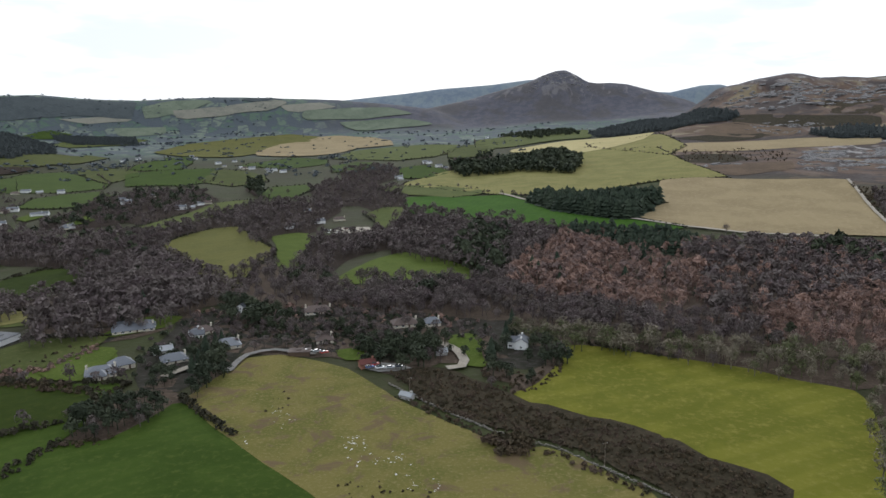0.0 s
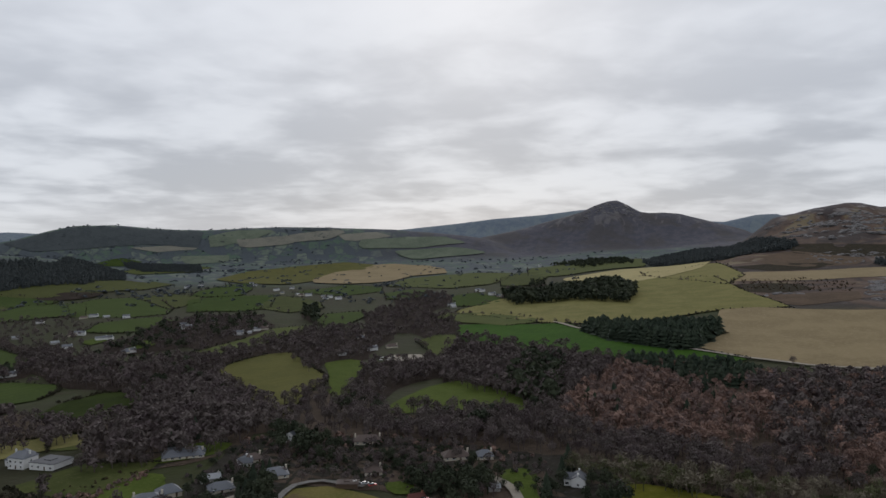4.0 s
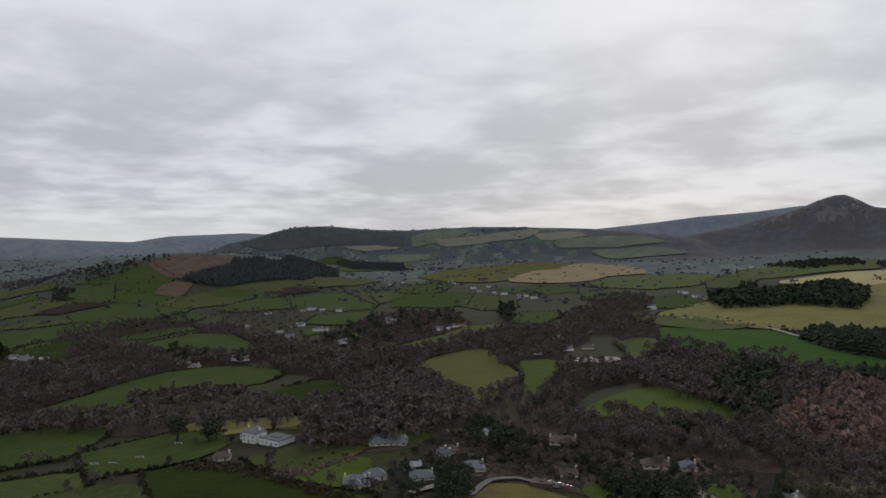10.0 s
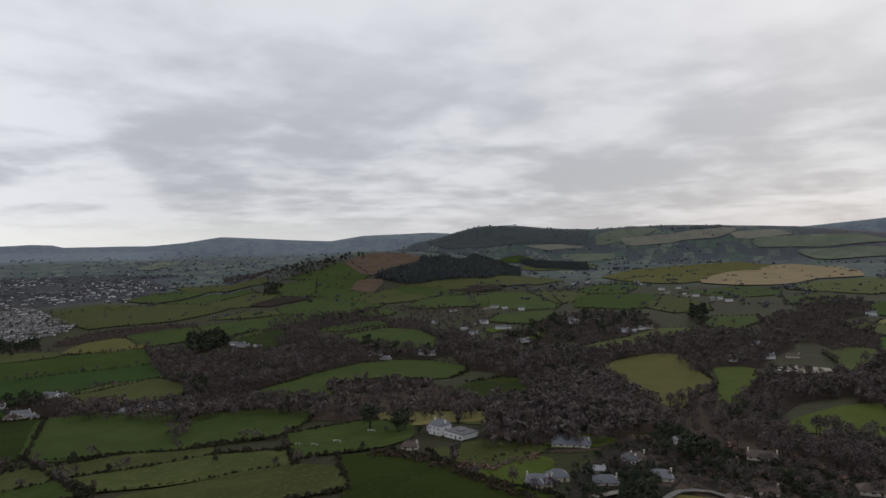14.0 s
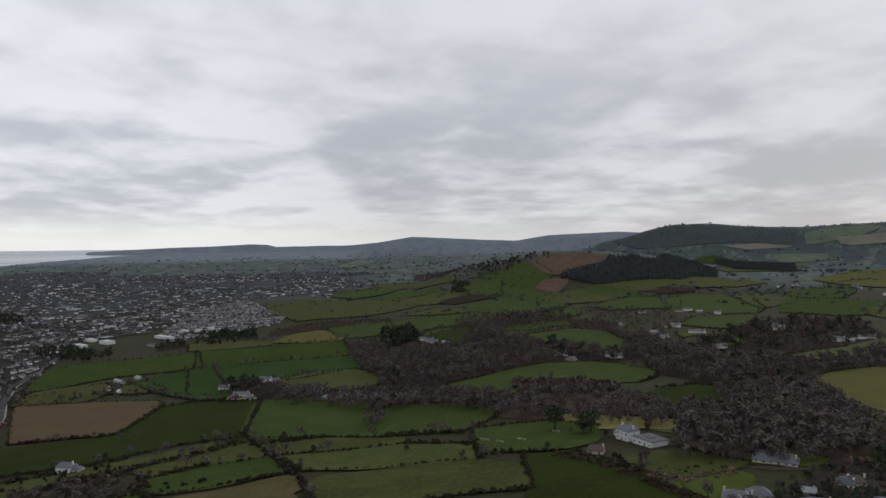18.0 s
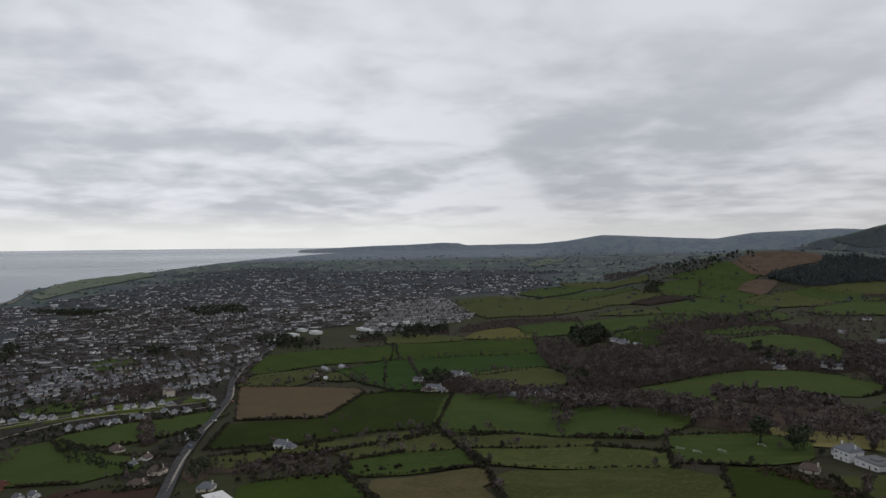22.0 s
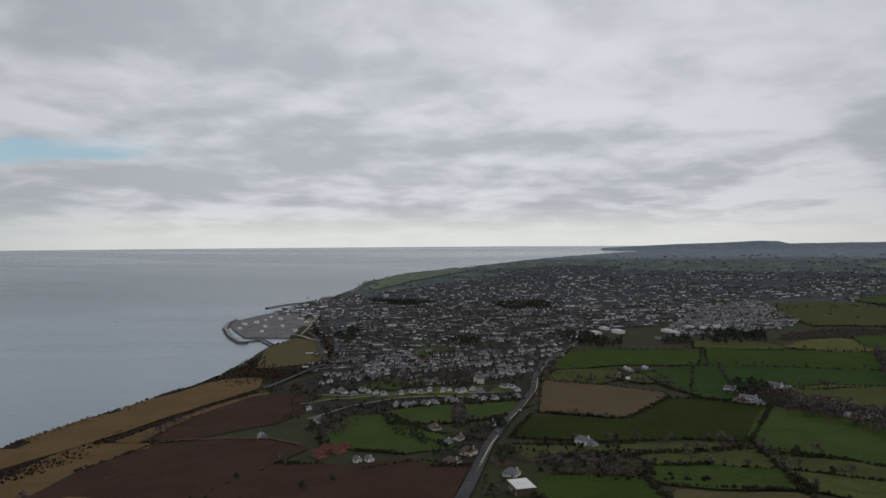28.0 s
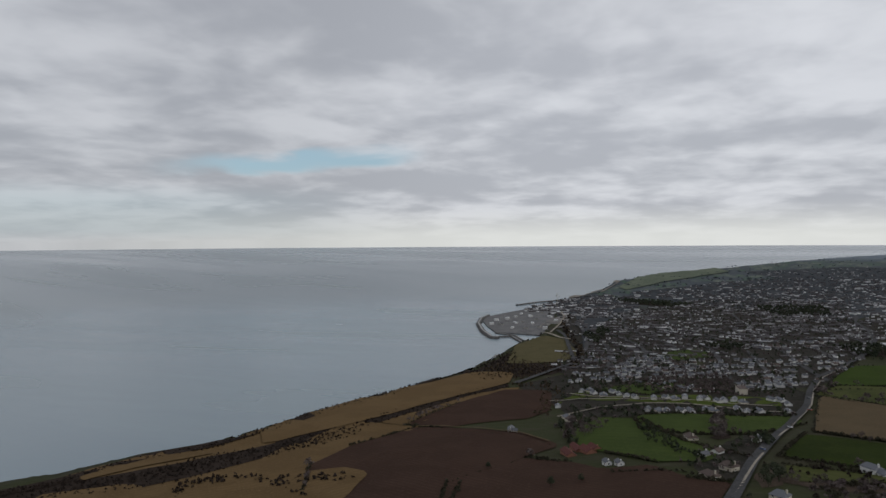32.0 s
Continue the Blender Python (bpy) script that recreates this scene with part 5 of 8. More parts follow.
WHEEL = mesh_of("wheel", *limb((0, -0.1, 0), (0, 0.1, 0), 0.32, 0.32, 12), ["rubber"])
CARS = {p: car_parts(p) for p in ("paint_white", "paint_silver", "paint_dark", "paint_red", "paint_blue")}
CAR_WORDS = {"paint_white": "white", "paint_silver": "silver", "paint_dark": "dark", "paint_red": "red", "paint_blue": "blue"}


def car(at, turn, paint):
    body, cabin, L, W = CARS[paint]
    root = tagged(new("car"), CAR_WORDS[paint] + " hatchback car standing on the road", "car", group="cars")
    part("body", body, root)
    part("cabin", cabin, root, "dark glass cabin")
    for x in (-.31, .31):
        for y in (-.46, .46):
            part("wheel", WHEEL, root).location = (x * L, y * W, 0.32)
    stand(root, *at, turn, -0.9 * (1 + math.hypot(*at) / 600))


def cars(pts, turn=0, spread=15):
    for i, q in enumerate(pts):
        COUNT[0] += 1
        car(q, turn + ((COUNT[0] * 53) % 30 - 15) * spread / 15, list(CARS)[COUNT[0] % 5])


def goal(pts, turn=20):
    for q in pts:
        root = tagged(new("football_goal"), "white metal football goal with a net", "goal", group="goals")
        for x in (-3.6, 3.6):
            v, f = limb((x, 0, 0), (x, 0, 2.4), 0.09, 0.09, 6)
            part("post", mesh_of("post", v, f, ["net_white"]), root)
            v, f = limb((x, 0, 2.4), (x, 1.8, 0), 0.06, 0.06, 5)
            part("stay", mesh_of("stay", v, f, ["net_white"]), root)
        v, f = limb((-3.6, 0, 2.4), (3.6, 0, 2.4), 0.09, 0.09, 6)
        part("crossbar", mesh_of("crossbar", v, f, ["net_white"]), root)
        bits = [limb((-3.6 + i * 0.6, 0, 2.35), (-3.6 + i * 0.6, 1.8, 0.05), 0.02, 0.02, 3) for i in range(13)]
        bits += [limb((-3.6, j * 0.3, 2.4 - j * 0.4), (3.6, j * 0.3, 2.4 - j * 0.4), 0.02, 0.02, 3) for j in range(1, 7)]
        v, f = join(bits)
        part("net", mesh_of("net", v, f, ["net_white"]), root, "white net")
        stand(root, *q, turn, -0.5)
        root.matrix_basis = root.matrix_basis @ Matrix.Diagonal((0.7, 0.7, 0.8, 1))


def mole(pts, width=14, tall=4.5, name="breakwater"):
    """A harbour arm of dark armour rock with a pale concrete walk."""
    q = along(pts, 7)
    g = np.gradient(q, axis=0)
    g /= np.hypot(*g.T)[:, None]
    s = np.stack([-g[:, 1], g[:, 0]], 1)
    prof = [(-0.5, -3), (-0.22, tall), (0.22, tall), (0.5, -3)]
    P = np.concatenate([np.stack([*(q + s * w * width).T, np.full(len(q), z)], 1)[:, None] for w, z in prof], 1).reshape(-1, 3)
    i, j = np.meshgrid(np.arange(len(q) - 1), np.arange(3), indexing="ij")
    f = np.stack([i * 4 + j, (i + 1) * 4 + j, (i + 1) * 4 + j + 1, i * 4 + j + 1], -1).reshape(-1, 4)
    root = tagged(new(name), "harbour breakwater of dark armour rock", "breakwater", group="harbour")
    part("core", mesh_of("core", squeeze(P), f, ["armour_rock"]), root)
    P = np.concatenate([np.stack([*(q + s * w * width).T, np.full(len(q), tall + 0.4)], 1)[:, None] for w in (-0.13, 0.13)], 1).reshape(-1, 3)
    i = np.arange(len(q) - 1)
    part("walkway", mesh_of("walkway", squeeze(P), np.stack([i * 2, i * 2 + 1, i * 2 + 3, i * 2 + 2], 1), ["concrete"]), root, "pale concrete walkway")
    rs = np.random.RandomState(len(q))
    V, F, o = [], [], 0
    for k in range(len(q)):
        for _ in range(5):
            v, ff = LUMPS[rs.randint(5)]
            w = rs.choice([-1, 1]) * rs.uniform(0.24, 0.5)
            c = q[k] + s[k] * w * width
            z = tall + (abs(w) - 0.22) / 0.28 * (-3 - tall)
            V.append(v * rs.uniform(0.9, 1.7) + (c[0], c[1], z))
            F.append(ff + o)
            o += len(v)
    part("armour", mesh_of("armour", squeeze(np.concatenate(V)), np.concatenate(F), ["armour_rock"]), root)["kind"] = "stuff"


def tower_crane(at, tall=42.0):
    root = tagged(new("tower_crane"), "slim pale tower crane above the harbour", "crane", group="cranes")
    for name, p, q, r in (("mast", (0, 0, 0), (0, 0, tall), 0.7), ("jib", (-12, 0, tall - 3), (34, 0, tall - 3), 0.5), ("tie", (0, 0, tall + 4), (30, 0, tall - 3), 0.15),
                          ("back_tie", (0, 0, tall + 4), (-11, 0, tall - 3), 0.15), ("peak", (0, 0, tall - 3), (0, 0, tall + 4), 0.4)):
        v, f = limb(p, q, r, r, 4)
        part(name, mesh_of(name, v, f, ["crane_yellow"]), root)
    part("counterweight", made("counterweight", lambda bm: box(bm, -12, -9, -0.8, 0.8, tall - 6, tall - 3.4), "concrete"), root)
    stand(root, *at[0], 30)


def far_trees(az0, az1, d0, d1, count, seed, tall=5.0, mat="haze_leaf", kit="bush_far", label="far hedgerows and copses, haze in the colour"):
    """Hedgerows and copses of the far country, in loose lines and clumps; their leaf colour holds painted haze."""
    rs = np.random.RandomState(seed)
    a = np.radians(rs.uniform(az0, az1, count * 4))
    d = np.exp(rs.uniform(math.log(d0), math.log(d1), count * 4))
    x, y = -np.sin(a) * d, np.cos(a) * d
    k = np.abs(ripple(x, y, 260, seed)) < 0.06 + 0.35 * (ripple(x, y, 900, seed + 1) > 0.55)
    q = np.stack([x[k], y[k]], 1)[:count]
    q = q[(height(q[:, 0], q[:, 1]) > 3)]
    me = strew("far_trees", KITS[kit], q, tall * rs.uniform(0.5, 1.2, len(q)) * (1 + np.hypot(*q.T) / 9000), mat, seed=seed, wide=(1.2, 2.6))
    tagged(new("far_trees", me), label, "trees", group="far woods", kind="stuff")


def outcrop(pts, step=9.0, size=3.0, mat="rock_face"):
    """Bare rock breaking through the heather."""
    COUNT[0] += 1
    rs = np.random.RandomState(COUNT[0])
    q = scatter(pts, step, COUNT[0])
    q = q[ripple(q[:, 0], q[:, 1], 70, 5) > 0.05]
    me = strew("outcrop", LUMPS, q, size * rs.uniform(0.4, 1.5, len(q)), mat, seed=COUNT[0], wide=(0.8, 2.2))
    if me:
        tagged(new("outcrop", me), "grey rock outcrops in brown heather", "rocks", group="outcrops", kind="stuff")


def quay(pts, level=2.6, mat="dock"):
    """A flat harbour quay with a wall down into the water."""
    p = np.array(pts, float)
    n = len(p)
    bm = bmesh.new()
    top = [bm.verts.new(q) for q in squeeze(np.column_stack([p, np.full(n, level)]))]
    low = [bm.verts.new(q) for q in squeeze(np.column_stack([p, np.full(n, -4.0)]))]
    bm.faces.new(top)
    for i in range(n):
        bm.faces.new((low[i], low[(i + 1) % n], top[(i + 1) % n], top[i]))
    tagged(new("quay", from_bm("quay", bm, mat)), "grey concrete harbour quay", "quay", group="harbour", kind="structure")


def boat_meshes():
    def hull(bm):
        prof = [(-5, 1.5), (-2, 1.7), (2, 1.5), (5, 0.05)]
        a = [bm.verts.new((x, y, 1.0)) for x, y in prof] + [bm.verts.new((x, -y, 1.0)) for x, y in prof[::-1]]
        b = [bm.verts.new((x * 0.9, y * 0.5, -0.4)) for x, y in prof] + [bm.verts.new((x * 0.9, -y * 0.5, -0.4)) for x, y in prof[::-1]]
        bm.faces.new(a)
        for i in range(8):
            bm.faces.new((b[i], b[(i + 1) % 8], a[(i + 1) % 8], a[i]))
    return made("hull", hull, "paint_white"), made("cabin", lambda bm: box(bm, -2, 1.2, -0.9, 0.9, 1.0, 1.9), "render_white"), mesh_of("mast", *limb((0.6, 0, 1), (0.6, 0, 12), 0.12, 0.06, 5), ["paint_silver"])


BOAT = boat_meshes()


def boats(pts, count, turn=20):
    COUNT[0] += 1
    q = scatter(pts, 14, COUNT[0])[:count]
    for i, (x, y) in enumerate(q):
        root = tagged(new("boat"), "small white sailing boat moored in the harbour", "boat", group="boats")
        for nm, me in zip(("hull", "cabin", "mast"), BOAT):
            part(nm, me, root)
        p = squeeze([[x, y, 0.0]])[0]
        root.matrix_basis = pose(*p, 0, 0, turn + (i * 67) % 40)


def bushes(pts, step=5.0, tall=3.0):
    """Garden shrubs, dark evergreen and bare by turns."""
    scrub(pts, step, tall, "evergreen")
    scrub(pts, step * 1.1, tall * 0.8, "twigs")


# ---------------------------------------------------------------- the plan: fields, woods, hedges and houses, placed and sized to fit the camera's view, metres before squeeze()
field('sward', [(-212, 309), (-153, 304), (-150, 266), (-152, 248), (-156, 222)])
field('sward', [(-154, 218), (-147, 243), (-128, 245), (-119, 270), (-117, 283), (-86, 247), (-67, 227), (-43, 204), (-32, 180), (-131, 181)])
field('rough', [(-117, 285), (-107, 322), (-106, 338), (-87, 343), (-67, 333), (-49, 320), (-27, 288), (-9, 268), (7, 251), (21, 235), (32, 240), (41, 235), (57, 214), (66, 203), (64, 180), (-32, 180), (-43, 204), (-67, 227), (-86, 247)])
field('spring', [(62, 349), (71, 349), (108, 327), (136, 315), (151, 295), (169, 283), (167, 268), (151, 233), (132, 198), (120, 168), (99, 170), (107, 205), (102, 219), (88, 234), (76, 251), (67, 258), (55, 263), (47, 271), (32, 279), (30, 288), (41, 297), (55, 322)])
field('heath', [(-29, 319), (-10, 322), (18, 301), (32, 279), (47, 271), (67, 259), (88, 234), (102, 219), (107, 205), (95, 178), (72, 180), (66, 214), (42, 240), (18, 254), (-12, 282)])
field('lawn', [(-4, 366), (7, 377), (18, 367), (15, 339), (19, 319), (7, 322), (1, 347)])
field('emerald', [(-63, 1058), (87, 1058), (108, 975), (139, 895), (191, 805), (237, 725), (203, 707), (127, 770), (35, 833), (-51, 917)])
field('fallow', [(330, 1105), (571, 1016), (526, 905), (459, 735), (438, 639), (411, 656), (311, 692), (247, 727), (198, 835), (276, 944)])
field('hay', [(-70, 1272), (2, 1447), (237, 1330), (331, 1712), (436, 1553), (410, 1275), (421, 1089), (330, 1105), (113, 1060), (88, 1071), (-73, 1230)])
field('pale', [(151, 1851), (382, 1984), (546, 1901), (479, 1763), (256, 1585), (152, 1775)])
field('spring', [(103, 2483), (455, 2471), (386, 2046), (160, 1963), (95, 2091)])
field('meadow', [(-301, 447), (-282, 447), (-264, 415), (-277, 410)])
field('lawn', [(-207, 317), (-205, 360), (-185, 365), (-170, 341), (-176, 316), (-197, 311)])
field('olive', [(-245, 360), (-237, 378), (-199, 380), (-198, 365), (-214, 330), (-224, 327)])
field('lawn', [(-202, 380), (-199, 415), (-189, 426), (-167, 424), (-168, 400), (-190, 382)])
field('lawn', [(-60, 348), (-47, 354), (-42, 332), (-56, 333)])
field('hay', [(-351, 406), (-316, 430), (-280, 446), (-269, 424), (-311, 389), (-331, 385)])
field('lush', [(-292, 304), (-278, 325), (-222, 317), (-169, 299), (-148, 272), (-219, 226), (-260, 277)])
field('olive', [(-252, 342), (-233, 376), (-202, 380), (-196, 362), (-208, 330), (-229, 328)])
field('lawn', [(-202, 321), (-194, 357), (-179, 360), (-172, 322), (-171, 310), (-189, 312)])
field('olive', [(-900, 131), (-919, 216), (-870, 211), (-825, 176), (-866, 132)])
field('clay', [(-856, 119), (-755, 223), (-732, 222), (-619, 154), (-674, 93)])
field('stubble', [(-633, -440), (-669, -432), (-734, -414), (-821, -396), (-895, -359), (-1023, -327), (-1031, -283), (-941, -266), (-790, -317), (-708, -342), (-655, -370), (-611, -395), (-577, -402)])
field('stubble', [(-679, -328), (-759, -298), (-866, -277), (-910, -239), (-891, -241), (-798, -268), (-671, -288)])
field('plough', [(-671, -288), (-798, -268), (-891, -241), (-889, -194), (-765, -170), (-723, -184), (-665, -251)])
field('stubble', [(-512, -356), (-567, -367), (-671, -357), (-655, -276), (-571, -299), (-503, -301), (-457, -296), (-449, -313)])
field('plough', [(-503, -301), (-571, -299), (-651, -275), (-652, -246), (-636, -162), (-584, -121), (-551, -136), (-454, -164), (-385, -146), (-428, -263)])
field('plough', [(-454, -164), (-531, -131), (-518, -99), (-490, -70), (-498, -38), (-464, -13), (-464, 11), (-393, -2), (-335, -4), (-385, -146)])
field('green', [(-637, -113), (-713, -101), (-696, -65), (-633, -49), (-553, 2), (-521, -2), (-517, -31), (-552, -69), (-590, -98)])
field('green', [(-650, -50), (-718, -61), (-733, 3), (-743, 75), (-717, 76), (-660, 40), (-630, -7)])
field('worn', [(-1122, -312), (-1361, -357), (-1525, -338), (-1466, -277), (-1248, -211), (-1161, -225)])
field('haze_green', [(-3197, -370), (-4725, -354), (-5641, 32), (-4866, 146), (-3589, -212), (-3006, -311)])
field('stubble', [(-444, -484), (-524, -473), (-522, -426), (-468, -453), (-418, -462)])
field('stubble', [(-371, -448), (-406, -410), (-393, -355), (-333, -323), (-308, -411)])
field('stubble', [(-391, -349), (-451, -326), (-489, -273), (-477, -247), (-415, -232), (-361, -217), (-340, -307)])
field('green', [(-1607, 1432), (-1537, 1501), (-1558, 1595), (-1516, 1588), (-1367, 1509), (-1365, 1486), (-1456, 1440)])
field('green', [(-1454, 1263), (-1541, 1355), (-1529, 1398), (-1456, 1440), (-1358, 1485), (-1333, 1447), (-1326, 1413), (-1355, 1377), (-1333, 1292), (-1361, 1244)])
field('green', [(-1319, 1282), (-1348, 1370), (-1318, 1405), (-1258, 1359), (-1210, 1354), (-1171, 1265), (-1216, 1261)])
field('olive', [(-1603, 1172), (-1575, 1269), (-1423, 1228), (-1398, 1184), (-1369, 1103), (-1437, 1050)])
field('green', [(-1134, 1016), (-1200, 1062), (-1285, 1246), (-1215, 1251), (-1141, 1233), (-1066, 1228), (-1025, 1147), (-996, 1062), (-1009, 1039), (-1001, 970)])
field('olive', [(-1229, 909), (-1258, 1001), (-1203, 1018), (-1127, 990), (-1167, 940)])
field('lush', [(-861, 668), (-896, 721), (-898, 769), (-891, 788), (-817, 718), (-764, 654), (-809, 651)])
field('green', [(-1186, 1427), (-1176, 1490), (-1067, 1521), (-1026, 1523), (-1010, 1463), (-1058, 1414), (-1147, 1411)])
field('olive', [(-1172, 1275), (-1202, 1364), (-1188, 1426), (-1137, 1398), (-1061, 1397), (-1038, 1349), (-1062, 1307), (-1081, 1254)])
field('olive', [(-1181, 1509), (-1134, 1616), (-1081, 1793), (-1130, 2174), (-1024, 2048), (-1008, 1797), (-1013, 1622), (-1075, 1532)])
field('green', [(-952, 1216), (-1002, 1319), (-1009, 1415), (-929, 1462), (-807, 1269), (-878, 1231), (-906, 1193)])
field('green', [(-965, 1080), (-984, 1158), (-911, 1079), (-881, 1015), (-927, 1022)])
field('green', [(-822, 801), (-845, 858), (-851, 926), (-828, 953), (-795, 928), (-801, 883), (-797, 826)])
field('green', [(-732, 728), (-742, 763), (-744, 821), (-743, 880), (-691, 882), (-591, 802), (-549, 753), (-536, 728), (-583, 722), (-656, 755), (-711, 742)])
field('green', [(-917, 1436), (-932, 1545), (-898, 1601), (-804, 1546), (-687, 1369), (-653, 1281), (-693, 1235), (-785, 1236)])
field('olive', [(-874, 1633), (-859, 1719), (-763, 1657), (-694, 1506), (-679, 1371)])
field('sward', [(-751, 1660), (-794, 1820), (-807, 2049), (-779, 2077), (-709, 1866), (-657, 1667)])
field('sward', [(-610, 1331), (-713, 1568), (-662, 1642), (-565, 1667), (-493, 1398), (-512, 1331), (-564, 1351)])
field('olive', [(-486, 1398), (-553, 1654), (-479, 1579), (-417, 1503), (-376, 1378), (-406, 1300)])
field('green', [(-643, 1046), (-669, 1129), (-642, 1188), (-622, 1219), (-583, 1166), (-574, 1081), (-581, 1036)])
field('lawn', [(-598, 940), (-593, 983), (-565, 962), (-559, 903)])
field('lawn', [(-514, 916), (-499, 958), (-466, 905), (-480, 863)])
field('dry', [(-949, 2300), (-979, 2675), (-910, 3002), (-784, 3463), (-607, 3134), (-572, 2782), (-672, 2673), (-618, 2228), (-651, 2028), (-797, 2123)])
field('fallow', [(-618, 2228), (-650, 2674), (-581, 2821), (-580, 3129), (-506, 3227), (-315, 2949), (-222, 2639), (-191, 2366), (-299, 2303), (-361, 2034), (-459, 2025), (-585, 2110)])
field('green', [(-503, 1814), (-451, 1990), (-348, 1878), (-326, 1758), (-408, 1679), (-517, 1753)])
field('dry', [(-290, 702), (-288, 766), (-274, 807), (-256, 819), (-231, 762), (-205, 715), (-180, 670), (-169, 619), (-174, 589), (-170, 561), (-161, 513), (-170, 483), (-190, 518), (-205, 553), (-237, 601), (-270, 657)])
field('lawn', [(-196, 751), (-176, 776), (-154, 765), (-144, 697), (-136, 634), (-131, 577), (-139, 561), (-153, 597), (-170, 673)])
field('meadow', [(-376, 842), (-362, 898), (-352, 960), (-347, 1050), (-318, 1078), (-311, 1026), (-325, 933), (-337, 854), (-351, 812)])
field('green', [(-298, 1125), (-319, 1268), (-275, 1311), (-252, 1222), (-257, 1092)])
field('green', [(-1987, 3239), (-2004, 3510), (-1875, 3419), (-1829, 3262)])
field('meadow', [(-1586, 2828), (-1701, 3404), (-1370, 3107), (-1263, 2745), (-1386, 2719), (-1408, 2606)])
field('meadow', [(-299, 1907), (-283, 2180), (-173, 2249), (-92, 2292), (7, 2272), (-15, 1968), (-60, 1825), (-135, 1759)])
field('green', [(-271, 1678), (-225, 1729), (-194, 1695), (-202, 1551), (-249, 1544)])
field('sward', [(-94, 1361), (-96, 1543), (-63, 1571), (-38, 1500), (-11, 1426), (-54, 1355)])
field('meadow', [(-94, 1222), (-48, 1213), (3, 1168), (42, 1123), (41, 1095), (3, 1062), (-60, 1098), (-108, 1175)])
field('olive', [(13, 2058), (53, 2229), (113, 2209), (118, 2037), (85, 1910), (54, 1765), (8, 1774)])
field('meadow', [(-84, 848), (-105, 912), (-88, 960), (-59, 954), (-68, 889), (-73, 791)])
field('lawn', [(-92, 518), (-83, 566), (-70, 608), (-45, 650), (-25, 637), (2, 596), (26, 535), (16, 516), (-21, 516), (-48, 520), (-78, 504)])
field('sward', [(-1118, 412), (-1074, 459), (-1015, 606), (-877, 533), (-894, 470), (-934, 399), (-947, 345)])
field('emerald_dull', [(-934, 334), (-921, 394), (-880, 462), (-861, 528), (-744, 469), (-755, 428), (-745, 383), (-749, 363), (-791, 338), (-732, 286), (-763, 273)])
field('olive', [(-742, 359), (-755, 412), (-746, 463), (-681, 453), (-635, 418), (-636, 374), (-696, 351)])
field('dry', [(-1090, 534), (-1159, 597), (-1177, 661), (-1063, 635), (-1027, 616), (-1036, 566)])
field('olive', [(-1215, 435), (-1213, 474), (-1113, 518), (-1080, 513), (-1113, 455), (-1143, 409)])
field('green', [(-1184, 697), (-1203, 762), (-1166, 799), (-1089, 753), (-1017, 691), (-1033, 642), (-1094, 656)])
field('olive', [(-1640, 780), (-1713, 866), (-1720, 1013), (-1722, 1072), (-1581, 1093), (-1413, 1063), (-1378, 986), (-1348, 885), (-1393, 791), (-1393, 732), (-1451, 748)])
field('olive', [(-1678, 798), (-1830, 880), (-1869, 983), (-1765, 1031), (-1682, 884)])
field('green', [(-1941, 1134), (-2078, 1317), (-2110, 1410), (-1945, 1392), (-1811, 1189), (-1774, 1105)])
field('olive', [(-2276, 1522), (-2207, 1607), (-1757, 1460), (-1651, 1393), (-1971, 1435), (-2043, 1413)])
field('green', [(-1710, 1123), (-1835, 1336), (-1677, 1327), (-1586, 1286), (-1644, 1238), (-1571, 1124)])
field('olive', [(-1536, 1109), (-1584, 1253), (-1454, 1257), (-1385, 1150), (-1365, 1098), (-1437, 1081)])
field('green', [(-1148, 808), (-1128, 892), (-1096, 970), (-1088, 1041), (-1013, 984), (-971, 900), (-968, 843), (-976, 784), (-977, 735), (-1057, 750)])
field('green', [(-1549, 1349), (-1488, 1360), (-1453, 1383), (-1355, 1289), (-1392, 1252), (-1502, 1299)])
field('green', [(-893, 689), (-948, 755), (-902, 785), (-852, 754), (-837, 695)])
field('green', [(-529, 427), (-535, 446), (-535, 500), (-542, 547), (-540, 599), (-517, 629), (-480, 640), (-429, 627), (-413, 604), (-406, 571), (-419, 558), (-448, 545), (-479, 532), (-494, 507), (-477, 471), (-452, 450), (-448, 435), (-480, 427)])
field('lush', [(-349, 498), (-357, 546), (-347, 582), (-320, 584), (-300, 545), (-305, 505), (-325, 490)])
field('thicket', [(-462, 460), (-486, 482), (-494, 507), (-479, 532), (-427, 552), (-396, 536), (-388, 494), (-416, 476)])
field('bracken', [(-1522, 1594), (-1554, 1657), (-1566, 1730), (-1521, 1805), (-1432, 1830), (-1369, 1803), (-1352, 1728), (-1357, 1610), (-1341, 1524), (-1367, 1509)])
field('bracken', [(-1298, 1374), (-1346, 1465), (-1338, 1487), (-1286, 1514), (-1233, 1420), (-1212, 1366)])
field('thicket', [(-1360, 1095), (-1400, 1141), (-1395, 1196), (-1379, 1236), (-1297, 1249), (-1284, 1174), (-1276, 1080)])
field('thicket', [(-1078, 1518), (-1064, 1588), (-1023, 1641), (-976, 1658), (-969, 1555), (-1025, 1487)])
wood([(-834, 624), (-760, 612), (-760, 650), (-887, 784), (-832, 800), (-727, 723), (-707, 738), (-652, 750), (-577, 714), (-532, 721), (-482, 686), (-496, 653), (-537, 636), (-547, 603), (-547, 562), (-541, 520), (-540, 468), (-557, 447), (-591, 442)], 10, 11)
wood([(-631, 667), (-644, 741), (-569, 705), (-524, 712), (-490, 665), (-539, 639)], 20, 13, "leaf")
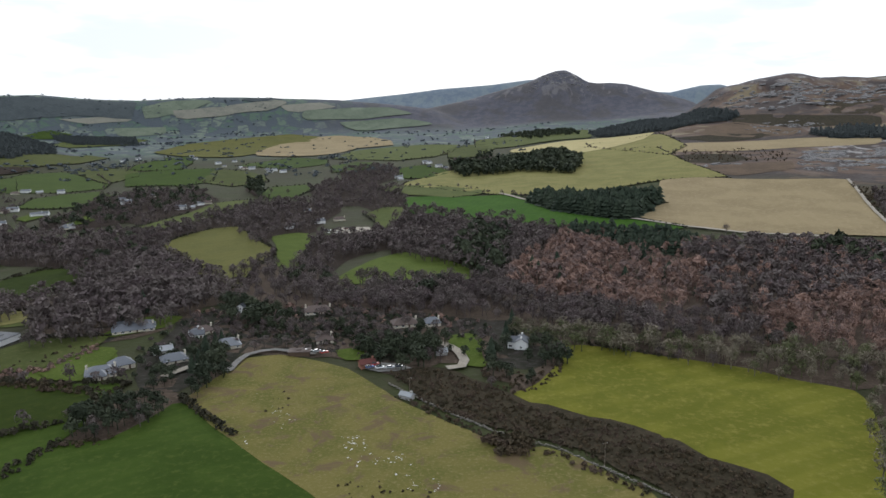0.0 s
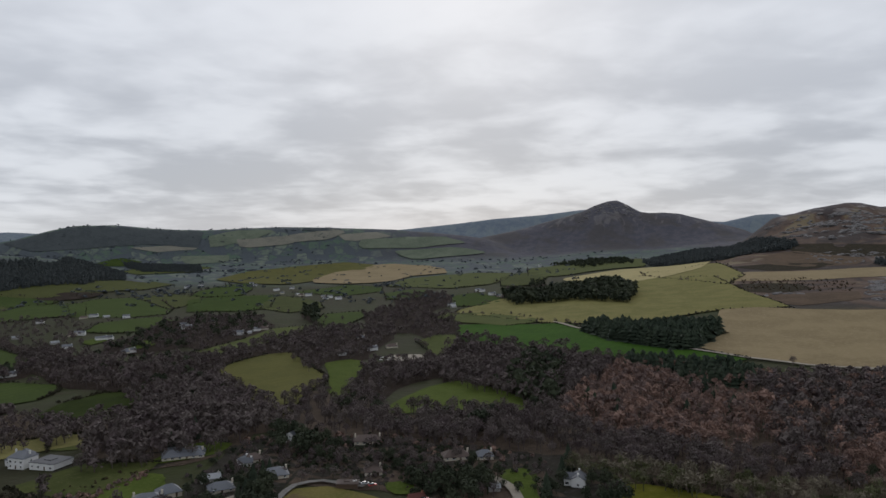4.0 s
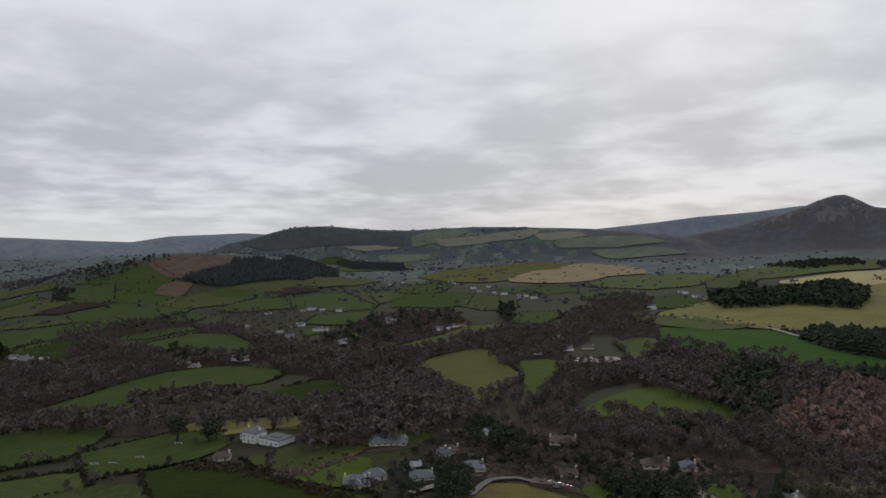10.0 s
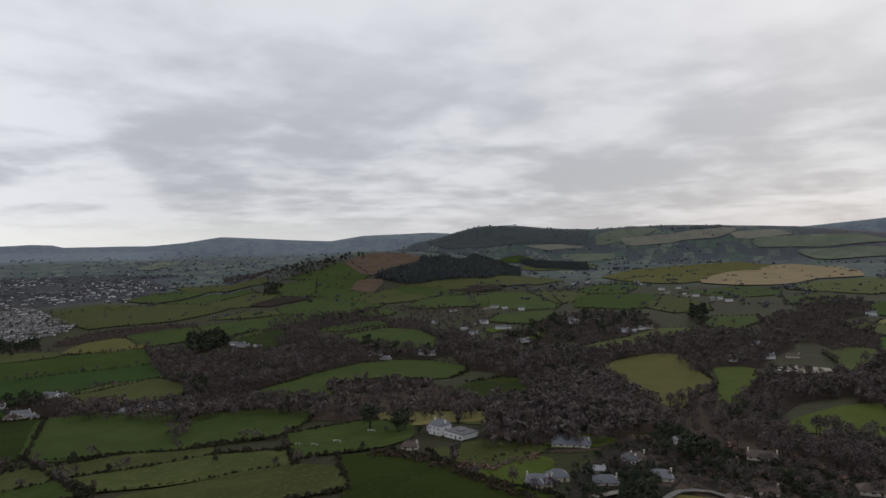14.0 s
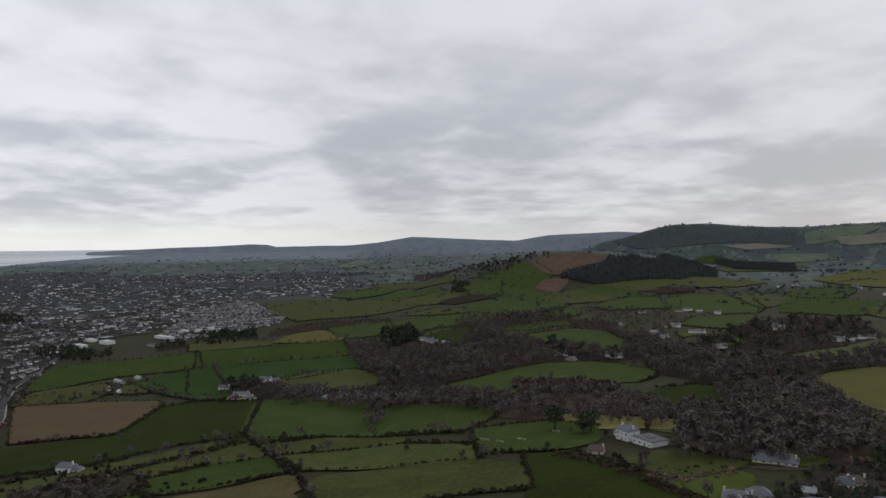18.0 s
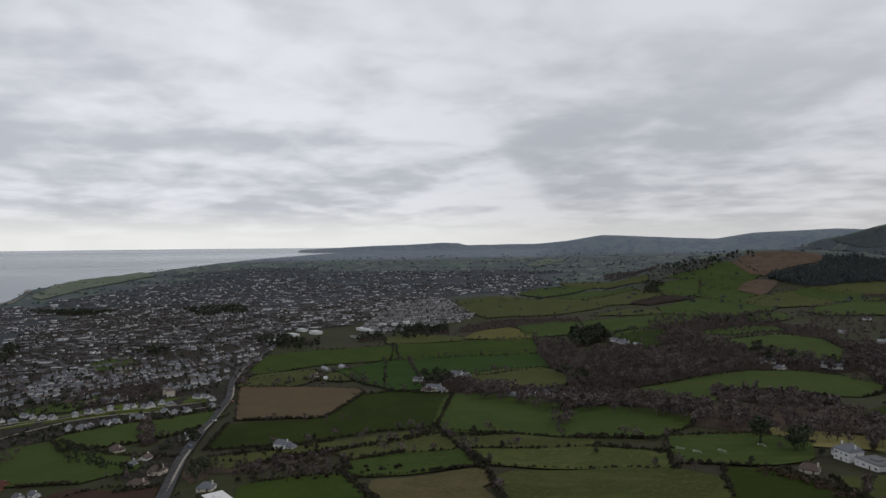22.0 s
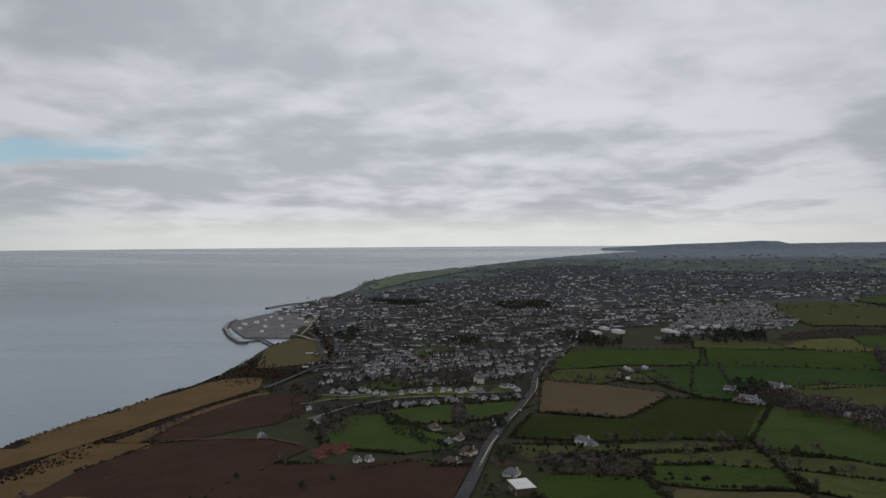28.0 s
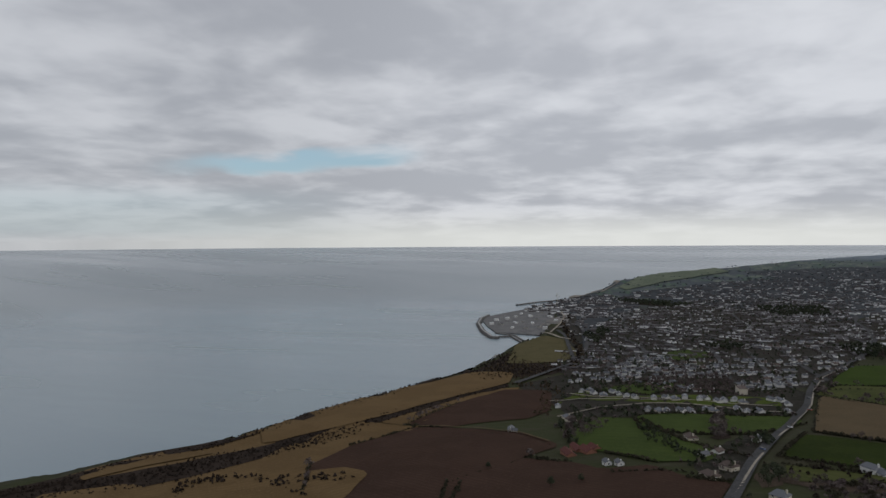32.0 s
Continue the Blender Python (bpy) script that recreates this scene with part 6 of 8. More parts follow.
wood([(-524, 712), (-584, 802), (-585, 846), (-509, 814), (-432, 769), (-398, 796), (-349, 782), (-293, 701), (-256, 626), (-195, 525), (-182, 472), (-199, 432), (-234, 449), (-260, 462), (-287, 520), (-323, 575), (-364, 603), (-409, 621), (-434, 638), (-482, 686)], 9.5, 12)
wood([(-501, 802), (-391, 782), (-289, 683), (-197, 524), (-203, 439), (-288, 531)], 30, 13, "leaf")
wood([(-1070, 952), (-993, 956), (-999, 1043), (-978, 1110), (-854, 1012), (-760, 1000), (-673, 913), (-560, 867), (-517, 785), (-581, 801), (-701, 894), (-781, 911), (-828, 953), (-807, 842), (-843, 800), (-888, 780), (-949, 798), (-999, 845)], 12, 9)
wood([(-932, 886), (-957, 985), (-956, 1085), (-864, 1016), (-857, 882)], 26, 10, "leaf")
wood([(-979, 1160), (-894, 1214), (-775, 1199), (-659, 1064), (-558, 878), (-673, 913), (-789, 1008)], 14, 9)
wood([(-368, 797), (-342, 848), (-323, 927), (-301, 1021), (-241, 1065), (-168, 1041), (-147, 937), (-157, 844), (-154, 765), (-187, 770), (-198, 746), (-189, 682), (-227, 746), (-258, 814), (-288, 785), (-295, 705), (-326, 731)], 10, 11)
wood([(-528, 875), (-559, 1034), (-576, 1152), (-546, 1237), (-455, 1241), (-357, 1081), (-380, 1013), (-430, 973), (-418, 889), (-452, 836), (-481, 826)], 21, 12, "leaf")
wood([(-528, 875), (-559, 1034), (-576, 1152), (-546, 1237), (-455, 1241), (-357, 1081), (-380, 1013), (-430, 973), (-418, 889), (-452, 836), (-481, 826)], 12, 9)
wood([(-437, 910), (-423, 1002), (-363, 1072), (-362, 964), (-374, 847)], 13, 10)
wood([(-213, 1361), (-245, 1563), (-201, 1640), (-123, 1595), (-96, 1391), (-134, 1255), (-72, 1166), (-59, 1004), (-73, 947), (-99, 923), (-130, 996), (-160, 989), (-209, 1078), (-249, 1207), (-253, 1363)], 13, 11)
wood([(-354, 1201), (-398, 1369), (-383, 1403), (-326, 1221), (-304, 1113)], 10, 15, "leaf")
wood([(-97, 629), (-112, 707), (-77, 772), (-55, 940), (-10, 918), (20, 854), (70, 825), (87, 787), (74, 754), (23, 748), (-26, 641), (-62, 671)], 10, 12)
wood([(-136, 601), (-148, 731), (-122, 777), (-77, 772), (-62, 671), (-90, 617), (-100, 539), (-117, 544)], 10, 11)
wood([(-1479, 1234), (-1557, 1305), (-1528, 1327), (-1427, 1252)], 8, 9, "leaf")
wood([(-1787, 1572), (-1642, 1582), (-1618, 1668), (-1581, 1747), (-1546, 1708), (-1549, 1618), (-1523, 1497), (-1583, 1428), (-1676, 1419), (-2252, 1687), (-2610, 1956), (-2660, 2197)], 16, 12)
wood([(-1787, 1572), (-1642, 1582), (-1618, 1668), (-1581, 1747), (-1546, 1708), (-1549, 1618), (-1523, 1497), (-1583, 1428)], 18, 13, "leaf")
wood([(-1342, 1523), (-1345, 1602), (-1330, 1717), (-1376, 1803), (-1359, 1888), (-1279, 1909), (-1865, 3125), (-1314, 2333), (-1124, 1995), (-1076, 1726), (-1150, 1597), (-1176, 1518), (-1251, 1512)], 8, 14, "conifer")
wood([(-4, 1478), (18, 1338), (50, 1335), (130, 1328), (213, 1244), (233, 1295), (266, 1427), (263, 1627), (198, 1602), (155, 1586), (99, 1535), (37, 1556)], 7, 17, "leaf")
wood([(-6, 1486), (7, 1712), (50, 1629), (36, 1510)], 9, 9)
wood([(58, 1701), (72, 1851), (107, 1851), (104, 1699)], 9, 10, "leaf")
wood([(-938, 637), (-1011, 693), (-1023, 732), (-977, 735), (-894, 678), (-857, 623), (-875, 605)], 8, 15, "leaf")
wood([(-996, 603), (-925, 628), (-836, 578), (-798, 641), (-663, 550), (-635, 603), (-565, 537), (-573, 475), (-538, 425), (-454, 431), (-428, 406), (-499, 375), (-584, 403), (-674, 449), (-740, 468), (-865, 533)], 10, 10)
wood([(-798, 505), (-699, 483), (-592, 445), (-573, 402), (-664, 443)], 18, 12, "leaf")
wood([(-701, 293), (-774, 331), (-745, 347), (-689, 348), (-633, 372), (-609, 406), (-579, 393), (-585, 370), (-623, 327), (-655, 304)], 11, 8)
wood([(-743, 297), (-802, 331), (-780, 363), (-733, 341), (-706, 301)], 10, 10, "leaf")
wood([(-1330, 685), (-1345, 763), (-1286, 844), (-1220, 858), (-1143, 790), (-1184, 697), (-1172, 616), (-1189, 554), (-1272, 605)], 13, 7)
wood([(-1203, 537), (-1148, 491), (-1168, 441), (-1224, 438), (-1365, 489), (-1356, 542), (-1339, 598)], 14, 10, "leaf")
wood([(-1686, 1401), (-1519, 1313), (-1523, 1348), (-1610, 1403)], 9, 9, "leaf")
house('villa', (-765, 2075), 15, 8, 5, 37, deco=False)
house('cottage', (-726, 1994), 17, 8, 4.2, 14, deco=False)
house('villa', (-608, 1834), 19, 8, 5, 51, deco=False)
house('bungalow', (-559, 1732), 13, 8, 3, 28, deco=False)
house('cottage', (-584, 1896), 15, 8, 4.2, 5, deco=False)
house('brown', (-493, 1673), 17, 8, 3, 42, deco=False)
house('villa', (-471, 1661), 19, 8, 5, 19, deco=False)
house('grey', (-506, 1688), 13, 8, 3, 56, deco=False)
house('villa', (-408, 1621), 15, 8, 5, 33, deco=False)
house('cottage', (-410, 1588), 17, 8, 4.2, 10, deco=False)
house('villa', (-379, 1585), 19, 8, 5, 47, deco=False)
house('bungalow', (-431, 1645), 13, 8, 3, 24, deco=False)
house('cottage', (-805, 1155), 15, 8, 4.2, 1, deco=False)
house('brown', (-652, 1008), 17, 8, 3, 38, deco=False)
house('villa', (-645, 1017), 19, 8, 5, 15, deco=False)
house('grey', (-625, 927), 13, 8, 3, 52, deco=False)
house('villa', (-574, 877), 15, 8, 5, 29, deco=False)
house('cottage', (-574, 973), 17, 8, 4.2, 6, deco=False)
house('villa', (-578, 962), 19, 8, 5, 43, deco=False)
house('bungalow', (-474, 842), 13, 8, 3, 20, deco=False)
house('cottage', (-471, 848), 15, 8, 4.2, 57, deco=False)
house('brown', (-763, 1214), 17, 8, 3, 34, deco=False)
house('villa', (-752, 1228), 19, 8, 5, 11, deco=False)
house('grey', (-724, 1222), 13, 8, 3, 48, deco=False)
house('villa', (-687, 1224), 15, 8, 5, 25, deco=False)
house('cottage', (-522, 1105), 17, 8, 4.2, 2, deco=False)
house('villa', (-502, 1072), 19, 8, 5, 39, deco=False)
house('bungalow', (-491, 1141), 13, 8, 3, 16, deco=False)
house('cottage', (-376, 1038), 15, 8, 4.2, 53, deco=False)
house('brown', (-370, 1053), 17, 8, 3, 30, deco=False)
house('villa', (-390, 1001), 19, 8, 5, 7, deco=False)
house('grey', (-378, 1007), 13, 8, 3, 44, deco=False)
house('villa', (-1265, 2881), 15, 8, 5, 21, deco=False)
house('cottage', (-902, 2024), 17, 8, 4.2, 58, deco=False)
house('villa', (-909, 1946), 19, 8, 5, 35, deco=False)
house('bungalow', (-195, 944), 13, 8, 3, 12, deco=False)
house('cottage', (-188, 810), 15, 8, 4.2, 49, deco=False)
house('brown', (-219, 1524), 17, 8, 3, 26, deco=False)
house('villa', (-101, 1360), 19, 8, 5, 3, deco=False)
house('grey', (-96, 1335), 13, 8, 3, 40, deco=False)
house('villa', (-60, 1647), 15, 8, 5, 17, deco=False)
house('cottage', (-50, 1631), 17, 8, 4.2, 54, deco=False)
house('villa', (-26, 1548), 19, 8, 5, 31, deco=False)
house('bungalow', (-10, 1508), 13, 8, 3, 8, deco=False)
house('cottage', (-851, 668), 15, 8, 4.2, 45, deco=False)
house('brown', (-833, 646), 17, 8, 3, 22, deco=False)
house('villa', (-828, 656), 19, 8, 5, 59, deco=False)
house('grey', (-806, 663), 13, 8, 3, 36, deco=False)
house('villa', (-521, 685), 15, 8, 5, 13, deco=False)
house('cottage', (-511, 682), 17, 8, 4.2, 50, deco=False)
house('villa', (-576, 658), 19, 8, 5, 27, deco=False)
house('bungalow', (-540, 635), 13, 8, 3, 4, deco=False)
house('cottage', (-160, 843), 15, 8, 4.2, 41, deco=False)
house('brown', (-139, 863), 17, 8, 3, 18, deco=False)
house('villa', (137, 2672), 19, 8, 5, 55, deco=False)
house('grey', (-721, 979), 13, 8, 3, 32, deco=False)
house('villa', (-865, 667), 15, 8, 5, 9, deco=False)
house('cottage', (-846, 665), 17, 8, 4.2, 46, deco=False)
house('villa', (-752, 351), 19, 8, 5, 23, deco=False)
house('bungalow', (-742, 359), 13, 8, 3, 0, deco=False)
house('cottage', (-752, 302), 15, 8, 4.2, 37, deco=False)
house('brown', (-687, 287), 17, 8, 3, 14, deco=False)
house('villa', (-686, 293), 19, 8, 5, 51, deco=False)
house('grey', (-604, 341), 13, 8, 3, 28, deco=False)
house('villa', (-596, 360), 15, 8, 5, 5, deco=False)
house('cottage', (-592, 378), 17, 8, 4.2, 42, deco=False)
house('villa', (-1361, 602), 19, 8, 5, 19, deco=False)
house('bungalow', (-1374, 616), 13, 8, 3, 56, deco=False)
field('sward', [(-1122, 203), (-1119, 274), (-1104, 395), (-964, 346), (-987, 250), (-953, 160), (-963, 149), (-1017, 164)])
field('olive', [(-872, 120), (-940, 149), (-928, 204), (-903, 214), (-864, 176), (-842, 144)])
field('olive', [(-858, 203), (-901, 260), (-836, 255), (-826, 231)])
field('emerald_dull', [(-909, 254), (-946, 331), (-937, 354), (-701, 284), (-719, 265), (-832, 254)])
wood([(-128, 564), (-127, 605), (-87, 511), (-73, 503), (-20, 508), (26, 511), (53, 543), (53, 481), (14, 438), (-50, 431), (-94, 446), (-124, 491)], 8, 12)
wood([(-128, 564), (-127, 605), (-87, 511), (-73, 503), (-20, 508), (26, 511), (14, 452), (-51, 445), (-96, 454), (-124, 491)], 22, 13, "leaf")
scrub([(-462, 460), (-486, 482), (-494, 507), (-479, 532), (-427, 552), (-396, 536), (-388, 494), (-416, 476)], 5, 4.5, "twigs")
wood([(-456, 380), (-440, 434), (-408, 467), (-379, 521), (-353, 507), (-320, 482), (-324, 445), (-354, 418), (-377, 381), (-429, 369)], 9, 9)
field('lush', [(-559, 54), (-655, 81), (-605, 145), (-717, 214), (-699, 256), (-650, 291), (-621, 273), (-518, 219), (-538, 183), (-527, 118), (-541, 86)])
field('green', [(-520, 227), (-641, 291), (-625, 320), (-572, 371), (-504, 332), (-506, 362), (-410, 387), (-388, 361), (-374, 320), (-420, 286), (-455, 261), (-474, 238), (-493, 224)])
field('olive', [(-468, 212), (-443, 254), (-399, 285), (-387, 278), (-411, 236), (-433, 213), (-451, 211)])
field('olive', [(-472, 131), (-487, 157), (-483, 208), (-446, 203), (-436, 196), (-462, 157), (-450, 137)])
field('green', [(-415, 121), (-445, 132), (-447, 168), (-426, 198), (-386, 194), (-392, 166), (-404, 130)])
field('sward', [(-422, 58), (-425, 65), (-414, 115), (-356, 114), (-363, 61), (-385, 51)])
field('worn', [(-391, 124), (-375, 194), (-322, 170), (-302, 160), (-331, 113)])
field('meadow', [(-420, 207), (-377, 274), (-331, 293), (-312, 276), (-346, 235), (-379, 202)])
field('olive', [(-348, 189), (-354, 203), (-307, 274), (-282, 283), (-251, 261), (-301, 167)])
field('green', [(-363, 326), (-342, 383), (-313, 390), (-288, 361), (-291, 330), (-317, 288)])
field('olive', [(-523, 53), (-509, 86), (-508, 137), (-509, 192), (-496, 204), (-491, 137), (-485, 82), (-487, 53)])
hedge([(-548, 52), (-518, 113), (-530, 180), (-501, 222)], 2.4, True)
hedge([(-497, 220), (-448, 257), (-369, 316)], 2.2, True)
hedge([(-492, 217), (-424, 202), (-362, 189), (-312, 171)], 3, True)
hedge([(-482, 59), (-482, 134), (-485, 215)], 2.6, True)
hedge([(-406, 116), (-392, 162), (-378, 197)], 2.4)
hedge([(-428, 204), (-384, 274), (-334, 298)], 2.4)
hedge([(-416, 116), (-354, 114)], 2.6)
hedge([(-367, 325), (-317, 285), (-305, 280)], 2.6, True)
hedge([(-376, 200), (-342, 237), (-307, 278)], 2)
scrub([(-473, 58), (-481, 82), (-486, 135), (-466, 138), (-420, 117), (-429, 66), (-445, 56)], 4, 3, "twigs")
scrub([(-473, 58), (-481, 82), (-486, 135), (-466, 138), (-420, 117), (-429, 66), (-445, 56)], 5, 3, "hedge_leaf")
wood([(-152, 252), (-151, 268), (-138, 287), (-121, 279), (-115, 270), (-125, 257), (-138, 248)], 4, 7.5, "leaf")
wood([(-151, 250), (-150, 267), (-137, 285), (-120, 277), (-116, 270), (-124, 255), (-138, 248)], 7, 6)
wood([(-171, 468), (-174, 524), (-171, 592), (-153, 599), (-134, 540), (-102, 514), (-89, 504), (-40, 486), (25, 487), (23, 449), (-35, 433), (-86, 433), (-132, 441)], 8, 10)
wood([(40, 476), (119, 725), (232, 642), (403, 587), (320, 462), (263, 376), (165, 345), (72, 426)], 10, 12, "larch")
road('asphalt', [(-378, 5), (-411, 11), (-480, 22), (-529, 30), (-639, 54), (-748, 82), (-808, 98), (-902, 112), (-1016, 135), (-1143, 188), (-1281, 241), (-1438, 281), (-1599, 302), (-1754, 308), (-1968, 343)], 8)
road('path', [(-378, 6), (-411, 12), (-479, 23), (-528, 32), (-637, 56), (-746, 85), (-805, 101), (-899, 115), (-1013, 139), (-1139, 191)], 1.6, "pavement", "pale concrete footpath beside the road")
road('path', [(76, 1078), (110, 988), (140, 900), (192, 810), (246, 724), (299, 691), (353, 666)], 6, "track", "pale gravel farm track")
road('yard', [(-107, 317), (-106, 334), (-104, 343), (-94, 350), (-88, 348), (-69, 342)], 3.6, "lane", "narrow grey country lane")
road('path', [(-136, 312), (-130, 324), (-115, 331)], 5, "lane", "pale gravel drive")
road('path', [(-6, 356), (2, 347), (7, 330), (5, 320), (-2, 318)], 5, "lane", "pale gravel drive")
road('clay', [(-658, -277), (-662, -250), (-639, -163), (-598, -128)], 2.5, "track", "pale earth track")
road('path', [(-724, -146), (-771, -109), (-791, -60), (-784, 4), (-761, 83)], 3, "track", "pale garden path")
road('asphalt', [(-1086, -188), (-1511, -286), (-1627, -327), (-1616, -410)], 7, "lane", "grey harbour road")
road('asphalt', [(-939, -247), (-1074, -221), (-1173, -193), (-1489, -233), (-1795, -310)], 8, "lane", "grey road")
field('path', [(-131, 766), (-130, 804), (-99, 814), (-89, 788), (-111, 763)])
field('yard', [(-44, 328), (-27, 327), (-18, 319), (-29, 314), (-40, 316)])
field('yard', [(-111, 322), (-108, 334), (-104, 326), (-106, 314)])
wood([(45, 538), (119, 725), (147, 637), (158, 548), (194, 521), (163, 434), (109, 408), (72, 426), (40, 476)], 6, 13, "larch")
wood([(168, 379), (232, 431), (304, 461), (263, 376), (225, 319), (192, 327), (165, 338)], 6, 12, "larch")
wood([(121, 733), (176, 714), (234, 648), (194, 591), (157, 635), (122, 704)], 6, 15, "conifer")
wood([(-69, 777), (-26, 833), (65, 786), (121, 733), (45, 538), (25, 496), (1, 568), (-34, 614), (-56, 630)], 7, 13)
wood([(1, 662), (26, 766), (60, 723), (45, 564), (26, 506), (10, 567)], 7, 15, "leaf")
wood([(232, 642), (294, 653), (382, 610), (403, 587), (320, 462), (232, 431), (168, 379), (150, 399), (194, 521), (199, 590)], 7, 12)
wood([(314, 619), (376, 600), (326, 517), (290, 542)], 12, 15, "leaf")
wood([(-74, 450), (-19, 479), (25, 488), (72, 426), (109, 408), (150, 399), (168, 379), (165, 338), (146, 340), (115, 350), (75, 369), (34, 399), (-34, 415), (-63, 425)], 6, 12)
wood([(23, 387), (74, 365), (114, 348), (145, 338), (192, 325), (224, 317), (205, 289), (168, 283), (149, 294), (133, 307), (106, 320), (70, 342), (58, 342), (42, 355)], 6, 10, "ivy")
wood([(160, 269), (195, 288), (188, 262), (137, 186), (126, 187), (142, 219), (160, 255)], 8, 8, "ivy")
wood([(-307, 571), (-281, 672), (-243, 590), (-193, 513), (-163, 455), (-161, 418), (-194, 384), (-226, 360), (-262, 416), (-254, 468), (-282, 526)], 7, 13)
wood([(-157, 398), (-134, 422), (-70, 425), (1, 386), (25, 371), (24, 345), (-2, 354), (-28, 332), (-60, 338), (-104, 345), (-140, 354)], 9, 7)
wood([(-150, 430), (-131, 453), (-102, 395), (-106, 382), (-132, 395)], 9, 11, "leaf")
wood([(-112, 360), (-73, 364), (-31, 371), (19, 365), (30, 345), (17, 327), (-27, 328), (-58, 348)], 12, 6, "leaf")
wood([(-118, 296), (-118, 350), (-106, 315), (-111, 284)], 4, 9, "leaf")
wood([(-143, 297), (-138, 326), (-128, 309), (-130, 281)], 5, 8, "leaf")
wood([(-44, 337), (-29, 355), (1, 354), (-5, 327), (-21, 311), (-37, 316)], 7, 10, "leaf")
wood([(15, 345), (32, 371), (31, 345), (23, 331), (27, 311), (40, 311), (54, 344), (58, 326), (38, 297), (16, 308)], 7, 9, "leaf")
wood([(108, 976), (237, 973), (270, 900), (205, 783), (174, 819), (132, 874)], 5, 19, "conifer")
wood([(421, 2192), (683, 2599), (775, 1921), (720, 1853), (569, 1881), (421, 2022)], 8, 14, "conifer")
wood([(800, 1601), (905, 1634), (987, 1559), (905, 1427), (809, 1498)], 8, 14, "conifer")
wood([(-1901, 3352), (-1438, 3217), (-1209, 2725), (-1509, 2814)], 9, 16, "conifer")
wood([(172, 2628), (425, 2524), (401, 2174), (241, 2128)], 12, 12, "leaf")
wood([(-246, 363), (-226, 360), (-195, 373), (-174, 383), (-167, 400), (-177, 407), (-232, 371)], 9, 8)
scrub([(-29, 314), (-10, 318), (18, 298), (31, 275), (46, 267), (67, 256), (87, 232), (100, 216), (106, 203), (98, 185), (75, 186), (65, 212), (42, 238), (18, 252), (-12, 280)], 1.9, 1.4)
scrub([(17, 327), (35, 312), (53, 327), (54, 316), (38, 292), (25, 283), (13, 306)], 3, 1.6)
scrub([(13, 242), (24, 247), (31, 238), (26, 229), (17, 233)], 2.0, 3.0)
scrub([(-39, 213), (-30, 217), (-7, 210), (-3, 203), (-32, 202)], 3.5, 0.9)
scrub([(-86, 287), (-72, 293), (-61, 262), (-74, 262)], 5, 0.9)
scrub([(-223, 341), (-201, 377), (-195, 372), (-204, 322), (-219, 320)], 3, 1.5)
wood([(-686, 330), (-523, 413), (-401, 402), (-349, 436), (-322, 461), (-276, 509), (-264, 636), (-178, 532), (-166, 459), (-218, 435), (-268, 426), (-336, 387), (-381, 365), (-471, 350), (-617, 296)], 8, 11)
wood([(-484, 311), (-491, 335), (-446, 302), (-446, 289)], 6, 8)
wood([(-330, 366), (-323, 370), (-312, 357), (-316, 352)], 7, 16, "leaf")
wood([(-316, 382), (-308, 385), (-298, 372), (-302, 367)], 7, 18, "leaf")
wood([(-271, 490), (-252, 621), (-175, 521), (-146, 460), (-162, 439), (-214, 427)], 8, 12)
wood([(-1269, 228), (-1291, 286), (-1183, 297), (-1116, 239)], 14, 12, "leaf")
scrub([(-424, 81), (-430, 123), (-423, 163), (-409, 161), (-411, 121), (-407, 83)], 4, 2.2, "bramble")
scrub([(-521, 32), (-533, 71), (-503, 128), (-485, 143), (-469, 116), (-490, 42)], 5, 2.6, "bramble")
wood([(-485, 33), (-497, 66), (-471, 116), (-460, 121), (-464, 62)], 8, 6)
wood([(-494, 30), (-511, 43), (-474, 44), (-456, 31)], 6, 8, "leaf")
wood([(-613, 32), (-648, 55), (-595, 48), (-582, 35)], 7, 9, "leaf")
scrub([(-584, -397), (-604, -390), (-646, -365), (-699, -337), (-776, -311), (-887, -284), (-934, -257), (-905, -245), (-853, -273), (-747, -300), (-672, -325), (-624, -352), (-567, -367), (-542, -368)], 3.0, 1.7, "bramble")
scrub([(-369, -503), (-395, -489), (-416, -478), (-422, -437), (-491, -425), (-546, -413), (-606, -364), (-644, -333), (-634, -328), (-570, -342), (-508, -384), (-450, -390), (-404, -419), (-376, -466)], 3.0, 1.7, "bramble")
scrub([(-446, -328), (-475, -285), (-477, -247), (-458, -246), (-437, -301)], 3.2, 2.6, "bramble")
scrub([(-1051, -331), (-1174, -317), (-1132, -214), (-1058, -218), (-970, -255), (-989, -300)], 4.5, 2.6)
scrub([(-934, -257), (-972, -208), (-872, -165), (-739, -158), (-730, -174), (-885, -196)], 4.5, 2.4)
wood([(-699, -133), (-714, -113), (-681, -85), (-591, -98), (-618, -117)], 9, 7)
wood([(-662, -61), (-671, -51), (-553, -16), (-528, 2), (-507, -2), (-586, -45)], 6, 5, "leaf")
hedge([(-650, -277), (-624, -159), (-582, -120)], 1.2)
hedge([(-455, -165), (-535, -132)], 1.2)
hedge([(-485, -61), (-485, -14), (-461, 17)], 2.2)
town([(-1106, -174), (-1489, -233), (-1954, -242), (-2520, -68), (-2682, 231), (-2315, 386), (-1735, 306), (-1374, 267), (-1043, 165), (-911, 107), (-960, 67), (-1039, -45), (-1025, -128)], 12, 26, 12, "town", 130, 11)
town([(-2280, -550), (-2575, -486), (-2790, -345), (-1954, -242), (-1485, -227), (-1281, -209), (-1507, -279), (-1860, -351)], 40, 32, 14, "town", 0, 26)
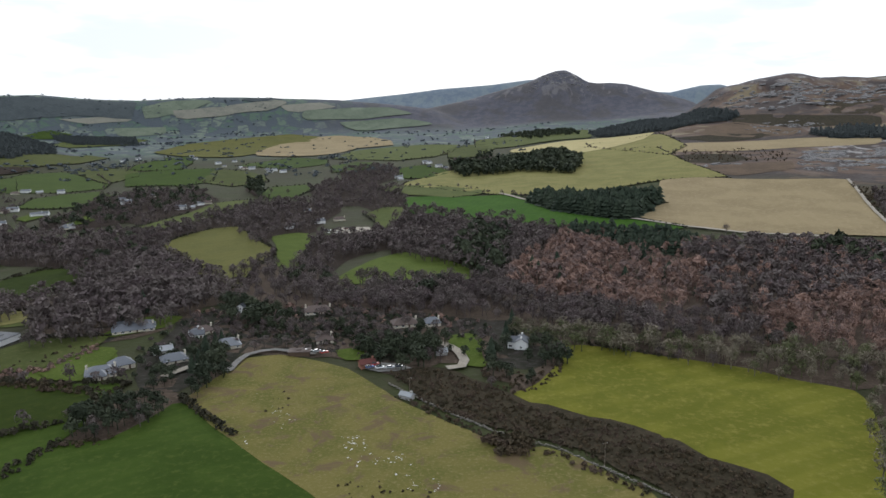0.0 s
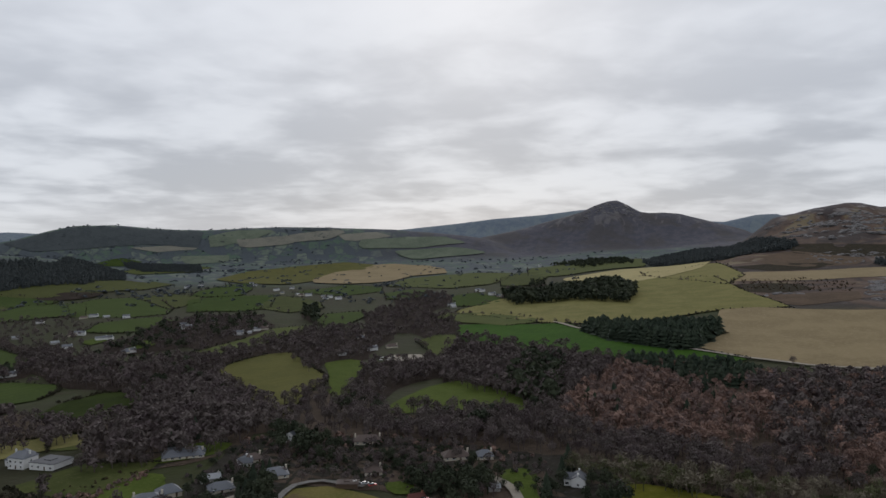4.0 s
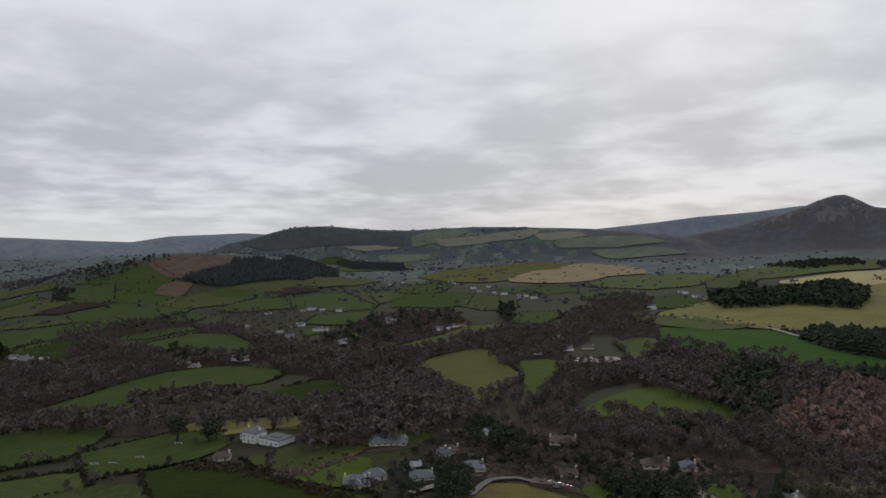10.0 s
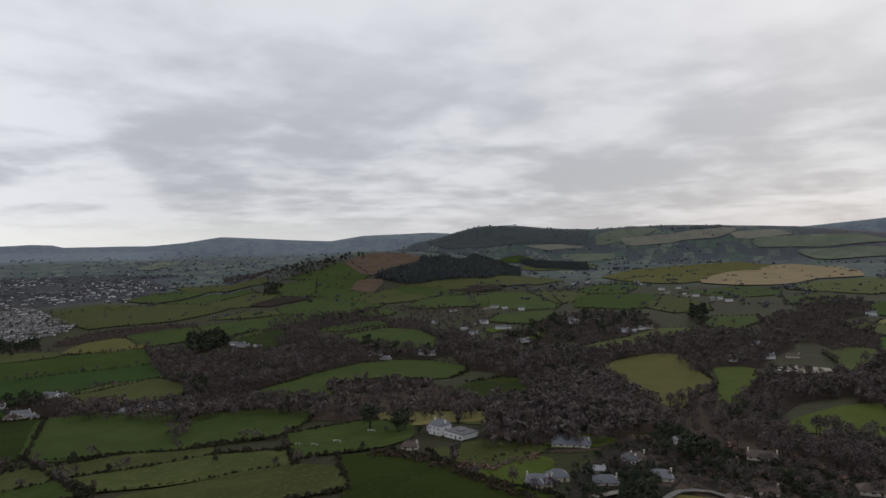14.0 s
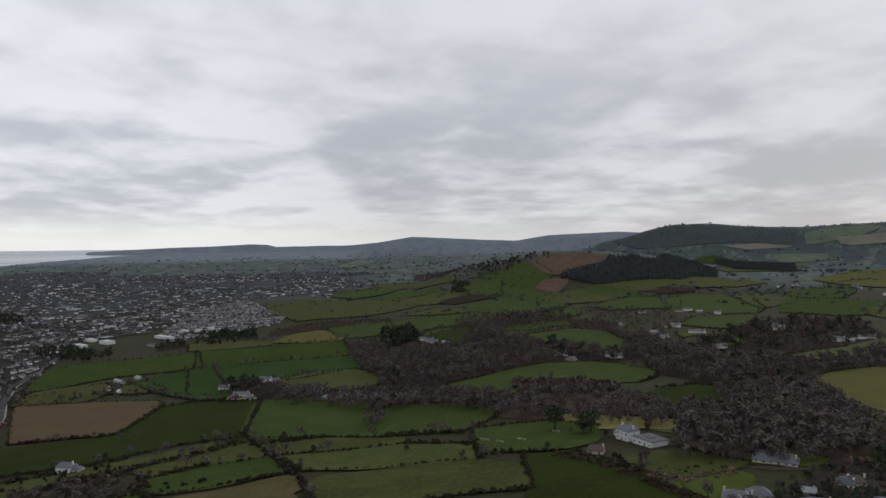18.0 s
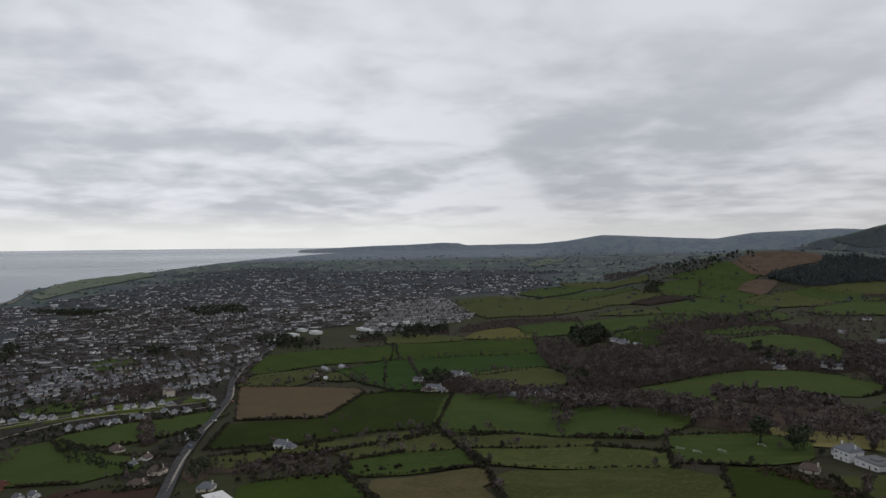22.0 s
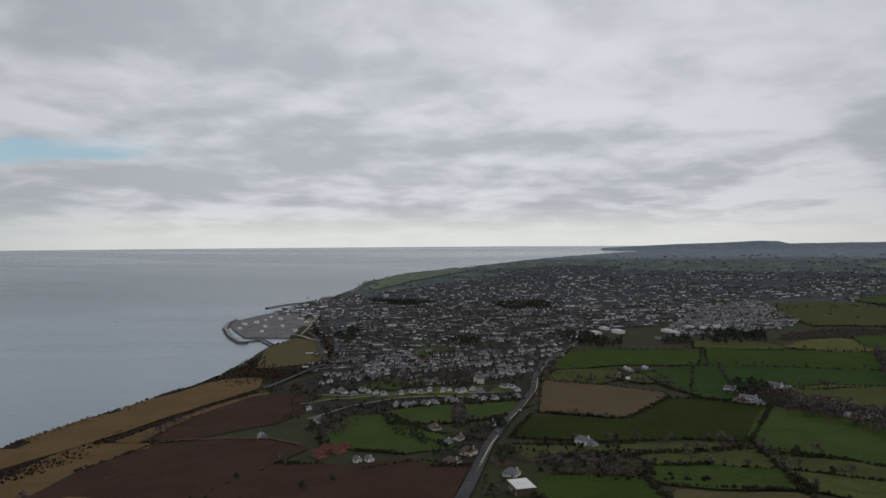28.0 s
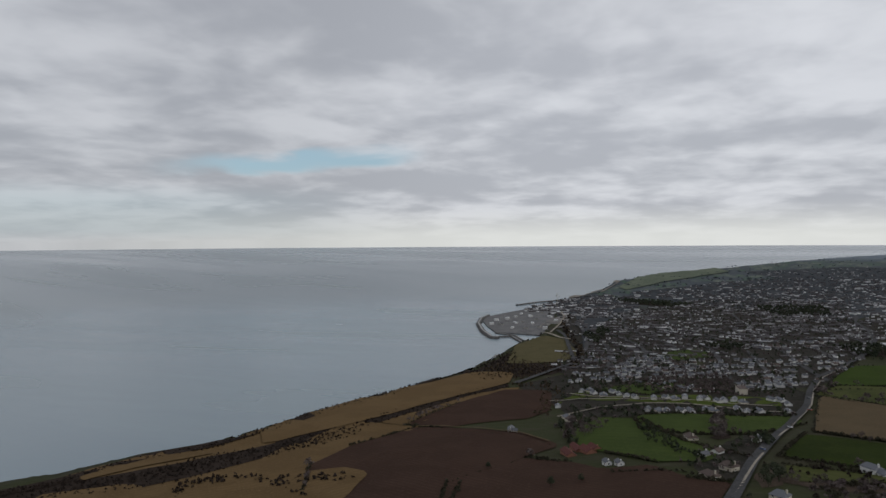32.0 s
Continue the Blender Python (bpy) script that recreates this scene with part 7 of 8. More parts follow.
town([(-2838, -305), (-3577, 20), (-4015, 346), (-3721, 920), (-2746, 789), (-2277, 453), (-2848, 245), (-2625, -70)], 15, 55, 22, "town", 0, 45)
town([(-1435, 291), (-1874, 395), (-2210, 635), (-2152, 791), (-1666, 586), (-1462, 420)], -10, 34, 13, "town", 0, 20)
town([(-1440, 448), (-1914, 689), (-2049, 902), (-1442, 727), (-1373, 648), (-1322, 539), (-1309, 408)], -35, 26, 10, "estate", 0, 50)
streets([(-1106, -174), (-1489, -233), (-1954, -242), (-2520, -68), (-2682, 231), (-2315, 386), (-1735, 306), (-1374, 267), (-1043, 165), (-911, 107), (-960, 67), (-1039, -45), (-1025, -128)], 12, 56)
town([(-4570, 1130), (-4131, 1685), (-2975, 1853), (-2592, 1614), (-2621, 1069), (-3389, 974)], 5, 90, 40, "town", 0, 60)
town([(-4865, 224), (-5615, 937), (-5194, 1285), (-4006, 991), (-4015, 346)], 5, 90, 40, "town", 0, 60)
town([(-532, -11), (-645, 34), (-609, 42), (-509, 23), (-473, 13), (-490, -6)], 50, 34, 18, "town", 20, 11)
town([(-2382, 130), (-2500, 287), (-2045, 340), (-1499, 259), (-1282, 146), (-1294, 69)], 10, 30, 13, "town", 20, 28)
town([(-2673, 1289), (-3074, 1619), (-3019, 1812), (-2418, 1606), (-1904, 1109), (-2040, 983)], 10, 60, 22, "town", 0, 40)
town([(-1470, 228), (-1773, 298), (-1982, 388), (-2004, 476), (-2119, 649), (-2245, 850), (-2105, 956), (-1834, 797), (-1805, 617), (-1516, 437), (-1454, 345), (-1452, 296)], -10, 28, 11, "town", 0, 22)
town([(-2677, -263), (-3034, -71), (-3208, 276), (-3079, 890), (-2675, 1267), (-2902, 1668), (-2375, 1516), (-1999, 1046), (-2161, 662), (-2032, 415), (-1806, 281), (-2346, -6)], 8, 46, 17, "town", 0, 24)
town([(-3665, -7), (-4075, 508), (-3999, 1515), (-3750, 2156), (-3147, 2148), (-2982, 1714), (-3243, 938), (-3325, 286)], 5, 110, 34, "town", 0, 40)
wood([(-1344, 208), (-1402, 240), (-1378, 281), (-1258, 267), (-1242, 223)], 9, 9, "leaf")
wood([(-2322, 129), (-2242, 314), (-1977, 292), (-2001, 171)], 9, 9, "leaf")
wood([(-1293, 489), (-1386, 537), (-1291, 586), (-1175, 533)], 9, 9, "leaf")
wood([(-2481, -309), (-2535, -233), (-2362, -39), (-2222, -99)], 9, 9, "leaf")
wood([(-1516, -248), (-1678, -232), (-1584, -198), (-1374, -199)], 9, 9, "leaf")
wood([(-1310, -4), (-1410, 16), (-1376, 66), (-1283, 52)], 9, 9, "leaf")
town([(-1278, -251), (-1317, -215), (-1076, 17), (-1094, 110), (-963, 97), (-869, 46), (-862, -19), (-952, -123), (-1071, -225)], 12, 26, 12, "town", 60, 9)
quay([(-1817, -568), (-1927, -589), (-2109, -553), (-2264, -507), (-2218, -395), (-2049, -348), (-1846, -335), (-1618, -307), (-1523, -303), (-1583, -348), (-1593, -419), (-1607, -471), (-1710, -523)])
mole([(-1956, -595), (-1869, -589), (-1754, -561), (-1613, -505), (-1512, -452), (-1514, -436)], 18, 5)
mole([(-1597, -468), (-1565, -411), (-1495, -376)], 9, 2.5)
field('yard', [(-1968, -500), (-2106, -428), (-1899, -346), (-1669, -322), (-1660, -393)])
road('path', [(-1617, -474), (-1605, -408), (-1574, -340), (-1489, -296), (-1459, -266)], 7, "road", "pale concrete harbour road")
road('path', [(-1575, -333), (-1722, -343), (-1897, -361), (-2059, -401)], 5, "road", "pale concrete harbour road")
scrub([(-1937, -348), (-1749, -329), (-1570, -286), (-1422, -242), (-1275, -210), (-1136, -193), (-1066, -199), (-1096, -209), (-1184, -207), (-1312, -227), (-1435, -258), (-1622, -313), (-1791, -346), (-1977, -365)], 7, 5, "bramble")
house('depot', (-1750, -497), 34, 10, 4.4, 23, flat=True, deco=False)
house('store', (-1878, -516), 24, 12, 5.2, 6, flat=True, deco=False)
house('store', (-1790, -470), 26, 8, 3.6, 29, flat=True, deco=False)
house('depot', (-1818, -459), 18, 10, 4.4, 12, flat=True, deco=False)
house('store', (-1834, -535), 16, 12, 5.2, 35, flat=True, deco=False)
house('store', (-1796, -426), 30, 8, 3.6, 18, flat=True, deco=False)
house('depot', (-1727, -393), 26, 10, 4.4, 1, flat=True, deco=False)
house('store', (-1956, -470), 22, 12, 5.2, 24, flat=True, deco=False)
house('store', (-2013, -511), 26, 8, 3.6, 7, flat=True, deco=False)
house('depot', (-1765, -379), 22, 10, 4.4, 30, flat=True, deco=False)
house('store', (-1829, -371), 18, 12, 5.2, 13, flat=True, deco=False)
house('store', (-1963, -415), 30, 8, 3.6, 36, flat=True, deco=False)
house('depot', (-2068, -462), 22, 10, 4.4, 19, flat=True, deco=False)
house('store', (-2042, -406), 26, 12, 5.2, 2, flat=True, deco=False)
house('store', (-2127, -396), 24, 8, 3.6, 25, flat=True, deco=False)
house('depot', (-2158, -438), 18, 10, 4.4, 8, flat=True, deco=False)
house('store', (-2169, -341), 24, 12, 5.2, 31, flat=True, deco=False)
house('store', (-2295, -408), 20, 8, 3.6, 14, flat=True, deco=False)
house('depot', (-2232, -276), 26, 10, 4.4, 37, flat=True, deco=False)
house('store', (-1746, -522), 12, 12, 5.2, 20, flat=True, deco=False)
house('store', (-1685, -451), 18, 8, 3.6, 3, flat=True, deco=False)
house('depot', (-1689, -418), 14, 10, 4.4, 26, flat=True, deco=False)
house('store', (-1674, -366), 16, 12, 5.2, 9, flat=True, deco=False)
house('store', (-1937, -508), 14, 8, 3.6, 32, flat=True, deco=False)
house('depot', (-1888, -438), 16, 10, 4.4, 15, flat=True, deco=False)
house('store', (-1983, -378), 14, 12, 5.2, 38, flat=True, deco=False)
house('store', (-2169, -499), 14, 8, 3.6, 21, flat=True, deco=False)
house('depot', (-2147, -530), 18, 10, 4.4, 4, flat=True, deco=False)
house('store', (-2209, -476), 14, 12, 5.2, 27, flat=True, deco=False)
house('store', (-1372, 288), 36, 14, 5, 14, flat=True, deco=False)
house('store', (-1376, 333), 34, 18, 6, 14, flat=True, deco=False)
house('store', (-1441, 321), 30, 12, 5, 14, flat=True, deco=False)
house('store', (-1373, 434), 60, 14, 5, 14, flat=True, deco=False)
house('depot', (-1283, 386), 30, 10, 4, 14, flat=True, deco=False)
house('store', (-1439, 495), 20, 12, 5, 14, flat=True, deco=False)
house('store', (-1419, 515), 14, 12, 5, 14, flat=True, deco=False)
house('store', (-1431, 547), 16, 12, 5, 14, flat=True, deco=False)
house('grey', (-924, 237), 26, 7, 2.6, 8, deco=False)
house('brown', (-871, 209), 13, 9, 4, 30, deco=False)
house('store', (-845, 217), 8, 6, 3, 10, deco=False)
house('grey', (-932, 263), 18, 9, 3.4, 8, deco=False)
wood([(-1241, 238), (-1315, 255), (-1283, 320), (-1234, 308)], 11, 8, "leaf")
wood([(-1205, 368), (-1284, 397), (-1277, 443), (-1200, 417)], 10, 10, "leaf")
field('lawn', [(-800, -170), (-832, -142), (-807, -71), (-796, -7), (-797, 67), (-803, 91), (-852, 97), (-860, 26), (-845, -75), (-889, -151), (-855, -160)], True)
road('path', [(-818, -174), (-832, -142), (-813, -72), (-810, -7), (-801, 64)], 2.4, "track", "pale garden path")
road('path', [(-866, -158), (-841, -122), (-825, -73), (-814, -26)], 2.2, "track", "pale garden path")
house('villa', (-884, -147), 11, 7, 2.6, 0, deco=False)
house('cottage', (-870, -130), 13, 7, 3.2, 31, deco=False)
house('bungalow', (-854, -116), 15, 7, 2.8, 12, deco=False)
house('villa', (-841, -88), 11, 7, 2.6, -7, deco=False)
house('cottage', (-830, -77), 13, 7, 3.2, 24, deco=False)
house('villa', (-824, -56), 15, 7, 2.8, 5, deco=False)
house('cottage', (-829, -43), 11, 7, 2.6, 36, deco=False)
house('bungalow', (-819, -33), 13, 7, 3.2, 17, deco=False)
house('villa', (-824, -7), 15, 7, 2.8, -2, deco=False)
house('cottage', (-830, -1), 11, 7, 2.6, 29, deco=False)
house('villa', (-824, 18), 13, 7, 3.2, 10, deco=False)
house('cottage', (-832, 28), 15, 7, 2.8, -9, deco=False)
house('bungalow', (-821, 37), 11, 7, 2.6, 22, deco=False)
house('villa', (-830, -23), 13, 7, 3.2, 3, deco=False)
house('cottage', (-839, 67), 15, 7, 2.8, 34, deco=False)
house('villa', (-788, -158), 11, 7, 2.6, 15, deco=False)
house('cottage', (-750, -57), 13, 7, 3.2, -4, deco=False)
house('bungalow', (-743, -44), 15, 7, 2.8, 27, deco=False)
house('villa', (-745, -38), 11, 7, 2.6, 8, deco=False)
house('cottage', (-748, -24), 13, 7, 3.2, 39, deco=False)
house('villa', (-750, -15), 15, 7, 2.8, 20, deco=False)
house('cottage', (-766, -1), 11, 7, 2.6, 1, deco=False)
house('bungalow', (-760, 6), 13, 7, 3.2, 32, deco=False)
house('villa', (-779, 30), 15, 7, 2.8, 13, deco=False)
house('cottage', (-767, 38), 11, 7, 2.6, -6, deco=False)
house('villa', (-768, 50), 13, 7, 3.2, 25, deco=False)
house('cottage', (-768, 76), 15, 7, 2.8, 6, deco=False)
house('bungalow', (-723, -135), 11, 7, 2.6, 37, deco=False)
house('villa', (-1002, -88), 13, 7, 3.2, 18, deco=False)
house('cottage', (-1005, -100), 15, 7, 2.8, -1, deco=False)
house('villa', (-1008, -113), 11, 7, 2.6, 30, deco=False)
house('cottage', (-940, -68), 13, 7, 3.2, 11, deco=False)
house('bungalow', (-928, -55), 15, 7, 2.8, -8, deco=False)
house('villa', (-962, -175), 11, 7, 2.6, 23, deco=False)
house('cottage', (-944, 86), 13, 7, 3.2, 4, deco=False)
house('villa', (-873, -107), 15, 7, 2.8, 35, deco=False)
house('cottage', (-856, -98), 11, 7, 2.6, 16, deco=False)
house('bungalow', (-889, -138), 13, 7, 3.2, -3, deco=False)
house('villa', (-835, 75), 15, 7, 2.8, 28, deco=False)
house('cottage', (-812, 80), 11, 7, 2.6, 9, deco=False)
house('villa', (-968, -165), 13, 7, 3.2, -10, deco=False)
house('cottage', (-818, 12), 15, 7, 2.8, 21, deco=False)
house('brown', (-883, 38), 24, 11, 8, 10, flat=True)
bushes([(-754, -147), (-760, -111), (-735, -65), (-736, -7), (-752, 80), (-778, 83), (-764, -7), (-779, -69), (-773, -145)], 6, 3.4)
bushes([(-894, -167), (-876, -99), (-849, -34), (-850, 58), (-863, 92), (-929, 99), (-892, -8), (-982, -127), (-983, -184)], 8, 3.6)
wood([(-851, -41), (-853, 32), (-1010, 31), (-1051, -42), (-970, -86), (-879, -71)], 10, 7)
mole([(-1526, -454), (-1548, -416), (-1440, -357)], 10, 3)
mole([(-1802, -524), (-1800, -446), (-1752, -354)], 8, 2.5)
mole([(-2310, -601), (-2434, -562), (-2560, -485)], 16, 3.5)
field('sand', [(-1451, -321), (-1412, -284), (-1345, -276), (-1395, -315)])
field('sand', [(-1281, -263), (-1295, -240), (-1210, -229), (-1223, -251)])
field('shingle', [(-2735, -518), (-3187, -451), (-3741, -442), (-3750, -414), (-2932, -392), (-2562, -465)])
tower_crane([(-2220, -446)])
house('bungalow', (-170, 321), 17, 11, 2.7, 25, wings=[(11, 9, 13, 11, 2.6, 15), (-2, -7, 10, 8, 2.5, 0)], stacks=2)
house('bungalow', (-187, 394), 28, 10, 2.7, 25, wings=[(10, 4, 10, 9, 2.6, 0)])
house('cottage', (-131, 426), 8, 8, 5.4, 70, wings=[(-2, 5, 6, 6, 3, 90)])
house('brown', (-84, 426), 20, 10, 2.9, 12, stacks=2)
house('bungalow', (-120, 359), 15, 12, 2.8, 25)
house('brown', (-142, 385), 12, 8, 2.8, 40)
house('brown', (-69, 365), 11, 8, 2.8, 15)
house('cottage', (-146, 382), 7, 6, 2.8, 60)
house('cottage', (37, 352), 11, 8, 4.4, 80, wings=[(0, 5, 7, 7, 4.2, 90)], stacks=2)
house('dark', (-78, 344), 13, 8, 2.6, 5, flat=True, deco=False)
house('red', (-41, 324), 9, 6, 2.6, 25, deco=False)
house('brown', (-27, 391), 18, 9, 2.8, 15)
house('bungalow', (-11, 392), 11, 8, 2.8, 10)
house('bungalow', (-141, 338), 15, 9, 2.5, 30)
house('grey', (-153, 353), 12, 7, 2.4, 30, deco=False)
house('grey', (-5, 340), 7, 5, 2.3, 10, deco=False)
house('grey', (-19, 285), 7, 4, 2, -30, deco=False)
house('villa', (-276, 380), 14, 12, 6.6, -12, wings=[(-11, 3, 9, 8, 3.2, 0), (-4, 6, 8, 9, 6.4, 90)], hip=3, stacks=2)
house('modern', (-258, 379), 21, 17, 3.9, -12, flat=True)
house('brown', (-270, 340), 12, 6, 2.8, 30)
house('cottage', (-143, 377), 9, 7, 3, 20)
house('bungalow', (-194, 399), 16, 7, 2.8, 20)
house('cottage', (-1248, 2866), 16, 8, 5.2, 29, deco=False)
house('brown', (-689, 285), 9, 6, 3, 0)
house('bungalow', (-671, 296), 12, 7, 3, 5)
house('villa', (-515, 99), 13, 9, 4.4, 40, wings=[(9, 0, 9, 7, 2.9, 0)], hip=2)
house('terrace', (-397, 41), 19, 13, 5.2, 15, flat=True)
house('bungalow', (-438, 39), 11, 7, 3, 60, stacks=1)
house('red', (-555, -88), 18, 10, 2.4, 35, deco=False)
house('red', (-549, -102), 20, 9, 2.2, 30, deco=False)
house('red', (-565, -84), 14, 8, 2.2, 35, deco=False)
house('red', (-565, -98), 20, 8, 2.2, 30, deco=False)
house('cottage', (-651, -176), 15, 7, 3, 12, wings=[(6, 4, 7, 6, 2.8, 90)])
house('cottage', (-510, -67), 8, 6, 2.6, 30)
house('cottage', (-507, -58), 8, 6, 2.6, 30)
house('brown', (-708, -129), 12, 7, 3, 40)
house('brown', (-475, 2), 13, 8, 3.6, 40)
house('brown', (-501, 14), 12, 8, 4.5, 50)
house('brown', (-601, -12), 14, 8, 3, 20)
cable_pole([(-18, 287), (53, 224), (-25, 367)])
boulders([(-41, 240), (-34, 249), (-28, 231), (-33, 223), (-38, 229)], 117, 0.72)
boulders([(-29, 229), (-16, 235), (-13, 225), (-23, 223)], 78, 0.64)
boulders([(-19, 219), (-3, 216), (-2, 205), (-14, 208)], 65, 0.56)
boulders([(-96, 296), (-83, 296), (-60, 259), (-65, 249), (-86, 278)], 91, 0.64)
boulders([(-80, 247), (-76, 247), (-74, 235), (-77, 237)], 13, 0.64)
stone_wall([(-28, 300), (-4, 273), (18, 250), (39, 237), (57, 217), (71, 201)])
goal([(-335, 308), (-324, 311), (-319, 326), (-319, 359)])
cars([(-69, 344), (-74, 345), (-65, 342), (-39, 319), (-34, 318), (-29, 318), (-25, 319), (-37, 323)], 15)
cars([(-143, 774), (-137, 777), (-132, 780), (-125, 779), (-120, 786), (-113, 781), (-136, 763), (-126, 765)], 15)
cars([(-842, 103), (-777, 96), (-570, 39), (-684, 69), (-1045, 161), (-1109, 189)], 60)
trees('bare', [(-611, 137), (-589, 151), (-590, 165), (-584, 170), (-641, 116), (-635, 109), (-625, 119), (-506, 153), (-506, 157)], 7)
trees('bare', [(-310, 364), (-277, 347), (-296, 283), (-315, 271), (-263, 459)], 6)
trees('leaf', [(-474, 235), (-417, 228), (-362, 265), (-321, 277), (-288, 373), (-295, 324), (-150, 313), (-141, 313), (-119, 329), (-126, 335)], 6)
trees('pine', [(-198, 434), (-198, 402), (20, 334), (30, 368), (34, 378)], 13)
trees('bare', [(275, 694), (-271, 1160), (-318, 1161), (-300, 1162)], 12)
trees('leaf', [(-525, 125), (-450, -95), (-461, -77), (-494, -151), (-637, -54), (-665, -51), (-501, 200), (-780, 246)], 7)
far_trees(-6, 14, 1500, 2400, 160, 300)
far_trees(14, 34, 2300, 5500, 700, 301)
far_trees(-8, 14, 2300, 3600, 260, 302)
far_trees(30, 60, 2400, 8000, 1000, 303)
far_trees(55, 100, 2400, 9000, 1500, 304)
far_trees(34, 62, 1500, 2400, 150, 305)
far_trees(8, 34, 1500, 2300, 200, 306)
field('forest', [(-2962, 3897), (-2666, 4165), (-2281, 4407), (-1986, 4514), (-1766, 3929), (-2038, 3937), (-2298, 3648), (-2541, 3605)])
field('haze_green', [(-1852, 4256), (-1791, 4557), (-1499, 4549), (-1542, 4218), (-1699, 3947)])
field('haze_tan', [(-1391, 4340), (-1157, 4777), (-1058, 4695), (-1087, 4333), (-1298, 4164)])
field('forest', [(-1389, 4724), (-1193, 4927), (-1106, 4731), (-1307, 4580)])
field('haze_tan', [(-1647, 4188), (-1391, 4340), (-1254, 4141), (-1524, 3968)])
field('haze_green', [(-915, 4385), (-418, 4765), (-224, 4521), (-533, 4190), (-859, 4119)])
field('haze_green', [(-646, 4054), (-278, 4292), (-78, 4052), (-466, 3660)])
field('haze_tan', [(-1097, 4527), (-879, 4786), (-733, 4606), (-968, 4296)])
field('haze_green', [(-1771, 3701), (-1524, 3785), (-1420, 3527), (-1594, 3400)])
field('haze_tan', [(-2115, 3793), (-1900, 3972), (-1734, 3941), (-1940, 3748)])
field('haze_green', [(-4342, 2570), (-5739, 3652), (-4956, 3294), (-4046, 2501)])
field('hay', [(363, 1805), (526, 1831), (492, 1538), (433, 1420), (362, 1731)])
field('fallow', [(425, 1607), (561, 1562), (739, 1549), (898, 1490), (835, 1381), (677, 1414), (567, 1419), (442, 1452)], True)
field('heath', [(350, 1741), (408, 1882), (429, 1727), (418, 1580), (369, 1584)], True)
field('heath', [(410, 1276), (417, 1403), (553, 1382), (555, 1307), (480, 1247)], True)
field('heath', [(524, 1682), (648, 1696), (758, 1646), (665, 1575), (565, 1572)], True)
field('heath', [(751, 1935), (873, 1840), (1045, 1743), (983, 1635), (836, 1700), (710, 1788)], True)
field('bracken', [(567, 1778), (726, 1829), (824, 1676), (764, 1601), (647, 1624)], True)
field('bracken', [(379, 1208), (495, 1234), (596, 1240), (557, 1139), (445, 1106)], True)
field('heath', [(1001, 1957), (1149, 1925), (1064, 1757), (965, 1797)], True)
outcrop([(866, 2437), (952, 2469), (1029, 2384), (1159, 2310), (984, 1936), (868, 1895), (806, 2039)], 20, 6)
outcrop([(557, 1139), (667, 1348), (761, 1364), (791, 1293), (682, 1109), (595, 1090)], 10, 3.4)
outcrop([(706, 1708), (755, 1796), (892, 1761), (851, 1665)], 14, 4)
outcrop([(1071, 2098), (1212, 2209), (1290, 2169), (1193, 1981), (1094, 1989)], 22, 5)
outcrop([(431, 1220), (515, 1285), (501, 1224), (437, 1182)], 8, 3.5)
outcrop([(753, 5754), (904, 6018), (968, 5833), (1033, 5677), (778, 5447)], 40, 9)
outcrop([(675, 1364), (814, 1332), (838, 1254), (734, 1093), (580, 1148)], 5, 2.6)
outcrop([(832, 2149), (1105, 2391), (1185, 2291), (1298, 2160), (1187, 1889), (914, 1932)], 11, 5)
outcrop([(735, 1748), (899, 1748), (870, 1614), (704, 1639)], 8, 3)
outcrop([(722, 6056), (891, 5930), (1048, 5762), (1101, 5347), (569, 5475)], 30, 8)
scrub([(443, 1454), (613, 1448), (647, 1350), (588, 1244), (419, 1306)], 7, 2.5)
scrub([(551, 980), (559, 904), (456, 731), (520, 882)], 4, 3)
road('path', [(566, 1006), (520, 888), (453, 727), (435, 651)], 4, "track", "pale gravel farm track")
wood([(547, 918), (585, 865), (458, 672), (456, 721)], 6, 8)
trees('leaf', [(-155, 331), (-151, 340), (-122, 327), (-119, 335), (-47, 349), (-33, 358), (-41, 363), (-24, 367), (-17, 376), (-12, 361), (23, 339), (43, 348), (45, 330), (38, 330), (-144, 442), (-152, 450), (-119, 420), (-121, 442), (-110, 427), (-56, 369), (-83, 383), (-96, 383)], 9)
trees('bare', [(-149, 376), (-163, 388), (-153, 404), (-122, 383), (-110, 372), (-98, 420), (-67, 404), (-52, 390), (-34, 414), (-5, 330), (-11, 330), (18, 295), (176, 300), (181, 300), (186, 300), (111, 327), (125, 319)], 8)
trees('bare', [(-36, 435), (-27, 434), (-17, 432), (-8, 429), (1, 426), (-40, 443), (11, 422)], 13)
hedge([(-153, 217), (-150, 230), (-148, 244)], 2.0)
scrub([(-149, 244), (-142, 247), (-130, 249), (-129, 243), (-145, 240)], 2.5, 1.8)
wood([(45, 538), (149, 604), (186, 500), (163, 434), (72, 426)], 26, 14, "conifer")
wood([(69, 410), (150, 399), (271, 427), (216, 336), (118, 350)], 34, 11, "leaf")
wood([(-62, 777), (63, 758), (36, 538), (-19, 599)], 22, 13, "leaf")
bushes([(-167, 424), (-140, 442), (-74, 447), (1, 404), (27, 388), (19, 367), (-3, 366), (-29, 348), (-42, 332), (-62, 350), (-113, 372), (-116, 343), (-145, 366)], 7, 2.6)
bushes([(-171, 360), (-149, 376), (-119, 353), (-125, 320), (-137, 321), (-149, 318)], 7, 2.8)
scrub([(-44, 329), (-33, 364), (-9, 363), (-5, 327), (-22, 328)], 5, 4, "evergreen")
scrub([(-215, 314), (-170, 306), (-150, 297), (-150, 291), (-191, 300), (-210, 305)], 2.5, 1.6)
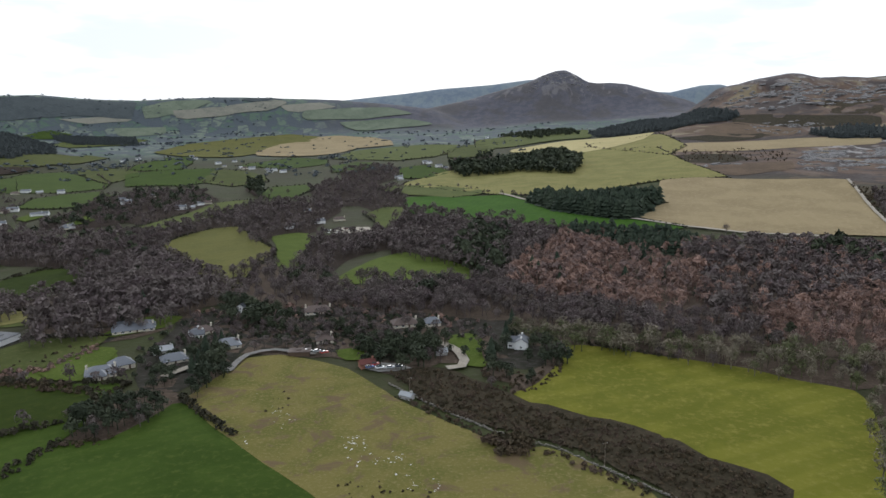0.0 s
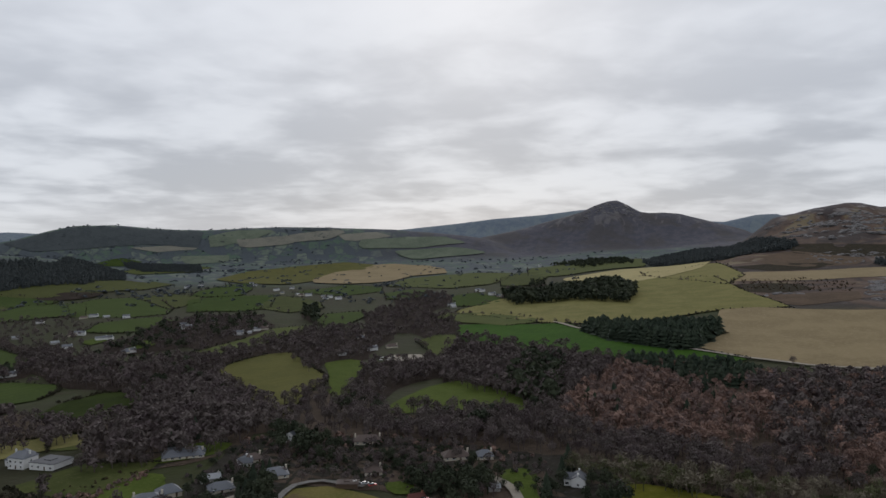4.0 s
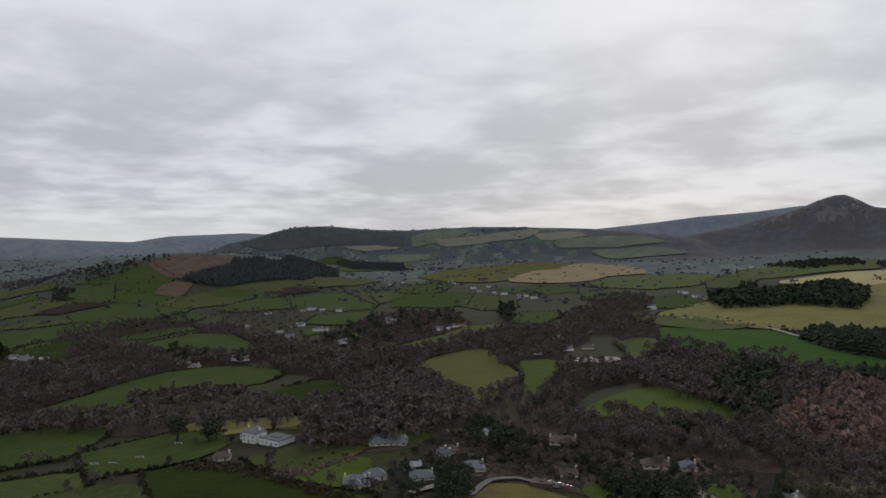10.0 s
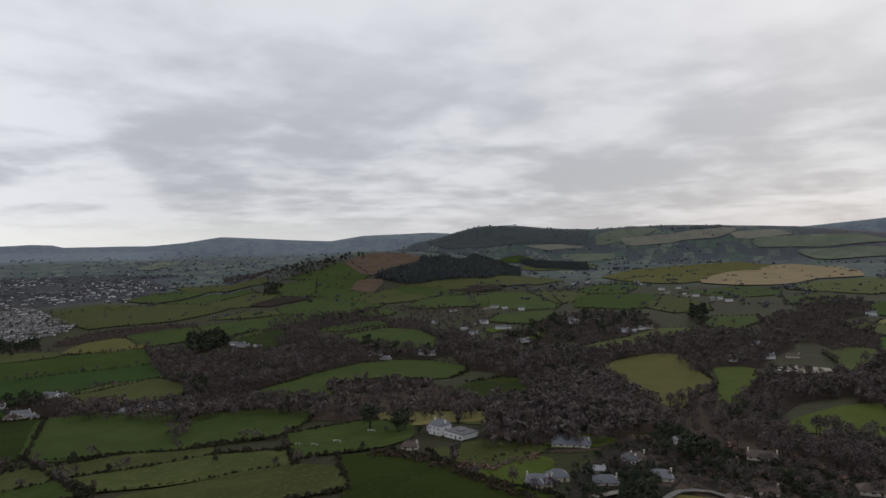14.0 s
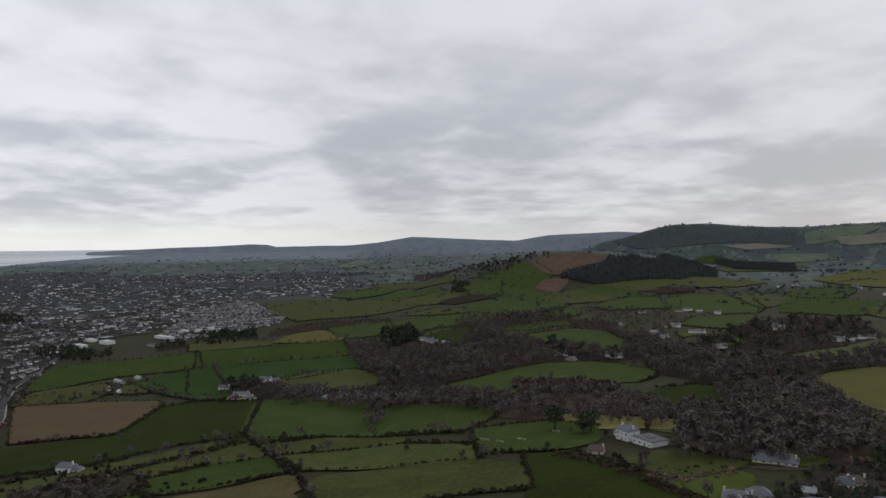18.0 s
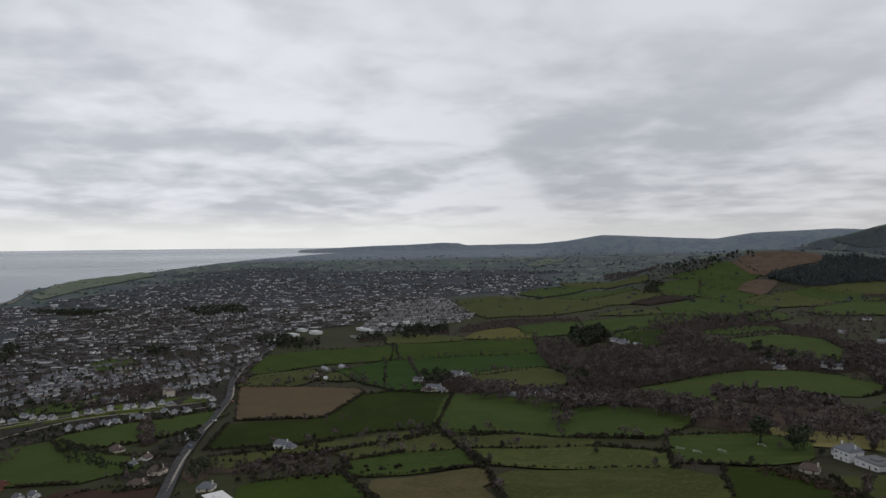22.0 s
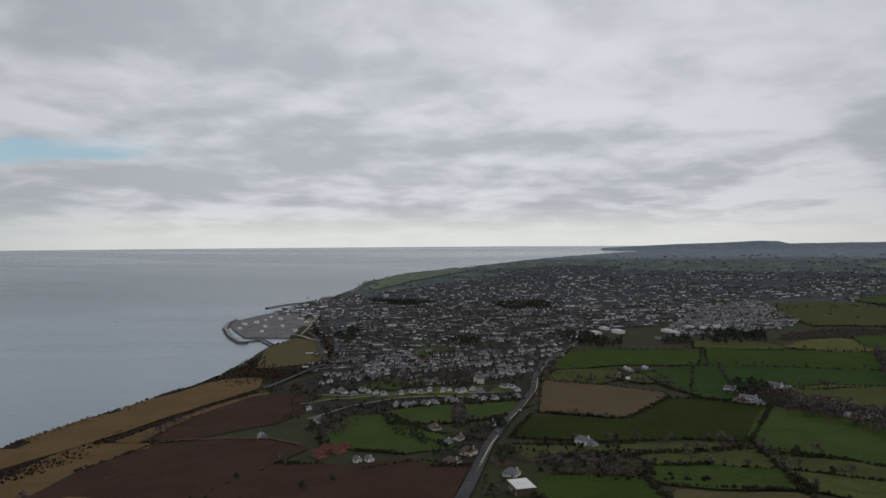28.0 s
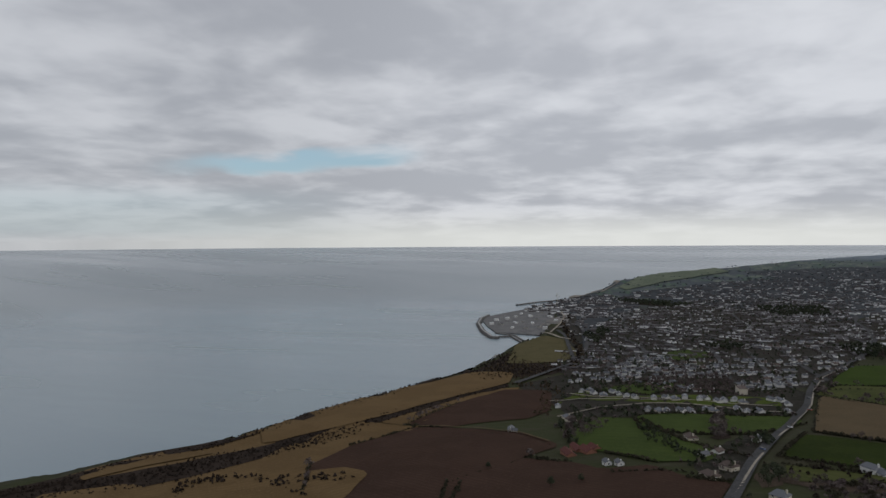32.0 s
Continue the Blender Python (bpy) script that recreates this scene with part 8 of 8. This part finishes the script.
scrub([(-27, 292), (-4, 269), (17, 247), (39, 233), (57, 214), (70, 198), (67, 195), (54, 212), (36, 231), (15, 244), (-6, 264), (-24, 285)], 2.2, 1.6)
scrub([(-284, 312), (-281, 330), (-241, 327), (-188, 309), (-167, 303), (-165, 292), (-215, 308), (-254, 318)], 2.6, 2.2)
scrub([(-236, 325), (-208, 330), (-195, 366), (-189, 361), (-197, 324), (-221, 316)], 2.6, 2.0, "larch_twigs")
boats([(-1745, -530), (-1928, -536), (-1688, -458), (-1628, -466)], 22)
field('shingle', [(-1551, -368), (-1426, -353), (-1271, -349), (-1163, -352), (-1085, -348), (-1178, -384), (-1213, -357), (-1484, -389), (-1552, -388)])
scrub([(-1797, -351), (-1794, -339), (-1495, -268), (-1331, -217), (-1163, -188), (-1082, -192), (-1117, -204), (-1196, -203), (-1320, -226), (-1466, -275)], 5, 4)
scrub([(-371, -494), (-406, -479), (-433, -491), (-495, -479), (-557, -447), (-651, -433), (-752, -419), (-838, -383), (-978, -369), (-955, -360), (-824, -377), (-735, -410), (-637, -423), (-548, -440), (-486, -470), (-420, -476), (-396, -467), (-361, -481)], 2.2, 1.5, "bramble")
field('sand', [(-1459, -348), (-1496, -344), (-1436, -325), (-1421, -335)])
field('sand', [(-1371, -302), (-1377, -289), (-1334, -283), (-1345, -298)])
field('gardens', [(-2010, -391), (-2004, -357), (-1743, -296), (-1459, -238), (-1252, -207), (-1150, -200), (-1296, -231), (-1469, -274), (-1690, -332)])
town([(-2201, -419), (-2515, -364), (-2782, -244), (-1908, -167), (-1864, -270), (-1934, -328)], 15, 30, 11, "town", 0, 26)
town([(-2225, -565), (-2394, -526), (-2543, -452), (-2296, -389), (-2080, -422), (-2054, -504)], 15, 36, 16, "town", 0, 0)
bushes([(-683, -141), (-739, -122), (-737, -92), (-737, -68), (-702, -59), (-710, -106), (-624, -114), (-575, -91), (-590, -112)], 7, 4)
bushes([(-517, -23), (-564, -2), (-595, 27), (-570, 35), (-492, 18), (-486, -2)], 8, 3)
bushes([(-806, -156), (-777, -59), (-782, 86), (-742, 81), (-721, -55), (-741, -141)], 9, 3.5)
bushes([(-939, -247), (-1042, -197), (-1010, -126), (-1021, -28), (-944, 65), (-890, 98), (-858, -65), (-824, -156), (-884, -182)], 12, 3.5)
wood([(-691, 3), (-745, 15), (-614, 18), (-601, 5)], 6, 8)
hedge([(-699, -59), (-586, -16), (-546, 29)], 3)
bushes([(-441, 23), (-427, 36), (-389, 34), (-381, 23), (-404, 18)], 5, 3)
field('green', [(-896, -126), (-949, -57), (-929, -26), (-858, -65)])
field('green', [(-1229, -63), (-1287, -14), (-1219, -4), (-1160, -51)])
field('stubble', [(-336, -481), (-364, -485), (-385, -476), (-428, -486), (-495, -479), (-581, -453), (-650, -432), (-740, -412), (-681, -352), (-558, -359), (-469, -322), (-416, -250), (-361, -202), (-279, -399)], True)
field('thicket', [(-372, -507), (-398, -493), (-414, -493), (-419, -457), (-489, -423), (-577, -397), (-662, -356), (-745, -340), (-730, -332), (-661, -342), (-553, -356), (-450, -378), (-399, -397), (-363, -449), (-345, -471)])
scrub([(-369, -503), (-395, -489), (-410, -489), (-416, -454), (-485, -420), (-573, -394), (-658, -354), (-740, -338), (-725, -330), (-657, -340), (-549, -353), (-446, -375), (-396, -394), (-360, -445), (-342, -467)], 2.8, 1.6, "bramble")
scrub([(-405, -366), (-429, -372), (-451, -357), (-465, -336), (-460, -327), (-441, -344), (-417, -353), (-391, -348)], 3.0, 2.4, "bramble")
scrub([(-465, -336), (-445, -297), (-412, -248), (-410, -251), (-434, -294), (-456, -332)], 2.6, 2.0, "bramble")
field('thicket', [(-588, -399), (-607, -392), (-650, -367), (-703, -339), (-781, -313), (-893, -285), (-939, -258), (-911, -247), (-858, -274), (-752, -302), (-676, -327), (-628, -354), (-572, -370), (-546, -371)])
boulders([(-42, 247), (-34, 249), (-30, 236), (-38, 233)], 70, 0.7)
boulders([(-29, 230), (-17, 233), (-17, 226), (-27, 225)], 50, 0.7)
boulders([(-94, 296), (-84, 297), (-64, 267), (-61, 259), (-75, 265), (-88, 281)], 110, 0.6)
boulders([(-22, 236), (-4, 219), (-3, 205), (-11, 205), (-19, 219)], 60, 0.6)
boulders([(-82, 247), (-75, 249), (-72, 240), (-79, 240)], 24, 0.8)
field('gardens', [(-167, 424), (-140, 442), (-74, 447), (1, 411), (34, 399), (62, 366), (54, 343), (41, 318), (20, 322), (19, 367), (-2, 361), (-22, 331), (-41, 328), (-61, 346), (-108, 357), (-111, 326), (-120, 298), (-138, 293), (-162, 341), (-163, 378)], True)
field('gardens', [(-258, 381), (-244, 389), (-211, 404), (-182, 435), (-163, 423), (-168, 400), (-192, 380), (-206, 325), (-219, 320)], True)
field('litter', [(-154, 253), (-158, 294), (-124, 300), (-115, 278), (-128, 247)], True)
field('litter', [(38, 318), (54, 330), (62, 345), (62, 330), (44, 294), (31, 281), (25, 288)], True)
bushes([(-127, 421), (-73, 439), (-34, 414), (-34, 368), (-62, 370), (-85, 362), (-113, 372)], 5, 2.8)
bushes([(-176, 379), (-162, 411), (-129, 384), (-142, 356), (-153, 340)], 5, 2.6)
scrub([(-168, 426), (-141, 446), (-74, 446), (1, 410), (27, 396), (20, 380), (-32, 390), (-82, 409), (-129, 404), (-158, 401)], 5, 3.2, "larch_twigs")
trees('leaf', [(19, 319), (49, 347), (-43, 345), (-41, 354), (-34, 344), (-19, 352), (-15, 343), (-10, 355), (-101, 401), (-97, 407), (-104, 389), (-114, 395), (-67, 381), (-63, 386), (-49, 369), (-130, 336), (-130, 350), (-118, 327), (-119, 339)], 10)
trees('pine', [(-125, 320), (-126, 332), (-127, 345), (-125, 354), (-124, 361), (224, 554), (244, 580), (291, 601), (132, 567), (127, 500), (92, 524), (102, 468), (156, 537), (73, 549), (92, 612)], 10)
field('gardens', [(-931, -244), (-1042, -197), (-1025, -128), (-1036, -29), (-960, 67), (-906, 107), (-759, 90), (-734, 63), (-714, -55), (-729, -138), (-810, -167)], True)
field('gardens', [(-521, -11), (-655, 35), (-609, 44), (-509, 23), (-467, 13), (-486, -6)], True)
field('thicket', [(-998, -350), (-1350, -390), (-1477, -388), (-1163, -301), (-1118, -209), (-1041, -203), (-1005, -265), (-931, -285)], True)
scrub([(-1008, -344), (-1231, -355), (-1285, -338), (-1144, -296), (-1086, -203), (-1046, -213), (-1021, -269), (-943, -289)], 4, 2.4, "bramble")
field('thicket', [(-367, -501), (-378, -503), (-413, -486), (-505, -489), (-565, -454), (-731, -486), (-841, -469), (-942, -430), (-1079, -407), (-1192, -389), (-1078, -352), (-956, -361), (-826, -377), (-737, -411), (-640, -426), (-551, -443), (-488, -472), (-398, -469), (-364, -485), (-355, -485)])
scrub([(-364, -497), (-375, -499), (-410, -482), (-502, -485), (-562, -452), (-657, -437), (-837, -467), (-849, -388), (-1075, -405), (-972, -367), (-835, -381), (-745, -415), (-646, -430), (-555, -446), (-492, -476), (-400, -472), (-365, -486)], 2.0, 1.6, "bramble")
tagged(new("hedgerows", strew("hedgerows", KITS["bush_far"], np.concatenate([q for q, h in FAR_HEDGES]), 0.8 * np.concatenate([h for q, h in FAR_HEDGES]), "hedge_haze", seed=7)),
       "hedgerows between the further fields, paled for haze", "hedges", group="hedgerows", kind="stuff")
tagged(new("hedgerow_trees", strew("hedgerow_trees", KITS["bare_tiny"], np.concatenate([q for q, h in FAR_HEDGE_TREES]), np.concatenate([h for q, h in FAR_HEDGE_TREES]), "twigs", seed=8)),
       "leafless trees along the further hedgerows", "trees", group="hedgerow trees", kind="stuff")
